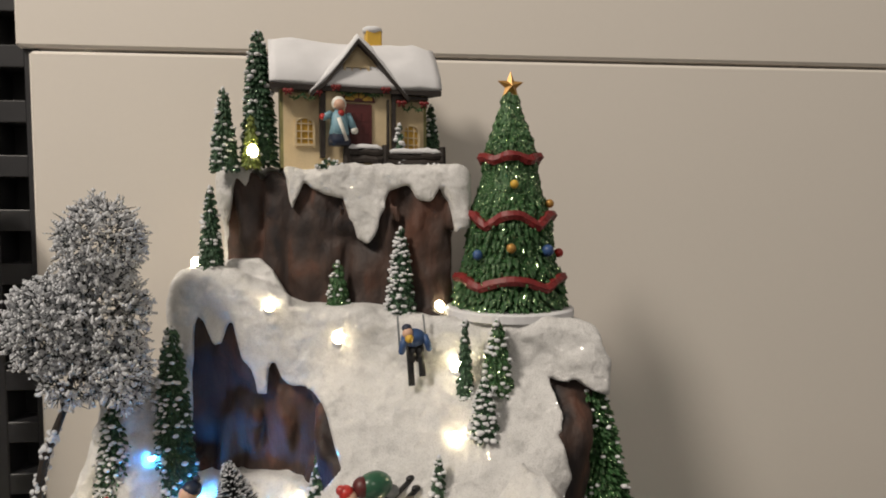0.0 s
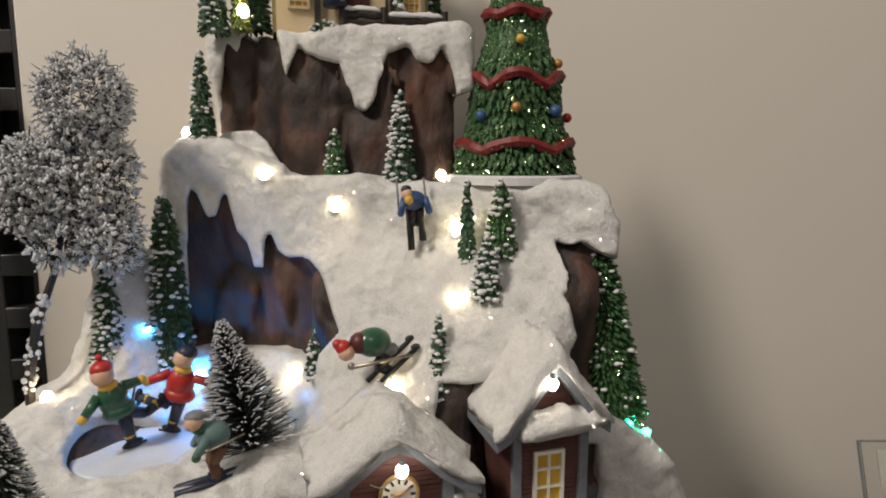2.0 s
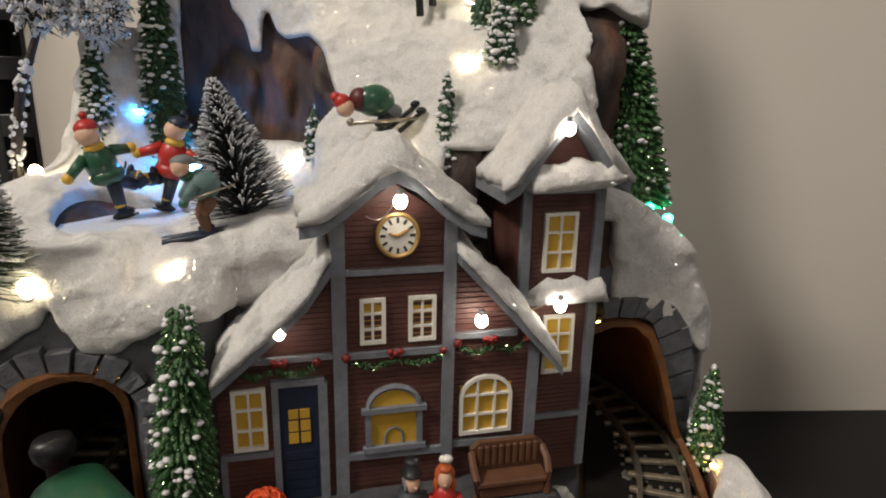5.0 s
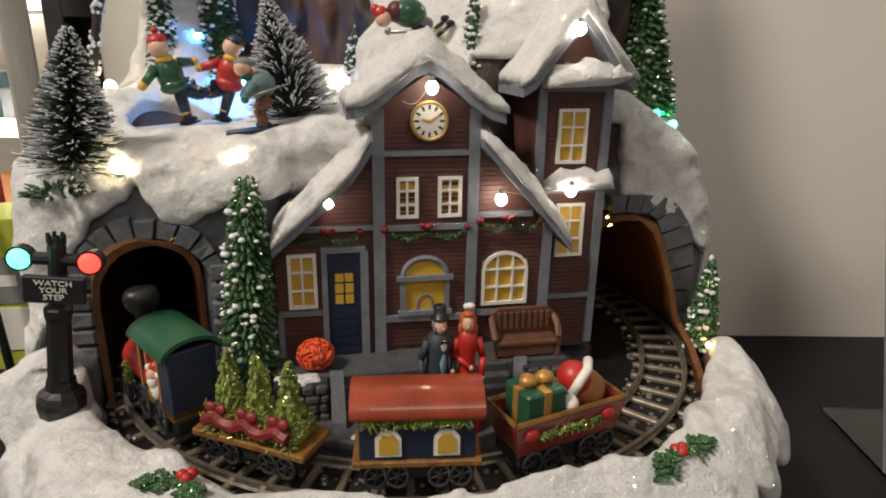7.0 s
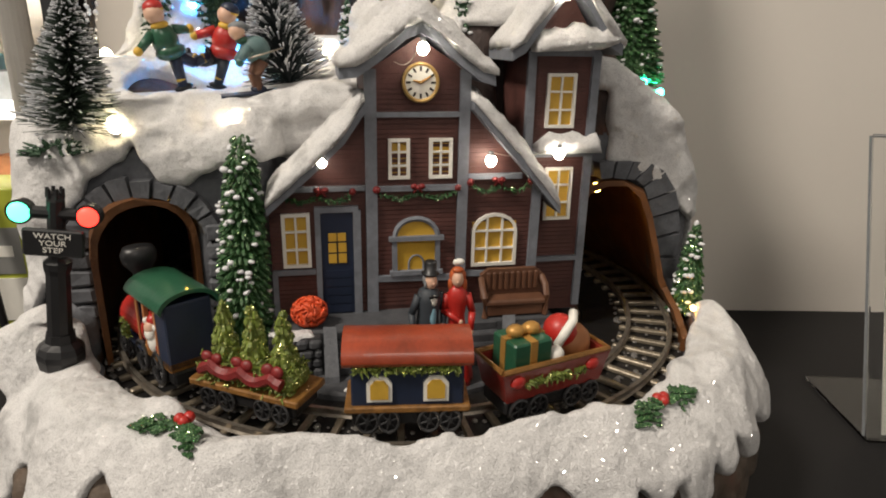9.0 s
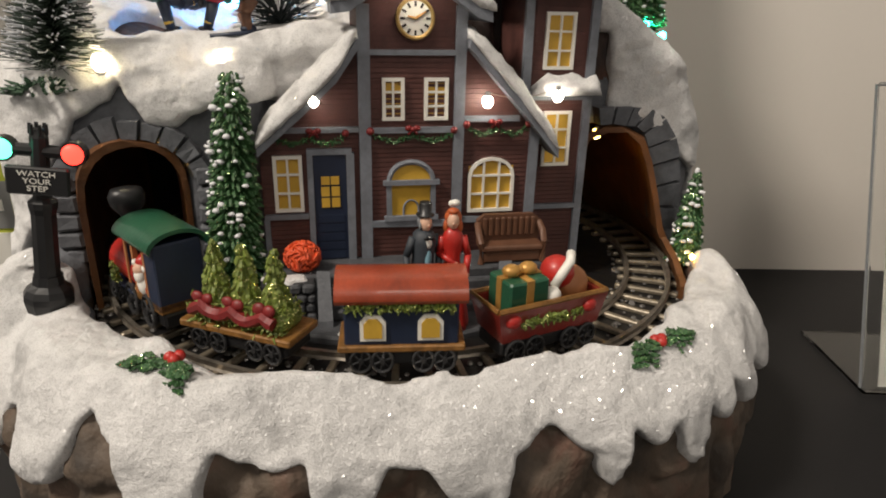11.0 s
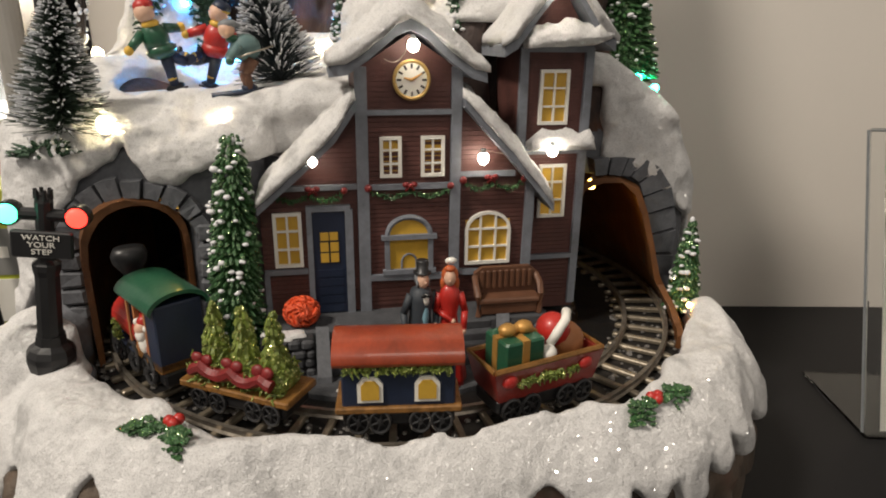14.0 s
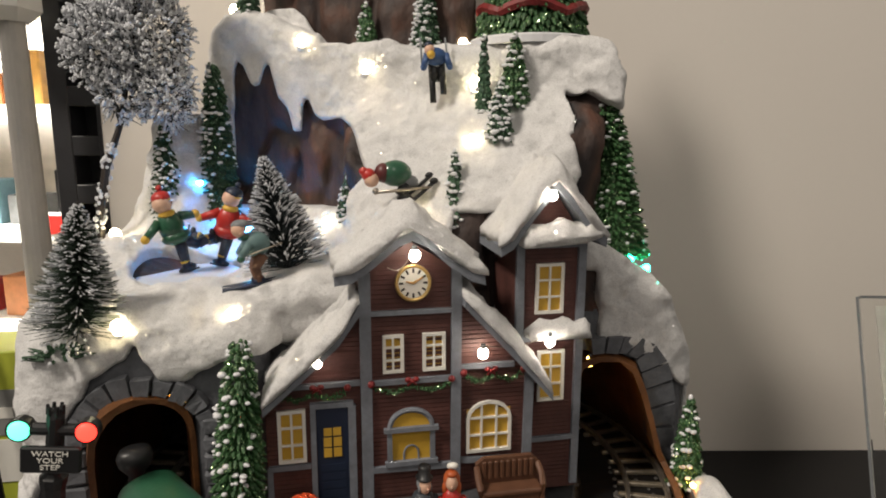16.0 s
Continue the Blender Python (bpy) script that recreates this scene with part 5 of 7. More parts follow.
g.ball((-0.0030, 0.0036, 0.0240), 0.0030, 8, 6, (0.9, 0.5, 2.6)).ball((0.0030, 0.0036, 0.0240), 0.0030, 8, 6, (0.9, 0.5, 2.6))
limb(g, (-0.0066, 0, 0.0495), (-0.0102, 0.0005, 0.0400), 0.0026, 0.0022)
limb(g, (-0.0102, 0.0005, 0.0400), (-0.0106, -0.0032, 0.0300), 0.0022, 0.0018)
limb(g, (0.0066, 0, 0.0495), (0.0098, -0.0010, 0.0400), 0.0026, 0.0022)
limb(g, (0.0098, -0.0010, 0.0400), (0.0072, -0.0056, 0.0345), 0.0022, 0.0018)
g.paint(SKY_BLUE).ball((0.0004, -0.0050, 0.0390), 0.0030, 10, 6, (0.8, 0.75, 3.0))
g.paint(WHITE).ball((0.0002, -0.0062, 0.0482), 0.0021, 8, 5, (1, 0.7, 1.5))
g.paint(BLACK).ball((-0.0016, -0.0074, 0.0508), 0.0012, 8, 5, (1.5, 0.6, 0.9)).ball((0.0016, -0.0074, 0.0508), 0.0012, 8, 5, (1.5, 0.6, 0.9))
g.paint(SKIN).ball((0.0004, -0.0010, 0.0570), 0.0039, 12, 8, (0.9, 0.95, 1.2)).ball((0.0004, -0.0048, 0.0566), 0.0008, 6, 4).ball((-0.0107, -0.0040, 0.0285), 0.0017, 8, 5).ball((0.0066, -0.0062, 0.0340), 0.0016, 8, 5)
g.paint(GREY).ball((0.0004, 0.0010, 0.0572), 0.0041, 12, 8, (1.02, 0.85, 1.0)).ball((-0.0032, -0.0014, 0.0556), 0.0012, 6, 4, (0.6, 1, 1.8)).ball((0.0040, -0.0014, 0.0556), 0.0012, 6, 4, (0.6, 1, 1.8))
g.paint(BLACK).lathe([(0.0050, 0.0604), (0.0052, 0.0610), (0.0034, 0.0613), (0.0036, 0.0665), (0.0032, 0.0671)], 14, (0.0004, 0.0002, 0))
g.paint(TAN).box((-0.0110, -0.0042, 0.0225), (0.0082, 0.0046, 0.0085), pose(0, 0, 0, 0, 8, 0), bevel=0.0010).tube([(-0.0110, -0.0042, 0.0255), (-0.0092, -0.0042, 0.0285), (-0.0074, -0.0042, 0.0260)], 0.0006, 5)
g.paint(SNOW_PLAIN).ball((0.0010, -0.0025, 0.0), 0.0072, 14, 5, (1.1, 0.75, 0.22))
figure("gentleman_figure", pose(0.0035, -0.1275, 0.0958, 0, 2, 14) @ Matrix.Diagonal((0.86, 0.95, 1, 1)), g, "painted gentleman figure with top hat and brown bag on the platform")

# lady in a long red gown, its skirt in folds
g = Mesh().paint(RED)
n = 28
rows = ((0.0094, 0.0), (0.0096, 0.0030), (0.0080, 0.0140), (0.0062, 0.0260), (0.0048, 0.0345), (0.0043, 0.0385), (0.0056, 0.0450), (0.0060, 0.0490), (0.0046, 0.0520), (0.0026, 0.0545))
vs = []
for r, z in rows:
    fold = 0.13 * max(0.0, 1 - z / 0.034)
    vs += [(r * (1 + fold * math.sin(7 * a)) * math.cos(a), 0.85 * r * (1 + fold * math.sin(7 * a)) * math.sin(a), z) for a in (2 * math.pi * i / n for i in range(n))]
g.add(vs, [(k * n + i, k * n + (i + 1) % n, (k + 1) * n + (i + 1) % n, (k + 1) * n + i) for k in range(len(rows) - 1) for i in range(n)] + [tuple(range(n - 1, -1, -1)), tuple(range((len(rows) - 1) * n, len(rows) * n))])
limb(g, (-0.0054, 0, 0.0495), (-0.0070, -0.0010, 0.0410), 0.0023, 0.0019)
limb(g, (-0.0070, -0.0010, 0.0410), (0.0010, -0.0066, 0.0370), 0.0019, 0.0015)
limb(g, (0.0054, 0, 0.0495), (0.0084, -0.0005, 0.0400), 0.0023, 0.0020)
limb(g, (0.0084, -0.0005, 0.0400), (0.0078, -0.0044, 0.0320), 0.0020, 0.0016)
g.paint(SKIN).ball((0, -0.0014, 0.0580), 0.0037, 12, 8, (0.9, 0.95, 1.2)).ball((0, -0.0050, 0.0574), 0.0007, 6, 4).ball((0.0018, -0.0070, 0.0368), 0.0015, 8, 5).ball((0.0078, -0.0050, 0.0306), 0.0016, 8, 5)
g.paint(HAIR).ball((0, 0.0010, 0.0590), 0.0046, 12, 8, (1.02, 0.9, 1.05)).ball((0.0035, 0.0002, 0.0545), 0.0022, 8, 6, (0.8, 0.9, 1.8)).ball((-0.0035, 0.0002, 0.0545), 0.0022, 8, 6, (0.8, 0.9, 1.8)).ball((0, -0.0014, 0.0628), 0.0030, 10, 6, (1.1, 0.9, 0.6))
g.paint(WHITE).ball((0.0008, -0.0004, 0.0668), 0.0022, 8, 5, (1.3, 1, 0.7)).ball((-0.0012, 0.0004, 0.0662), 0.0016, 8, 5)
g.paint(MAROON).ball((0, -0.001, 0.0), 0.0100, 14, 5, (1.0, 0.85, 0.12))
figure("lady_figure", pose(0.0195, -0.1285, 0.0958, 0, 0, -10) @ Matrix.Diagonal((0.92, 0.95, 1, 1)), g, "painted lady figure in a long red gown on the platform")


def skater(coat, cap, trim, legs, kick):
    g = Mesh().paint(BLACK)
    g.ball((0, 0, 0.0022), 0.0026, 8, 5, (2.0, 0.8, 0.8)).ball((kick * 0.0200, 0.004, 0.0130), 0.0026, 8, 5, (0.9, 0.8, 1.9))
    g.box((0, 0, 0.0004), (0.0120, 0.0008, 0.0010)).box((kick * 0.0228, 0.004, 0.0130), (0.0008, 0.0008, 0.011))
    g.paint(legs).rod((0, 0, 0.003), (0.0015, 0, 0.0200), 0.0023, 0.0036, 8).rod((0.0015, 0, 0.0195), (kick * 0.0105, 0.003, 0.0120), 0.0034, 0.0026, 8).rod((kick * 0.0105, 0.003, 0.0120), (kick * 0.0195, 0.004, 0.0135), 0.0026, 0.0022, 8)
    g.paint(YELLOW).ball((0.0002, 0, 0.0065), 0.0028, 8, 5, (1, 1, 0.6)).ball((kick * 0.0160, 0.004, 0.0130), 0.0028, 8, 5, (0.6, 1, 1))
    g.paint(coat).ball((0, 0, 0.0270), 0.0070, 12, 8, (1, 0.85, 1.25)).ball((0.0005, 0, 0.0210), 0.0072, 12, 6, (1.1, 0.95, 0.6))
    limb(g, (-0.0055, 0, 0.0310), (-0.0140, -0.003, 0.0260), 0.0028, 0.0022)
    limb(g, (0.0055, 0, 0.0310), (0.0130, 0.002, 0.0290), 0.0028, 0.0022)
    g.paint(trim).ball((-0.0150, -0.0034, 0.0255), 0.0025, 8, 5).ball((0.0142, 0.002, 0.0290), 0.0025, 8, 5).ball((0, -0.0008, 0.0345), 0.0042, 10, 6, (1.1, 1.1, 0.55))
    g.paint(SKIN).ball((-0.0006, -0.001, 0.0400), 0.0050, 12, 8)
    g.paint(cap).ball((0.0002, 0, 0.0432), 0.0050, 12, 7, (1.02, 1.02, 0.75)).ball((0.0012, 0.001, 0.0482), 0.0018, 8, 5)
    g.paint(trim).ball((0.0, 0, 0.0416), 0.0053, 12, 5, (1, 1, 0.28))
    return g


rink = thing("skating_disc", pose(-0.1280, 0.0350, 0.2270), "pale ice disc set into the snow terrace", "ice rink")
part("disc", Mesh().lathe([(0.0345, -0.006), (0.0345, 0.0026), (0.0335, 0.0034), (0.0, 0.0036)], 44), ICE, rink, smooth=False)
# black ring standing in for the shade in the gap round the disc
part("gap_shade_ring", Mesh().lathe([(0.0362, -0.006), (0.0362, 0.0012), (0.0346, 0.0012)], 44), BLACK, rink)
figure("skater_figure", pose(-0.1300, 0.0400, 0.2306, 0, -16, 24) @ Matrix.Diagonal((1.25, 1.25, 1.25, 1)), skater(GREEN, RED, YELLOW, NAVY, 1), "painted skater figure in green coat and red cap on the ice")
figure("skater_figure", pose(-0.1120, 0.0560, 0.2306, 0, 14, -12) @ Matrix.Diagonal((1.25, 1.25, 1.25, 1)), skater(RED, NAVY, YELLOW, SLATE, -1), "painted skater figure in red coat and dark cap on the ice")

# standing skier on the terrace
g = Mesh().paint(NAVY)
for y in (-0.0035, 0.0035):
    g.add([(-0.022, y - 0.0017, 0.0012), (0.021, y - 0.0017, 0.0012), (0.021, y + 0.0017, 0.0012), (-0.022, y + 0.0017, 0.0012), (-0.0215, y - 0.0017, 0.0030), (0.0225, y - 0.0015, 0.0040), (0.0225, y + 0.0015, 0.0040), (-0.0215, y + 0.0017, 0.0030)],
          [(3, 2, 1, 0), (4, 5, 6, 7), (0, 1, 5, 4), (1, 2, 6, 5), (2, 3, 7, 6), (3, 0, 4, 7)])
    g.ball((0, y, 0.0045), 0.0028, 8, 5, (1.5, 0.7, 0.8))
g.paint(BENCH)
for y in (-0.003, 0.003):
    g.rod((0, y, 0.004), (-0.0015, y * 0.8, 0.0130), 0.0026, 0.0032, 8).rod((-0.0015, y * 0.8, 0.0125), (0.0035, y * 0.6, 0.0200), 0.0032, 0.0045, 8)
g.paint(TEAL).ball((0.0010, 0, 0.0265), 0.0076, 12, 8, (1.15, 0.95, 1.0))
limb(g, (-0.0030, -0.006, 0.0280), (-0.0090, -0.0075, 0.0210), 0.0026, 0.0022)
limb(g, (-0.0030, 0.006, 0.0280), (-0.0080, 0.0075, 0.0215), 0.0026, 0.0022)
g.paint(GREEN).ball((-0.0050, 0, 0.0315), 0.0042, 10, 6, (1, 1.1, 0.6)).ball((-0.0095, -0.0078, 0.0200), 0.0024, 8, 5)
g.paint(SKIN).ball((-0.0078, -0.0008, 0.0365), 0.0046, 12, 8)
g.paint(GREY).ball((-0.0068, 0, 0.0392), 0.0048, 12, 7, (1.1, 1, 0.65)).ball((-0.0030, 0, 0.0385), 0.0022, 8, 5, (1.6, 1, 0.7))
g.paint(STEEL).rod((-0.0080, -0.0080, 0.0210), (0.0150, -0.0085, 0.0265), 0.0005)
figure("skier_figure", pose(-0.0780, -0.0230, 0.2280, 0, -4, 14), g, "painted skier figure in a teal coat on dark skis")

# crouching skier in mid-slope
g = Mesh().paint(GREEN).ball((0.0010, 0, 0.0220), 0.0088, 14, 8, (1.25, 0.95, 0.95))
g.paint(MAROON).ball((-0.0070, 0, 0.0225), 0.0060, 12, 7, (0.9, 1.0, 1.05))
g.paint(SKIN).ball((-0.0150, -0.001, 0.0185), 0.0048, 12, 8)
g.paint(RED).ball((-0.0165, -0.0002, 0.0215), 0.0048, 12, 7, (0.95, 1, 0.9)).ball((-0.0195, 0, 0.0235), 0.0030, 10, 6)
g.paint(GREY).ball((0.0085, 0, 0.0165), 0.0062, 12, 7, (1.3, 0.9, 0.75))
g.paint(BLACK).rod((0.0080, -0.002, 0.0150), (0.0030, -0.002, 0.0080), 0.0040, 0.0036, 8).rod((0.0030, -0.002, 0.0085), (0.0110, -0.002, 0.0040), 0.0034, 0.0030, 8)
for y, dz in ((-0.0045, 0.0), (0.0035, 0.0030)):
    g.box((0, 0, 0), (0.034, 0.0034, 0.0016), pose(0.0120, y, 0.0055 + dz, 0, -38, 0))
    g.ball((0.0255, y, 0.0170 + dz), 0.0026, 8, 5, (1.2, 0.8, 0.8))
g.paint(STEEL).rod((-0.0130, -0.006, 0.0110), (0.0230, -0.006, 0.0130), 0.0012, 0.0009, 6).ball((-0.0135, -0.005, 0.0115), 0.0022, 8, 5)
figure("skier_figure", pose(0.0060, -0.0130, 0.2780, 0, 0, 12), g, "painted crouching skier figure in green with a red cap")

# skier high on the slope
g = Mesh().paint(BLACK)
for x in (-0.0030, 0.0042):
    g.box((0, 0, 0), (0.0040, 0.0020, 0.030), pose(x, -0.001, 0.0120 + x * 0.8, -20, 0, 0))
g.rod((-0.002, 0.001, 0.010), (-0.0015, -0.001, 0.020), 0.0030, 0.0034, 8).rod((0.004, 0.001, 0.010), (0.003, -0.001, 0.020), 0.0030, 0.0034, 8)
g.paint(BLUE).ball((-0.0010, -0.002, 0.0265), 0.0068, 12, 8, (1.25, 0.9, 0.9))
limb(g, (-0.0065, -0.003, 0.0280), (-0.0098, -0.006, 0.0185), 0.0026, 0.0022)
limb(g, (0.0060, -0.003, 0.0280), (0.0085, -0.006, 0.0195), 0.0026, 0.0022)
g.paint(YELLOW).ball((-0.0050, -0.0075, 0.0270), 0.0030, 8, 5)
g.paint(SKIN).ball((-0.0055, -0.005, 0.0305), 0.0036, 10, 7)
g.paint(NAVY).ball((-0.0058, -0.0035, 0.0332), 0.0036, 10, 6, (1, 1, 0.8))
g.paint(GREY).rod((-0.0098, 0.0, 0.0185), (-0.0100, 0.006, 0.0400), 0.0007).rod((0.0085, 0.0, 0.0195), (0.0075, 0.006, 0.0400), 0.0007)
figure("skier_figure", pose(0.0420, 0.0340, 0.3500), g, "painted skier figure in a blue coat on black skis")

# figure before the cottage
g = Mesh().paint(NAVY).lathe([(0.0080, 0.0), (0.0086, 0.004), (0.0066, 0.012), (0.0060, 0.0160)], 14)
g.paint(SKY_BLUE).lathe([(0.0078, 0.0060), (0.0068, 0.0150), (0.0062, 0.0220), (0.0030, 0.0262)], 14)
limb(g, (-0.0060, 0, 0.0235), (-0.0115, -0.003, 0.0200), 0.0028, 0.0024)
limb(g, (0.0060, 0, 0.0235), (0.0110, -0.002, 0.0120), 0.0028, 0.0026)
g.paint(WHITE).rod((0.0045, -0.0066, 0.0030), (-0.0010, -0.0058, 0.0200), 0.0018, 0.0018, 6).ball((0, 0, 0.0310), 0.0056, 12, 7, (1, 1, 1)).ball((0.0110, -0.002, 0.0115), 0.0030, 8, 5)
g.paint(RED).ball((0.001, -0.005, 0.0235), 0.0026, 8, 5).ball((-0.0122, -0.003, 0.0205), 0.0026, 8, 5)
g.paint(SKIN).ball((0, -0.0026, 0.0300), 0.0044, 12, 7)
figure("carol_figure", pose(0.0035, 0.1120, 0.5080), g, "painted figure in a pale blue coat before the cottage door")

# pumpkin and bench on the porch
pumpkin = thing("wool_ball", pose(-0.0545, -0.0945, 0.1178), "round orange-red knobbly ball on the porch", "decoration")
rnd = random.Random(2)
g = Mesh().ball((0, 0, 0.0078), 0.0088, 18, 12, (1.0, 0.85, 0.85))
for i in range(130):
    d = Vector((rnd.gauss(0, 1), rnd.gauss(0, 1), rnd.gauss(0, 1))).normalized()
    p = Vector((d.x * 0.0088, d.y * 0.0075, d.z * 0.0075 + 0.0078))
    e = d.cross(Vector((rnd.gauss(0, 1), rnd.gauss(0, 1), rnd.gauss(0, 1)))).normalized() * 0.0026
    g.tube([p - e, p + d * 0.0007, p + e], 0.0008, 5)
part("wool", g, ORANGE, pumpkin, smooth=True)
bench = thing("bench", pose(0.0600, -0.0950, 0.1180), "brown moulded bench with a slatted back on the porch", "bench")
part("backrest", Mesh().slab([(-0.0175, 0.008), (0.0175, 0.008), (0.0185, 0.022), (0.0140, 0.0255), (-0.0140, 0.0255), (-0.0185, 0.022)], 0.0030, 0.0060), BENCH, bench, jitter=0.0005)
for i in range(9):
    part("slat", Mesh().box((-0.0140 + 0.0035 * i, 0.0024, 0.0185), (0.0022, 0.0014, 0.0105), bevel=0.0004), BENCH, bench)
part("seat", Mesh().box((0, -0.0015, 0.0085), (0.036, 0.011, 0.0035), bevel=0.001), BENCH, bench, jitter=0.0004)
part("apron", Mesh().box((0, -0.0050, 0.0040), (0.033, 0.0020, 0.0070), bevel=0.0006), BENCH, bench)
for s in (-1, 1):
    part("armrest", Mesh().tube([(s * 0.0180, 0.004, 0.0200), (s * 0.0186, -0.002, 0.0165), (s * 0.0182, -0.0060, 0.0120), (s * 0.0178, -0.0055, 0.0)], 0.0019, 7), BENCH, bench)


def holly(u, v, ways, label):
    """A sprig lying on the snow: two toothed glitter leaves and berries where they meet."""
    w = settle(u, v, 0.106)[2]
    ob = thing("holly_sprig", pose(u, v, w), label, "decoration")
    for k, way in enumerate(ways):
        g = Mesh()
        rnd = random.Random(k)
        d, n = Vector((math.cos(math.radians(way)), math.sin(math.radians(way)), 0)), Vector((-math.sin(math.radians(way)), math.cos(math.radians(way)), 0))
        for _ in range(330):
            s = rnd.random()
            wd = 0.0050 * math.sin(math.pi * min(1, s * 0.9 + 0.08)) * (1 + 0.35 * math.sin(18 * s))
            p = d * (0.002 + 0.019 * s) + n * rnd.uniform(-wd, wd)
            p.z = settle(u + p.x, v + p.y, w)[2] - w + 0.0008 + 0.0010 * math.sin(3 * s)
            e = Vector((rnd.gauss(0, 1), rnd.gauss(0, 1), 0.6)).normalized()
            g.rod(p, p + e * 0.0015, 0.0010, 0.0003, 4)
        part("leaf", g, PINE, ob)
    for x, y in ((-0.0015, 0.0005), (0.0022, 0.0012), (0.0005, -0.0020)):
        part("berry", Mesh().ball((x, y, 0.0026), 0.0026, 10, 6), RED, ob, smooth=True)


holly(-0.1075, -0.1690, (182, 285), "green glitter holly sprig with red berries on the snow rim")
holly(0.1060, -0.1830, (215, 12), "green glitter holly sprig with dark red berries on the snow rim")

# ---- railway ----
RAIL = 0.0985
def on_track(deg, r=0.1650, w=RAIL + 0.0022):
    """The pose on the track at an angle from the front; x runs along the track towards the right."""
    a = math.radians(deg)
    return pose(TC[0] + r * math.sin(a), TC[1] - r * math.cos(a), w, 0, 0, deg)


track = thing("railway_track", pose(TC[0], TC[1], 0.088), "round toy railway track with worn bronze rails and sleepers", "track")
for r in (0.1545, 0.1795):
    g = Mesh()
    n = 200
    prof = ((-0.0016, 0.0), (0.0016, 0.0), (0.0007, 0.0012), (0.0011, 0.0040), (-0.0011, 0.0040), (-0.0007, 0.0012))
    arc = [math.radians(-128 + 256 * i / n) for i in range(n + 1)]
    k = len(prof)
    g.add([((r + x) * math.sin(a), -(r + x) * math.cos(a), 0.0065 + z) for a in arc for x, z in prof], [(i * k + (j + 1) % k, i * k + j, (i + 1) * k + j, (i + 1) * k + (j + 1) % k) for i in range(n) for j in range(k)])
    part("rail", g, STEEL, track)
sleeper = Mesh().box((0, 0, 0.0052), (0.0036, 0.0370, 0.0030), bevel=0.0007).mesh("sleeper", SLEEPER)
for i in range(48):
    ob = new("sleeper", sleeper)
    ob.parent = track
    d = -125 + 250 * i / 47
    ob.matrix_local = pose(0.1675 * math.sin(math.radians(d)), -0.1675 * math.cos(math.radians(d)), 0, 0, 0, d)
bed = Mesh()
n = 120
bed.add([((r) * math.sin(math.radians(-130 + 260 * i / n)), -(r) * math.cos(math.radians(-130 + 260 * i / n)), z) for i in range(n + 1) for r, z in ((0.1250, 0.0006), (0.1890, 0.0006), (0.1890, 0.0036), (0.1250, 0.0036))],
        [(4 * i + j, 4 * i + 4 + j, 4 * i + 4 + (j + 1) % 4, 4 * i + (j + 1) % 4) for i in range(n) for j in range(4)])
part("bed", bed, DARK, track, "black track bed", jitter=0.0005)
rnd = random.Random(12)
g = Mesh()
for i in range(520):
    a = math.radians(rnd.uniform(-80, 80))
    r = rnd.choice((rnd.uniform(0.1565, 0.1775), rnd.uniform(0.1565, 0.1775), rnd.uniform(0.1820, 0.1895), rnd.uniform(0.1465, 0.152)))
    g.ball((r * math.sin(a), -r * math.cos(a), 0.0042), rnd.uniform(0.0006, 0.0017), 6, 4, (1.2, 1.2, 0.7))
tagged(part("grit", g, GRIT, track), "", kind="stuff")


def wheel(parent, x, y, z, r):
    """A spoked wheel facing the front: tyre, spokes and hub."""
    ty = part("wheel", Mesh().tube([(x + r * math.cos(2 * math.pi * k / 18), y, z + r * math.sin(2 * math.pi * k / 18)) for k in range(19)], r * 0.16, 6), GUNSTEEL, parent)
    g = Mesh()
    for k in range(6):
        a = 2 * math.pi * k / 6 + 0.3
        g.rod((x, y, z), (x + r * math.cos(a), y, z + r * math.sin(a)), r * 0.09, r * 0.09, 5)
    part("spokes", g, GUNSTEEL, ty)
    part("hub", Mesh().rod((x, y - r * 0.22, z), (x, y + 0.002, z), r * 0.26, r * 0.3, 10), GUNSTEEL, ty)
    part("disc", Mesh().rod((x, y + 0.0008, z), (x, y + 0.0020, z), r * 0.98, r * 0.98, 18), BLACK, ty)


GUNSTEEL = mat("dull_wheel_metal", (0.055, 0.055, 0.057), 0.30, 0.55, vary=0.4)


def tufts(g, x0, x1, y0, y1, z0, z1, n, seed, size=0.0022):
    rnd = random.Random(seed)
    for _ in range(n):
        p = Vector((rnd.uniform(x0, x1), rnd.uniform(y0, y1), rnd.uniform(z0, z1)))
        d = Vector((rnd.gauss(0, 1), rnd.gauss(0, 1) - 0.3, rnd.gauss(0, 1))).normalized()
        g.rod(p, p + d * size, 0.0008, 0.0002, 4)
    return g


CAR = Matrix.Diagonal((0.98, 1.16, 1.16, 1))


def car_base(name, deg, length, label):
    ob = thing(name, on_track(deg) @ CAR, label, "toy train", "cars of the toy train")
    part("chassis", Mesh().box((0, 0, 0.0068), (length, 0.0175, 0.0064), bevel=0.001), BLACK, ob)
    return ob


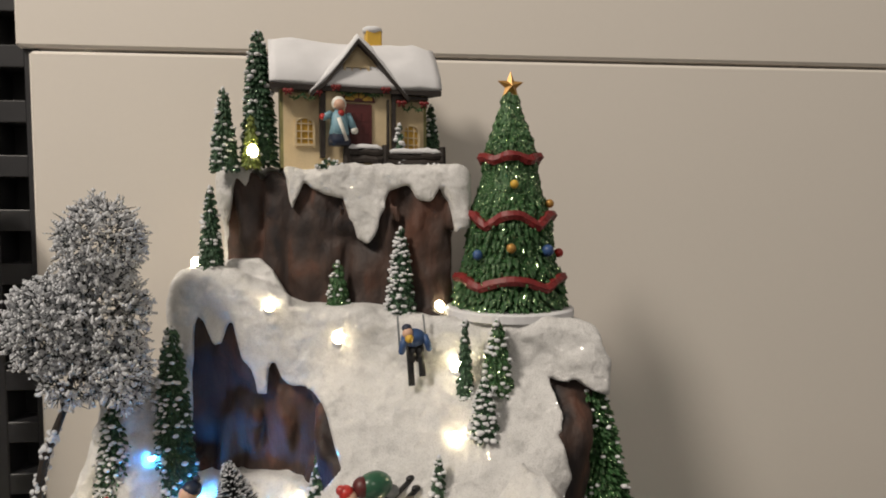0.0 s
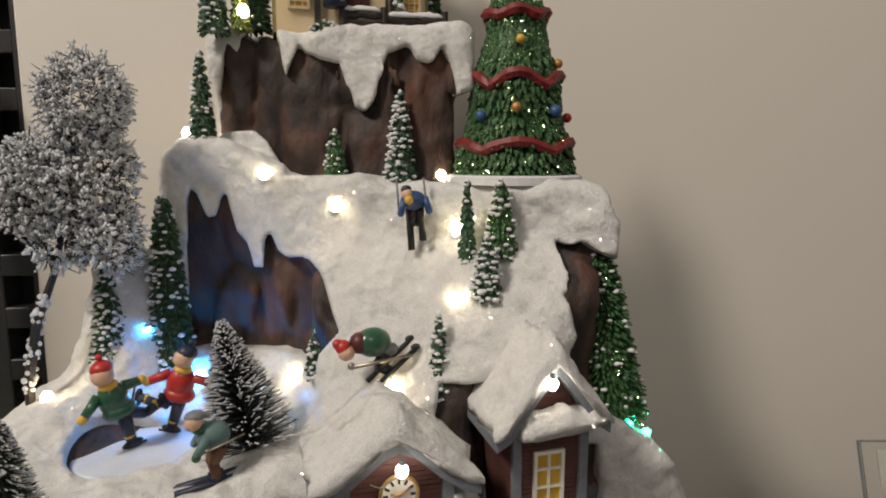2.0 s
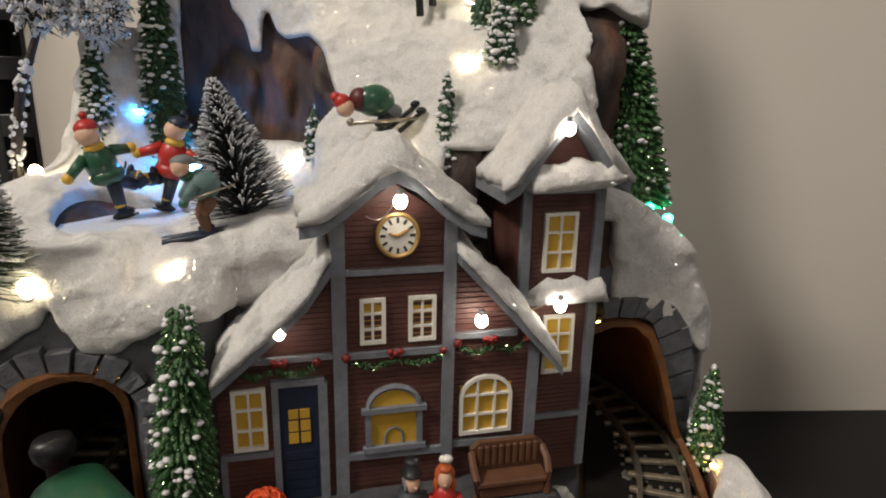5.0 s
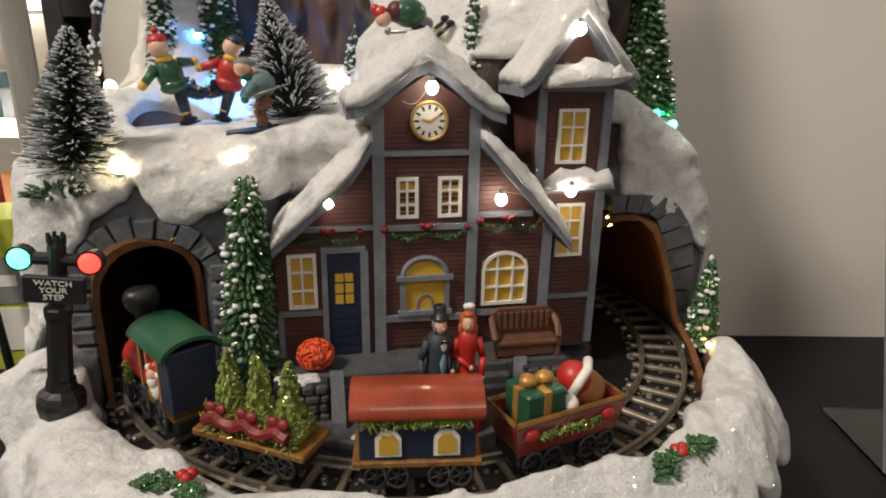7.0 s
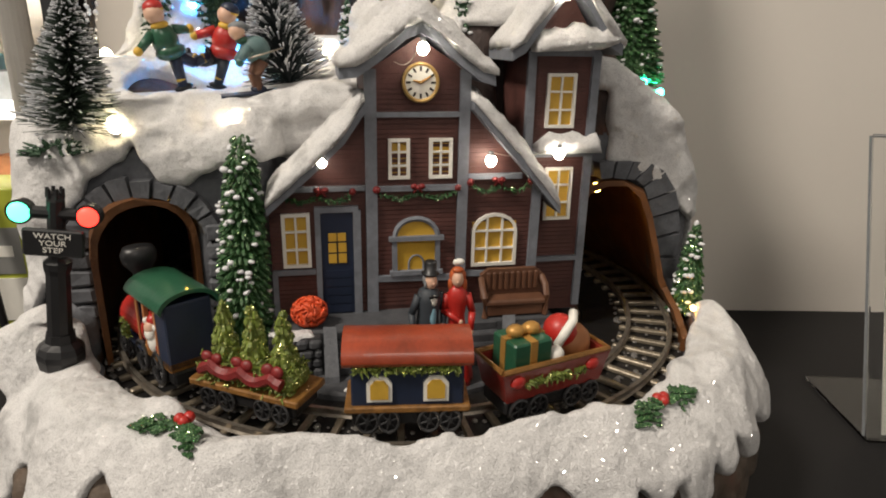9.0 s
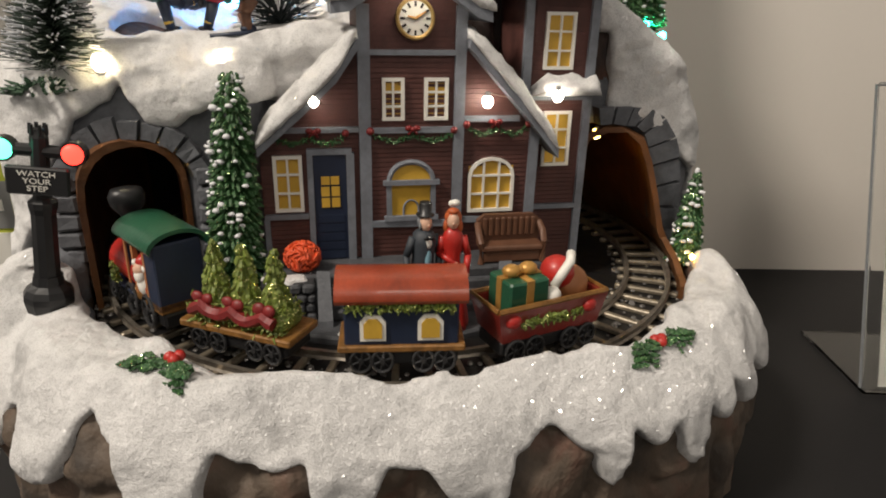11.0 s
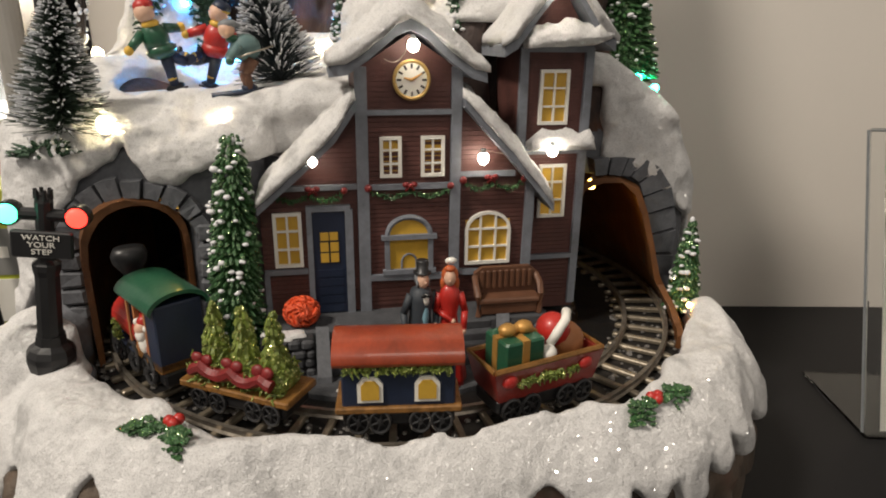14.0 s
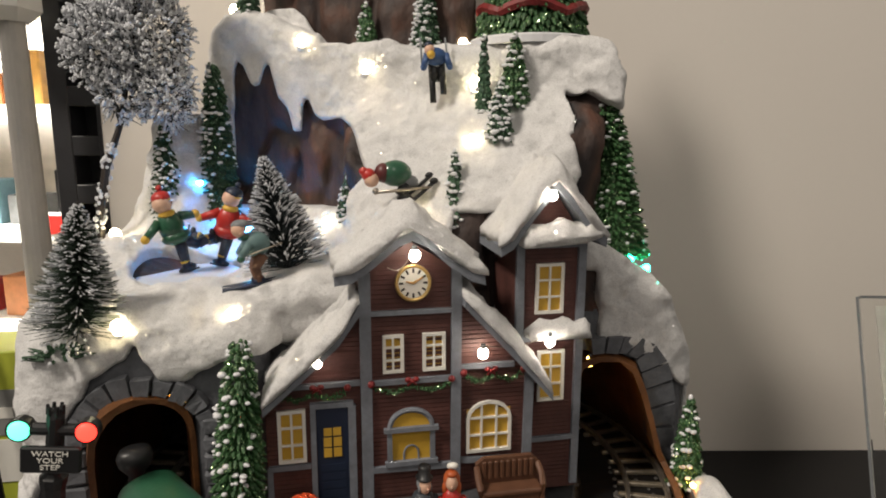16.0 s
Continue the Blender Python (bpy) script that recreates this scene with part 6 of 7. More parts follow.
# locomotive, heading left
loco = car_base("locomotive", -56, 0.066, "toy steam locomotive in red, blue and green with a black chimney")
part("boiler", Mesh().rod((-0.0300, 0, 0.0200), (0.0020, 0, 0.0200), 0.0098, 0.0098, 20), RED, loco, smooth=False)
part("smokebox", Mesh().rod((-0.0340, 0, 0.0200), (-0.0295, 0, 0.0200), 0.0078, 0.0102, 20), MAROON, loco)
part("nose_ring", Mesh().tube([(-0.0345, 0.0050 * math.cos(2 * math.pi * k / 16), 0.0200 + 0.0050 * math.sin(2 * math.pi * k / 16)) for k in range(17)], 0.0009, 6), GOLD, loco)
part("chimney", Mesh().lathe([(0.0040, 0.0), (0.0036, 0.0120), (0.0074, 0.0170), (0.0080, 0.0210), (0.0066, 0.0240), (0.0030, 0.0248)], 18, (-0.0230, 0, 0.0280)), BLACK, loco, smooth=True)
part("steam_dome", Mesh().lathe([(0.0036, 0.0), (0.0036, 0.0040), (0.0020, 0.0066)], 14, (-0.0080, 0, 0.0285)), BLACK, loco, smooth=True)
part("cow_catcher", Mesh().add([(-0.0310, -0.008, 0.0100), (-0.0310, 0.008, 0.0100), (-0.0420, -0.005, 0.0030), (-0.0420, 0.005, 0.0030), (-0.0310, -0.008, 0.0030), (-0.0310, 0.008, 0.0030)], [(0, 2, 3, 1), (0, 4, 2), (1, 3, 5), (2, 4, 5, 3), (0, 1, 5, 4)]), BLACK, loco)
for k in range(6):
    part("bar", Mesh().rod((-0.0315, -0.0070 + 0.0028 * k, 0.0105), (-0.0422, -0.0045 + 0.0018 * k, 0.0032), 0.0005), STEEL, loco)
part("cab_rear", Mesh().box((0.0270, 0, 0.0255), (0.0120, 0.0200, 0.0290), bevel=0.0006), NAVY, loco)
part("cab_floor", Mesh().box((0.0145, 0, 0.0125), (0.0370, 0.0200, 0.0046), bevel=0.0006), DECK, loco)
part("cab_wall", Mesh().box((0.0130, 0.0090, 0.0260), (0.0300, 0.0020, 0.0260)).box((-0.0020, 0, 0.0240), (0.0024, 0.0190, 0.0220)), NAVY, loco)
for x in (-0.0020, 0.0070, 0.0205):
    part("pillar", Mesh().box((x, -0.0092, 0.0265), (0.0022, 0.0020, 0.0260)), TAN, loco)
roof_pts = [(0.0128 * math.cos(math.pi * (k / 32)), 0.0070 * math.sin(math.pi * (k / 32))) for k in range(33)]
def vault(x0, x1, z, pts, thick=0.0016):
    g = Mesh()
    n = len(pts)
    low = [(y * 0.92, zz - thick) for y, zz in pts]
    ring = pts + low[::-1]
    k = len(ring)
    return g.add([(x, y, z + zz) for x in (x0, x1) for y, zz in ring], [(i, (i + 1) % k, k + (i + 1) % k, k + i) for i in range(k)] + [tuple(range(k - 1, -1, -1)), tuple(range(k, 2 * k))])
part("cab_roof", vault(-0.0070, 0.0350, 0.0385, roof_pts), GREEN, loco, "glossy green arched roof", smooth=False)
part("running_board", Mesh().box((-0.0160, 0, 0.0112), (0.0320, 0.0210, 0.0018), bevel=0.0005), NAVY, loco)
part("garland", tufts(Mesh(), -0.0260, -0.0180, -0.0115, -0.0085, 0.0120, 0.0190, 60, 4), PINE_LIGHT, loco)
for x, r in ((-0.0290, 0.0042), (-0.0190, 0.0042), (-0.0020, 0.0068), (0.0185, 0.0068)):
    wheel(loco, x, -0.0100, 0.0015 + r, r)
g = Mesh().paint(WHITE).ball((0, 0, 0.0040), 0.0052, 12, 8, (0.9, 0.7, 1.1)).paint(RED).ball((0.0010, 0.0016, 0.0030), 0.0058, 12, 8, (1, 0.7, 1.0)).paint(SKIN).ball((0, -0.0012, 0.0110), 0.0034, 10, 7).paint(RED).ball((0, 0.0004, 0.0140), 0.0036, 10, 6, (1, 1, 0.8)).paint(WHITE).ball((0, -0.002, 0.0082), 0.0036, 10, 6, (1, 0.7, 1)).ball((-0.0060, -0.001, 0.0125), 0.0020, 8, 5).ball((0.0060, -0.001, 0.0125), 0.0020, 8, 5)
ob = single("driver_figure", g, WHITE, PIECE @ on_track(-56) @ CAR @ pose(0.0135, -0.0080, 0.0150), "plain painted red and white driver figure in the cab", "figurine", smooth=True)

# wagon with little trees
wagon = car_base("tree_wagon", -32, 0.054, "flat toy wagon with three gold-green glitter trees and red bows")
part("deck", Mesh().box((0, 0, 0.0112), (0.0600, 0.0210, 0.0030), bevel=0.0006), DECK, wagon)
part("hedge", tufts(Mesh().box((0, 0, 0.0165), (0.0500, 0.0150, 0.0080), bevel=0.002), -0.0250, 0.0250, -0.0100, 0.0070, 0.0125, 0.0225, 620, 8, 0.0026), PINE_LIGHT, wagon)
for k, x in enumerate((-0.0165, 0.0, 0.0165)):
    core, _ = pine_meshes(0.0250, 0.0068, 40 + k, 0.0, 0.6)
    t = part("tree", core.shift((x, 0, 0.0195)), PINE_LIGHT, wagon, jitter=0.0005)
    part("bow", Mesh().ball((x - 0.0026, -0.0086, 0.0232), 0.0027, 10, 6, (1.2, 0.6, 0.9)).ball((x + 0.0026, -0.0086, 0.0228), 0.0027, 10, 6, (1.2, 0.6, 0.9)), RIBBON, t, smooth=True, jitter=0.0006)
part("ribbon", Mesh().tube([(-0.022 + 0.044 * i / 24, -0.0098, 0.0205 - 0.0028 * abs(math.sin(math.pi * (-0.022 + 0.044 * i / 24 + 0.0165) / 0.0165))) for i in range(25)], 0.0026, 7), RIBBON, wagon, jitter=0.0006)
for x in (-0.0190, -0.0090, 0.0110, 0.0205):
    wheel(wagon, x, -0.0100, 0.0058, 0.0043)

# passenger carriage
coach = car_base("passenger_carriage", -7, 0.050, "navy toy carriage with an orange-red roof and garland")
part("body", Mesh().box((0, 0, 0.0215), (0.0500, 0.0185, 0.0200), bevel=0.0008), NAVY, coach)
part("sill", Mesh().box((0, 0, 0.0112), (0.0560, 0.0215, 0.0028), bevel=0.0006), DECK, coach)
part("roof", vault(-0.0285, 0.0285, 0.0315, [(0.0125 * math.cos(math.pi * (k / 32)), 0.0080 * math.sin(math.pi * (k / 32))) for k in range(33)]), RUST, coach, "glossy orange-red arched roof")
for x in (-0.0125, 0.0125):
    w_ = part("window", Mesh().slab([(x - 0.0056, 0.0145), (x + 0.0056, 0.0145), (x + 0.0056, 0.0220), (x + 0.003, 0.0250), (x - 0.003, 0.0250), (x - 0.0056, 0.0220)], -0.0102, -0.0088), WHITE, coach)
    part("pane", Mesh().slab([(x - 0.0040, 0.0158), (x + 0.0040, 0.0158), (x + 0.0040, 0.0215), (x + 0.002, 0.0236), (x - 0.002, 0.0236), (x - 0.0040, 0.0215)], -0.0107, -0.0098), PANE, w_)
part("garland", tufts(Mesh(), -0.0235, 0.0235, -0.0110, -0.0092, 0.0268, 0.0298, 230, 9), PINE_LIGHT, coach)
for x in (-0.0180, -0.0085, 0.0095, 0.0190):
    wheel(coach, x, -0.0100, 0.0060, 0.0046)

# goods wagon with parcel and sack
CAR = Matrix.Diagonal((1.10, 1.16, 1.16, 1))
goods = car_base("goods_wagon", 16, 0.048, "red toy goods wagon loaded with a green parcel and a sack")
g = Mesh().add([(-0.024, -0.0095, 0.0100), (0.024, -0.0095, 0.0100), (0.024, 0.0095, 0.0100), (-0.024, 0.0095, 0.0100), (-0.0275, -0.0110, 0.0235), (0.0275, -0.0110, 0.0235), (0.0275, 0.0110, 0.0235), (-0.0275, 0.0110, 0.0235), (-0.025, -0.0090, 0.0235), (0.025, -0.0090, 0.0235), (0.025, 0.0090, 0.0235), (-0.025, 0.0090, 0.0235), (-0.022, -0.0080, 0.0130), (0.022, -0.0080, 0.0130), (0.022, 0.0080, 0.0130), (-0.022, 0.0080, 0.0130)],
               [(3, 2, 1, 0)] + [(a + i, a + (i + 1) % 4, a + 4 + (i + 1) % 4, a + 4 + i) for a in (0, 4, 8) for i in range(4)] + [(12, 13, 14, 15)])
part("body", g, CAR_RED, goods, jitter=0.0004)
part("rim", Mesh().tube([(-0.0270, -0.0104, 0.0240), (0.0270, -0.0104, 0.0240), (0.0270, 0.0104, 0.0240), (-0.0270, 0.0104, 0.0240), (-0.0270, -0.0104, 0.0240)], 0.0012, 6), DECK, goods)
par = part("parcel", Mesh().box((-0.0110, 0, 0.0255), (0.0190, 0.0160, 0.0150), bevel=0.0008), GREEN, goods, "green parcel with a gold bow")
part("band", Mesh().box((-0.0110, 0, 0.0256), (0.0034, 0.0166, 0.0156)).box((-0.0110, 0, 0.0256), (0.0196, 0.0034, 0.0156)), GOLD, par)
part("bow", Mesh().ball((-0.0150, 0, 0.0352), 0.0038, 10, 6, (1.1, 0.9, 0.7)).ball((-0.0070, 0, 0.0352), 0.0038, 10, 6, (1.1, 0.9, 0.7)).ball((-0.0110, 0, 0.0350), 0.0020, 8, 5), GOLD, par, smooth=True)
part("sack", Mesh().ball((0.0165, 0.001, 0.0240), 0.0085, 14, 8, (1.0, 0.95, 0.95)), TAN, goods, "tan sack", smooth=True, jitter=0.0012)
g = Mesh().paint(RED).ball((0.0100, 0.002, 0.0300), 0.0074, 14, 8, (1, 1, 0.95)).paint(WHITE).tube([(0.0040, -0.004, 0.0270), (0.0060, -0.0055, 0.0320), (0.0105, -0.0050, 0.0368), (0.0140, -0.001, 0.0385)], 0.0020, 8).ball((0.0020, -0.006, 0.0245), 0.0036, 10, 6)
part("cap", g, RED, goods, "red cap with white trim", smooth=True)
part("garland", tufts(Mesh(), -0.0170, 0.0140, -0.0116, -0.0102, 0.0160, 0.0190, 120, 11), PINE_LIGHT, goods)
for x in (0.0180, -0.0200):
    part("bow", Mesh().ball((x, -0.0108, 0.0190), 0.0034, 10, 6, (1.1, 0.5, 0.8)), RED, goods, smooth=True)
for x in (-0.0180, -0.0085, 0.0095, 0.0185):
    wheel(goods, x, -0.0100, 0.0058, 0.0044)

# ---- signal with sign board ----
signal = thing("railway_signal", pose(-0.1770, -0.1010, 0.1130, 0, 7, 0), "black toy railway signal with green and red lamps", "signal")
part("base", Mesh().lathe([(0.0090, -0.010), (0.0112, 0.0000), (0.0112, 0.0030), (0.0098, 0.0060), (0.0070, 0.0085), (0.0066, 0.0130)], 10), BLACK, signal, jitter=0.0005)
part("post", Mesh().lathe([(0.0058, 0.0100), (0.0054, 0.0440), (0.0062, 0.0470), (0.0064, 0.0500), (0.0040, 0.0520), (0.0040, 0.0800), (0.0030, 0.0840)], 10), BLACK, signal, jitter=0.0003)
for a in range(6):
    part("crown_point", Mesh().rod((0.0032 * math.cos(a * 1.047), 0.0032 * math.sin(a * 1.047), 0.0815), (0.0034 * math.cos(a * 1.047), 0.0034 * math.sin(a * 1.047), 0.0862), 0.0011, 0.0008, 6), BLACK, signal)
sign = part("sign_board", Mesh().box((0.0005, -0.0052, 0.0610), (0.0262, 0.0030, 0.0130), bevel=0.0008), BLACK, signal, "black board with white lettering")
part("arm", Mesh().rod((-0.0150, -0.0005, 0.0740), (0.0140, -0.0005, 0.0740), 0.0030, 0.0030, 10), BLACK, signal)
for s, m in ((-1, LAMP_GREEN), (1, LAMP_RED)):
    hood = part("lamp_housing", Mesh().rod((s * 0.0145, 0.0030, 0.0740), (s * 0.0145, -0.0030, 0.0740), 0.0056, 0.0058, 16), BLACK, signal)
    part("lens", Mesh().ball((s * 0.0145, -0.0030, 0.0740), 0.0048, 14, 8, (1, 0.55, 1)), m, hood, smooth=True)
for k, text in enumerate(("WATCH", "YOUR", "STEP")):
    cu = bpy.data.curves.new("lettering", "FONT")
    cu.body, cu.size, cu.extrude, cu.align_x = text, 0.0036, 0.0002, "CENTER"
    cu.materials.append(WHITE)
    ob = new("lettering", cu)
    ob.parent = sign
    ob.matrix_local = pose(0.0005, -0.0069, 0.0634 - 0.0034 * k, 90, 0, 0) @ Matrix.Diagonal((1.18, 1, 1, 1))

# ---- fairy lights ----
def led(u, v, w, material, label, size=1.0, tilt=(0, 0), group="fairy lights on the mountain"):
    if tilt[0] < 90 and w > 0.12:
        u, v, w = settle(u, v, w, (0, -0.57, 0.82))
    ob = thing("fairy_light", pose(u, v, w, tilt[0], tilt[1], 0), label, "light bulb", group)
    if tilt[0] > 90:
        part("socket", Mesh().lathe([(0.0010 * size, -0.0034 * size), (0.0012 * size, -0.0014 * size)], 10), GREY, ob)
        part("bulb", Mesh().ball((0, 0, 0.0004 * size), 0.0022 * size, 14, 8, (1, 1, 1.15)), material, ob, smooth=True)
        return ob
    part("socket", Mesh().lathe([(0.0022 * size, -0.0030 * size), (0.0020 * size, -0.0012 * size)], 10), SNOW_PLAIN, ob)
    part("bulb", Mesh().lathe([(0.0019 * size, -0.0010 * size), (0.0021 * size, 0.0008 * size), (0.0018 * size, 0.0018 * size), (0.0012 * size, 0.0027 * size), (0.0003 * size, 0.0030 * size)], 12), material, ob, smooth=True)
    return ob


LEDS = (
    (-0.1010, 0.1380, 0.4220, LED_WARM, "small warm white light in the snow"), (-0.0490, 0.0930, 0.3960, LED_WARM, "small warm white light in the snow"),
    (-0.0035, 0.0760, 0.3640, LED_WARM, "small warm white light in the snow"), (0.0690, 0.0260, 0.3580, LED_WARM, "small warm white light in the snow"),
    (0.0585, -0.0060, 0.3230, LED_WARM, "small warm white light in the snow"), (-0.0350, 0.0640, 0.2660, LED_WARM, "small warm white light in the snow"),
    (0.0180, -0.0200, 0.2790, LED_WARM, "small warm white light in the snow"), (0.0690, 0.0680, 0.3930, LED_WARM, "small warm white light in the snow"),
    (0.1320, 0.0180, 0.3950, LED_WARM, "small warm white light in the snow"), (-0.0590, 0.1210, 0.5020, LED_WARM, "small warm white light beside the cottage"),
    (-0.1865, 0.0800, 0.2520, LED_WARM, "small warm white light in the snow"), (-0.0910, -0.0540, 0.2320, LED_WARM, "small warm white light in the snow"),
    (-0.1500, -0.0600, 0.2300, LED_WARM, "small warm white light below the brush tree"),
)
for u, v, w, m, text in LEDS:
    led(u, v, w, m, text, 1.9, (35, 0))
for u, v, w in ((-0.0449, -0.0880, 0.2065), (0.0456, -0.0880, 0.2055), (0.0871, -0.0815, 0.2075), (0.0070, -0.0930, 0.2632), (0.0862, -0.0800, 0.2918)):
    led(u, v, w, LED_WHITE, "bright white light under the station eaves", 1.35, (180, 0), "fairy lights on the station")
for u, v, w in ((-0.1235, -0.0530, 0.1790), (0.1290, -0.0450, 0.1790)):
    led(u, v, w, LED_AMBER, "amber light hanging in the tunnel mouth", 1.3, (165, 10), "tunnel lights")
# added bulb, for the blue glow on the flocked tree and the snow
led(-0.1300, 0.0980, 0.2960, LED_BLUE, "added blue bulb beside a pine, lighting flocked tree and snow", 1.0, (40, -30))
led(-0.0975, 0.0860, 0.2680, LED_BLUE, "blue light in the snow below the cliff", 2.0, (40, 0))
led(0.1700, -0.0320, 0.2320, LED_GREEN, "green light on the snow bank", 1.3, (40, 20))
led(0.1600, -0.0330, 0.2440, LED_GREEN, "green light at the foot of the pine", 1.2, (40, 0))
led(0.1830, -0.0860, 0.1080, LED_DEEP, "amber light low in the tunnel mouth", 0.8, (30, -40), "tunnel lights")
led(-0.1790, -0.0520, 0.1020, LED_DEEP, "amber light low in the tunnel mouth", 0.8, (30, 40), "tunnel lights")
wire = thing("fairy_light_wire", pose(0.03, -0.085, 0.21), "thin clear wire between the station lights", "wire")
for a, b, sag in (((0.0456, -0.0883, 0.2095), (0.0871, -0.0818, 0.2115), 0.004), ((0.0070, -0.0933, 0.2672), (-0.0070, -0.0890, 0.2560), 0.006)):
    pts = [tuple(Vector(a).lerp(Vector(b), i / 14) - Vector((0, 0, sag * math.sin(math.pi * i / 14)))) for i in range(15)]
    fixed("strand", Mesh().tube(pts, 0.00025, 5), STEEL, wire)

# ---- tunnel mouths: stones round the arches ----
def arch_stones(centre, name_seed, u_sign):
    rnd = random.Random(name_seed)
    R0, spring, half, rise = centre
    blocks = []
    a0 = 12
    for k in range(9):
        blocks.append((a0 + (180 - 2 * a0) * k / 9, a0 + (180 - 2 * a0) * (k + 1) / 9))
    v = -0.0555 if u_sign < 0 else -0.0460
    for a, b in blocks:
        a, b = math.radians(a + 1.2), math.radians(b - 1.2)
        t = rnd.uniform(0.0095, 0.0125)
        pts = [(R0 + (half + 0.001) * math.cos(x), spring + (rise + 0.001) * math.sin(x)) for x in (a, (a + b) / 2, b)] + [(R0 + (half + t) * math.cos(x), spring + (rise + t) * math.sin(x)) for x in (b, (a + b) / 2, a)]
        d = rnd.uniform(-0.001, 0.0012)
        fixed("stone", Mesh().slab(pts, v - 0.0045 + d, v + 0.010), STONE, mountain, jitter=0.0012)
    for side in (-1, 1):
        z = 0.096
        while z < spring + 0.004:
            h = rnd.uniform(0.008, 0.0115)
            wd = rnd.uniform(0.010, 0.0145)
            x = R0 + side * (half + 0.0005 + wd / 2)
            fixed("stone", Mesh().box((x, v + 0.002, z + h / 2), (wd, 0.0130 + rnd.uniform(0, 0.002), h - 0.0012), bevel=0.0014), STONE, mountain, jitter=0.0012)
            z += h


arch_stones((-0.1405, 0.155, 0.0300, 0.0270), 3, -1)
# the right-hand arch leans in: its stones follow the lip of the lining
inner = ((0.128, 0.1850), (0.1440, 0.1850), (0.1575, 0.1830), (0.1650, 0.1660), (0.1715, 0.1410), (0.1765, 0.1180))
outer = ((0.126, 0.1950), (0.1480, 0.1965), (0.1680, 0.1930), (0.1850, 0.1720), (0.1915, 0.1440), (0.1900, 0.1120))
rnd = random.Random(4)
def between(pts, s):
    i = min(int(s), len(pts) - 2)
    return tuple(a + (b - a) * (s - i) for a, b in zip(pts[i], pts[i + 1]))
for k in range(9):
    a, b = 5 * (k + 0.06) / 9, 5 * (k + 0.94) / 9
    d = rnd.uniform(-0.0010, 0.0012)
    fixed("stone", Mesh().slab([between(inner, a), between(inner, b), between(outer, b), between(outer, a)], -0.0500 + d, -0.036), STONE, mountain, jitter=0.0012)
# amber lining, a lip of it shows at each mouth
g = Mesh()
arch = [(-0.0225, 0.089), (-0.0225, 0.150)] + [(0.002 - 0.0240 * math.cos(math.pi * k / 12), 0.155 + 0.0250 * math.sin(math.pi * k / 12)) for k in range(1, 12)] + [(0.0265, 0.150), (0.0265, 0.089)]
leaning = [(-0.0400, 0.089), (-0.0400, 0.160), (-0.0340, 0.175), (-0.0240, 0.1805)] + [(x, z) for z, x in LIP[::-1]]
for d0, d1, section in ((-112, -68, arch), (69, 112, leaning)):
    n = 16
    k = len(section)
    vs, fs = [], []
    for i in range(n + 1):
        a = math.radians(d0 + (d1 - d0) * i / n)
        wob = 0.0012 * math.sin(i * 2.1)
        for lift in (0.0, 0.0032):
            for x, z in section:
                r = 0.158 + x * (1 + 3 * wob) + (0.0030 if x > -0.010 else -0.0030) * (lift > 0)
                vs.append((TC[0] + r * math.sin(a), TC[1] - r * math.cos(a), z + (lift if z > 0.1 else 0)))
    for i in range(n):
        b, c = i * 2 * k, (i + 1) * 2 * k
        fs += [(b + j, b + j + 1, c + j + 1, c + j) for j in range(k - 1)]
        fs += [(c + k + j, c + k + j + 1, b + k + j + 1, b + k + j) for j in range(k - 1)]
    for e in (0, n * 2 * k):
        fs += [(e + j, e + k + j, e + k + j + 1, e + j + 1) for j in range(k - 1)]
    part("tunnel_lining", Mesh().add(vs, fs), LINING, mountain, "amber-brown tunnel lining", jitter=0.0008)

# a low fin of the lining runs on beside the track
vs, fs = [], []
for i in range(9):
    a = math.radians(69.5 - 14 * i / 8)
    for r, z in ((0.1860, 0.088), (0.1740 + 0.0016 * i, 0.1150 - 0.0019 * i), (0.1775 + 0.0016 * i, 0.1160 - 0.0019 * i), (0.1935, 0.088)):
        vs.append((TC[0] + r * math.sin(a), TC[1] - r * math.cos(a), z))
fs = [(4 * i + j, 4 * i + 4 + j, 4 * i + 4 + (j + 1) % 4, 4 * i + (j + 1) % 4) for i in range(8) for j in range(4)] + [(0, 1, 2, 3), (35, 34, 33, 32)]
part("lining_fin", Mesh().add(vs, fs), LINING, mountain, "amber-brown fin beside the track", jitter=0.0008)

# ---- sign holder on the table ----
ACRYLIC = bpy.data.materials.new("clear_acrylic")
ACRYLIC.use_nodes = True
b = ACRYLIC.node_tree.nodes["Principled BSDF"]
b.inputs["Base Color"].default_value = (0.96, 0.97, 0.96, 1)
b.inputs["Roughness"].default_value, b.inputs["Transmission Weight"].default_value, b.inputs["IOR"].default_value = 0.04, 1.0, 1.3
holder = new("sign_holder")
holder.matrix_world = pose(0.292, 0.367, 0.0, 0, 0, 2)
holder.empty_display_size = 0.01
tagged(holder, "clear acrylic table sign holder with a printed sheet", "sign holder")
lean = pose(0, 0, 0, -19, 0, 0)
part("foot", Mesh().box((0.075, 0.045, 0.0016), (0.150, 0.092, 0.0026), bevel=0.0005), ACRYLIC, holder)
part("front_sheet", Mesh().box((0.075, 0.0, 0.1110), (0.150, 0.0022, 0.2180), lean, bevel=0.0006), ACRYLIC, holder)
part("edge", Mesh().tube([tuple(lean @ Vector(p)) for p in ((0.0005, 0.0035, 0.004), (0.0005, 0.0035, 0.219), (0.150, 0.0035, 0.219))], 0.0011, 6), GREY, holder)
paper = part("paper", Mesh().box((0.079, 0.0042, 0.1090), (0.132, 0.0006, 0.2080), lean), WHITE, holder, "white printed sheet")
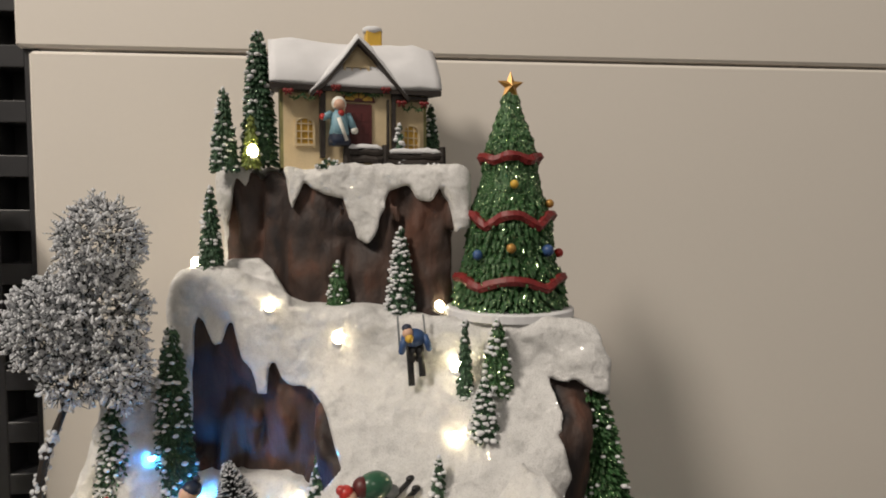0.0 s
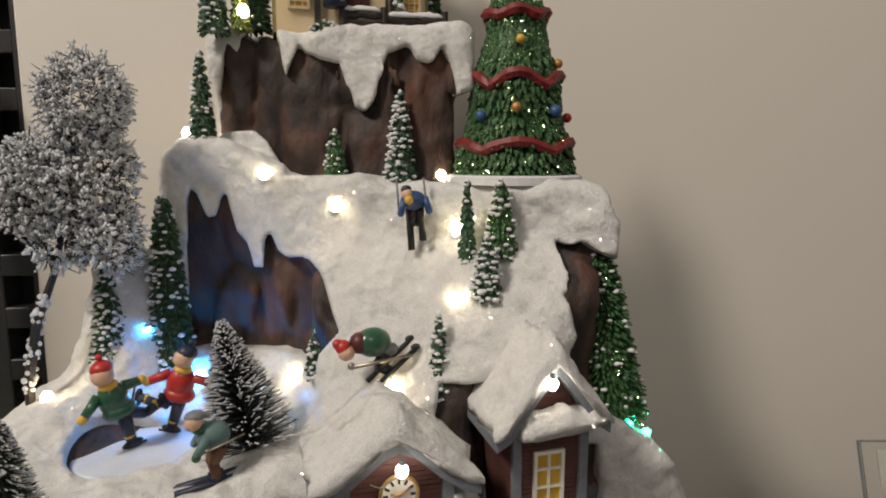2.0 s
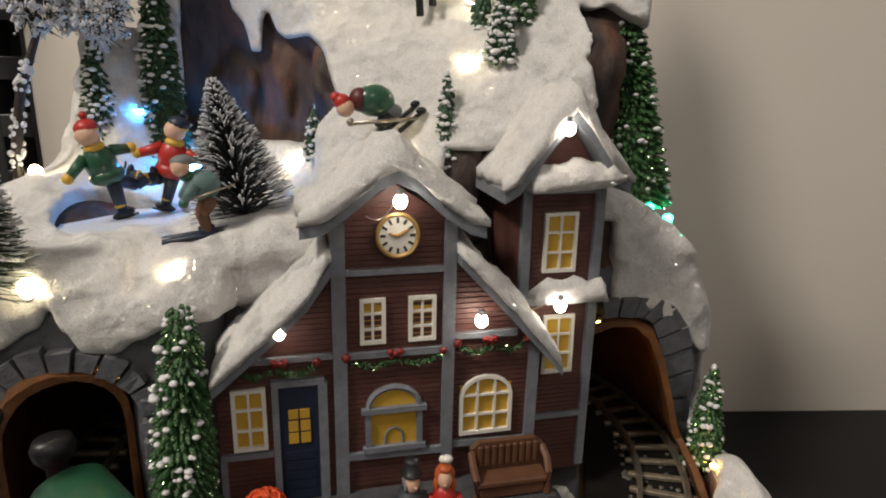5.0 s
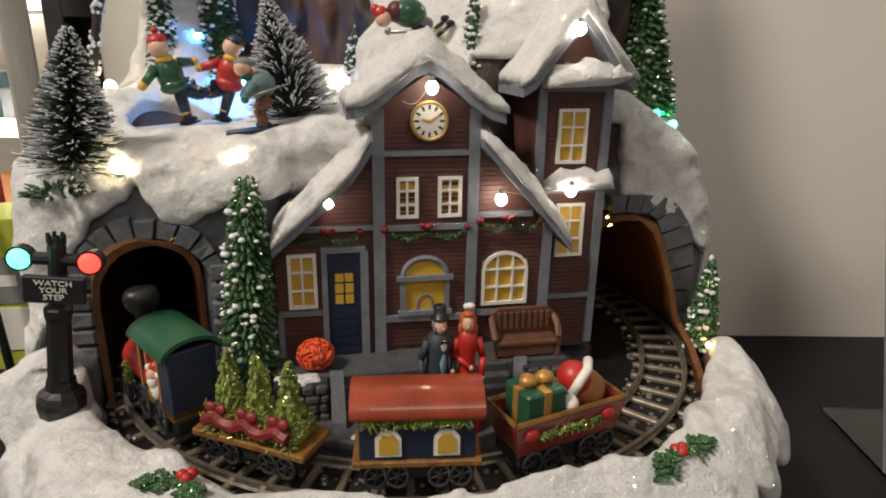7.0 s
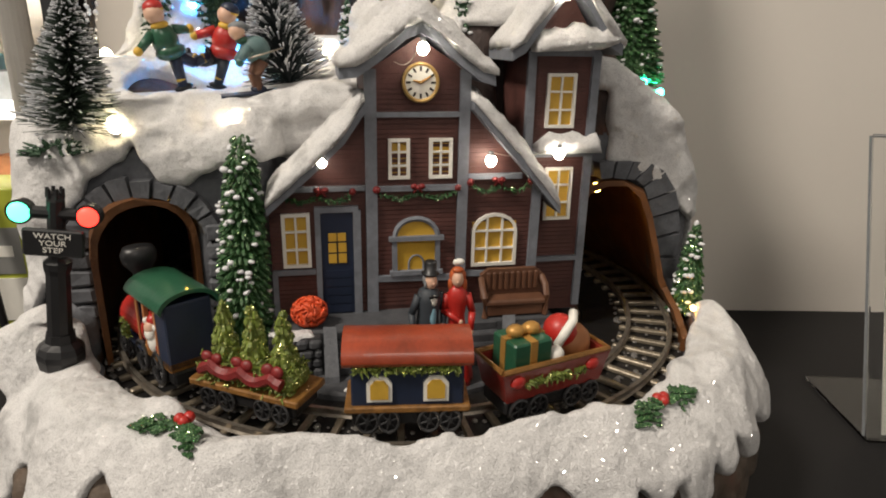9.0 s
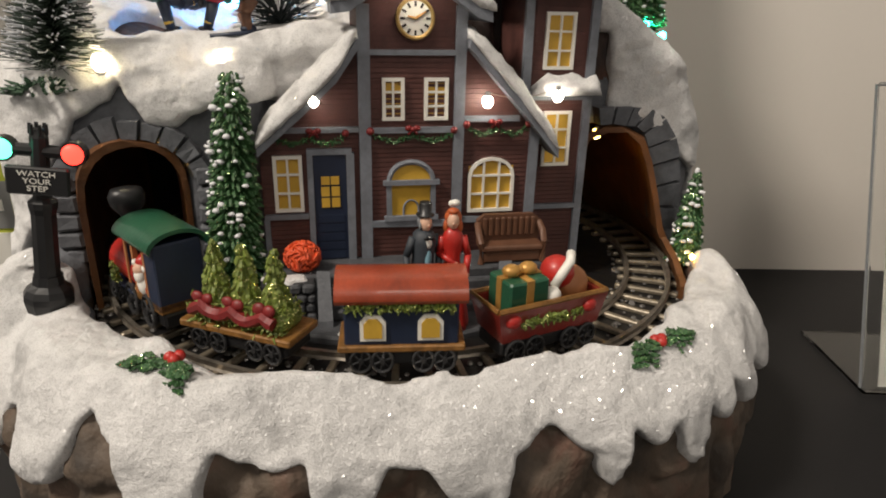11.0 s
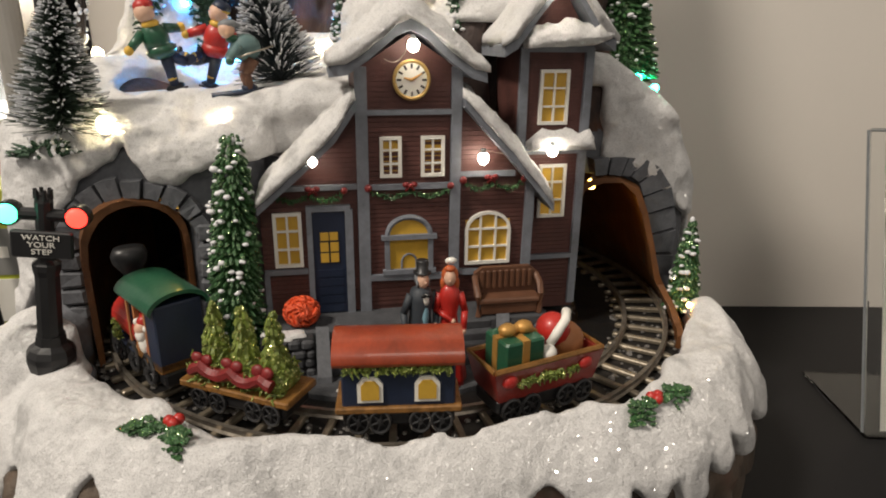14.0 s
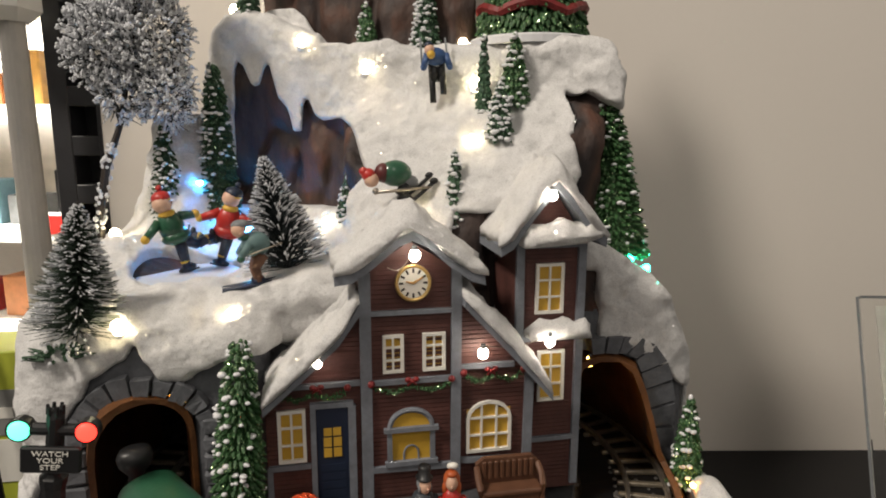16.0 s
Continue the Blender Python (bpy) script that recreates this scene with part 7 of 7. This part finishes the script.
part("print", Mesh().box((0.084, 0.0036, 0.150), (0.112, 0.0004, 0.1000), lean).box((0.084, 0.0036, 0.060), (0.100, 0.0004, 0.006), lean).box((0.084, 0.0036, 0.046), (0.090, 0.0004, 0.006), lean), BLACK, paper, "black printed block")

# ---- perforated rack post at the panel's edge ----
rack = new("rack_post")
rack.matrix_world = TURNED @ pose(-0.7080, 0.022, 0)
tagged(rack, "black perforated steel rack post beside the wall panel", "rack")
part("stile", Mesh().box((-0.0230, 0, 0.55), (0.0180, 0.030, 1.5), bevel=0.001), GUNMETAL, rack)
part("stile", Mesh().box((0.0170, 0, 0.55), (0.0120, 0.030, 1.5), bevel=0.001), GUNMETAL, rack)
# black sheet standing in for the dark depth inside the slots
part("back", Mesh().box((-0.003, 0.016, 0.55), (0.050, 0.003, 1.5)), BLACK, rack)
for k in range(26):
    part("rung", Mesh().box((-0.0030, 0.0, -0.012 + 0.0463 * k), (0.0290, 0.028, 0.0185), bevel=0.0008), GUNMETAL, rack)

# ---- lamp stand with cables, carton ----
stand = new("lamp_stand")
stand.matrix_world = pose(-0.392, 0.50, 0.0)
tagged(stand, "grey pole with a white plastic head and black cables", "stand")
part("pole", Mesh().lathe([(0.0120, 0.0), (0.0118, 0.20), (0.0105, 0.42)], 18), mat("grey_pole", (0.42, 0.40, 0.37), 0.45, vary=0.08), stand)
part("head", Mesh().box((-0.012, 0, 0.455), (0.062, 0.05, 0.075), bevel=0.010), mat("white_plastic", (0.68, 0.67, 0.64), 0.4, vary=0.04), stand, "white plastic head")
part("foot", Mesh().lathe([(0.040, 0.0), (0.040, 0.006), (0.016, 0.012)], 24), BLACK, stand)
part("cable", Mesh().tube([(-0.030, -0.06, 0.50), (-0.034, -0.07, 0.40), (-0.030, -0.08, 0.345), (-0.012, -0.085, 0.305), (-0.010, -0.085, 0.270), (-0.018, -0.085, 0.200), (-0.020, -0.085, 0.10), (-0.020, -0.085, 0.004)], 0.0036, 8), BLACK, stand)
part("cable", Mesh().tube([(-0.034, -0.05, 0.50), (-0.030, -0.05, 0.30), (-0.030, -0.06, 0.22), (-0.012, -0.07, 0.10), (-0.006, -0.07, 0.004)], 0.0036, 8), BLACK, stand)
carton = new("carton")
carton.matrix_world = pose(-0.440, 0.47, 0.0, 0, 0, 12)
tagged(carton, "yellow-green and grey product carton standing on the table", "carton")
part("box", Mesh().box((0, 0, 0.070), (0.10, 0.06, 0.140), bevel=0.001), mat("lime_card", (0.42, 0.46, 0.05), 0.5, vary=0.06), carton)
part("label_panel", Mesh().box((0.0, -0.0306, 0.085), (0.098, 0.0008, 0.042)), mat("grey_card", (0.22, 0.22, 0.21), 0.5, vary=0.05), carton, "grey printed band")
part("label_panel", Mesh().box((0.0, -0.0306, 0.040), (0.098, 0.0008, 0.040)), WHITE, carton, "white printed band")
part("lettering_bar", Mesh().box((0.012, -0.0312, 0.085), (0.060, 0.0006, 0.010)), WHITE, carton)

# ---- the shop behind ----
g = Mesh().box((-1.15, 1.75, 0.6), (1.6, 0.04, 2.6))
single("wall_far", g, mat("pale_far_wall", (0.62, 0.58, 0.53), 0.6, vary=0.05), Matrix.Identity(4), "pale shop wall far behind the rack", "wall", kind="structure")
g = Mesh().box((0, 0, -0.06), (9, 9, 0.04), pose(0, 0.5, -0.80))
single("floor", g, mat("shop_floor", (0.30, 0.28, 0.26), 0.5, vary=0.1, scale=2), Matrix.Identity(4), "pale grey shop floor", "floor", kind="structure")
shelf = new("shop_shelf")
shelf.matrix_world = pose(-1.05, 1.45, 0.0)
tagged(shelf, "white shop shelving with small goods and price tickets", "shelf")
for z in (-0.12, 0.10, 0.36, 0.62):
    bd = part("board", Mesh().box((0, 0, z), (0.9, 0.34, 0.022), bevel=0.002), WHITE, shelf)
    part("ticket_rail", Mesh().box((0, -0.175, z + 0.002), (0.9, 0.006, 0.040)), WHITE, bd)
for s in (-1, 1):
    part("upright", Mesh().box((s * 0.46, 0, 0.1), (0.03, 0.34, 1.6)), WHITE, shelf)
rnd = random.Random(21)
paints = (RED, WHITE, GREY, SKY_BLUE, BLACK, GOLD, WHITE, TAN)
for z in (-0.11, 0.11, 0.37):
    x = -0.40
    while x < 0.40:
        wd, hh = rnd.uniform(0.03, 0.08), rnd.uniform(0.06, 0.15)
        single("goods_box", Mesh().box((0, 0, hh / 2), (wd, 0.08, hh), bevel=0.003), rnd.choice(paints), pose(-1.05 + x + wd / 2, 1.38, z + 0.001, 0, 0, rnd.uniform(-6, 6)), "small boxed article on the white shop shelf", "box", "goods on the shelf")
        x += wd + rnd.uniform(0.01, 0.05)
tick = single("price_ticket", Mesh().box((0, 0, 0), (0.09, 0.002, 0.055)), WHITE, pose(-0.955, 1.26, 0.125), "white price ticket with a red figure block", "ticket")
part("figure_block", Mesh().box((0.015, -0.002, 0), (0.05, 0.001, 0.04)), RED, tick)
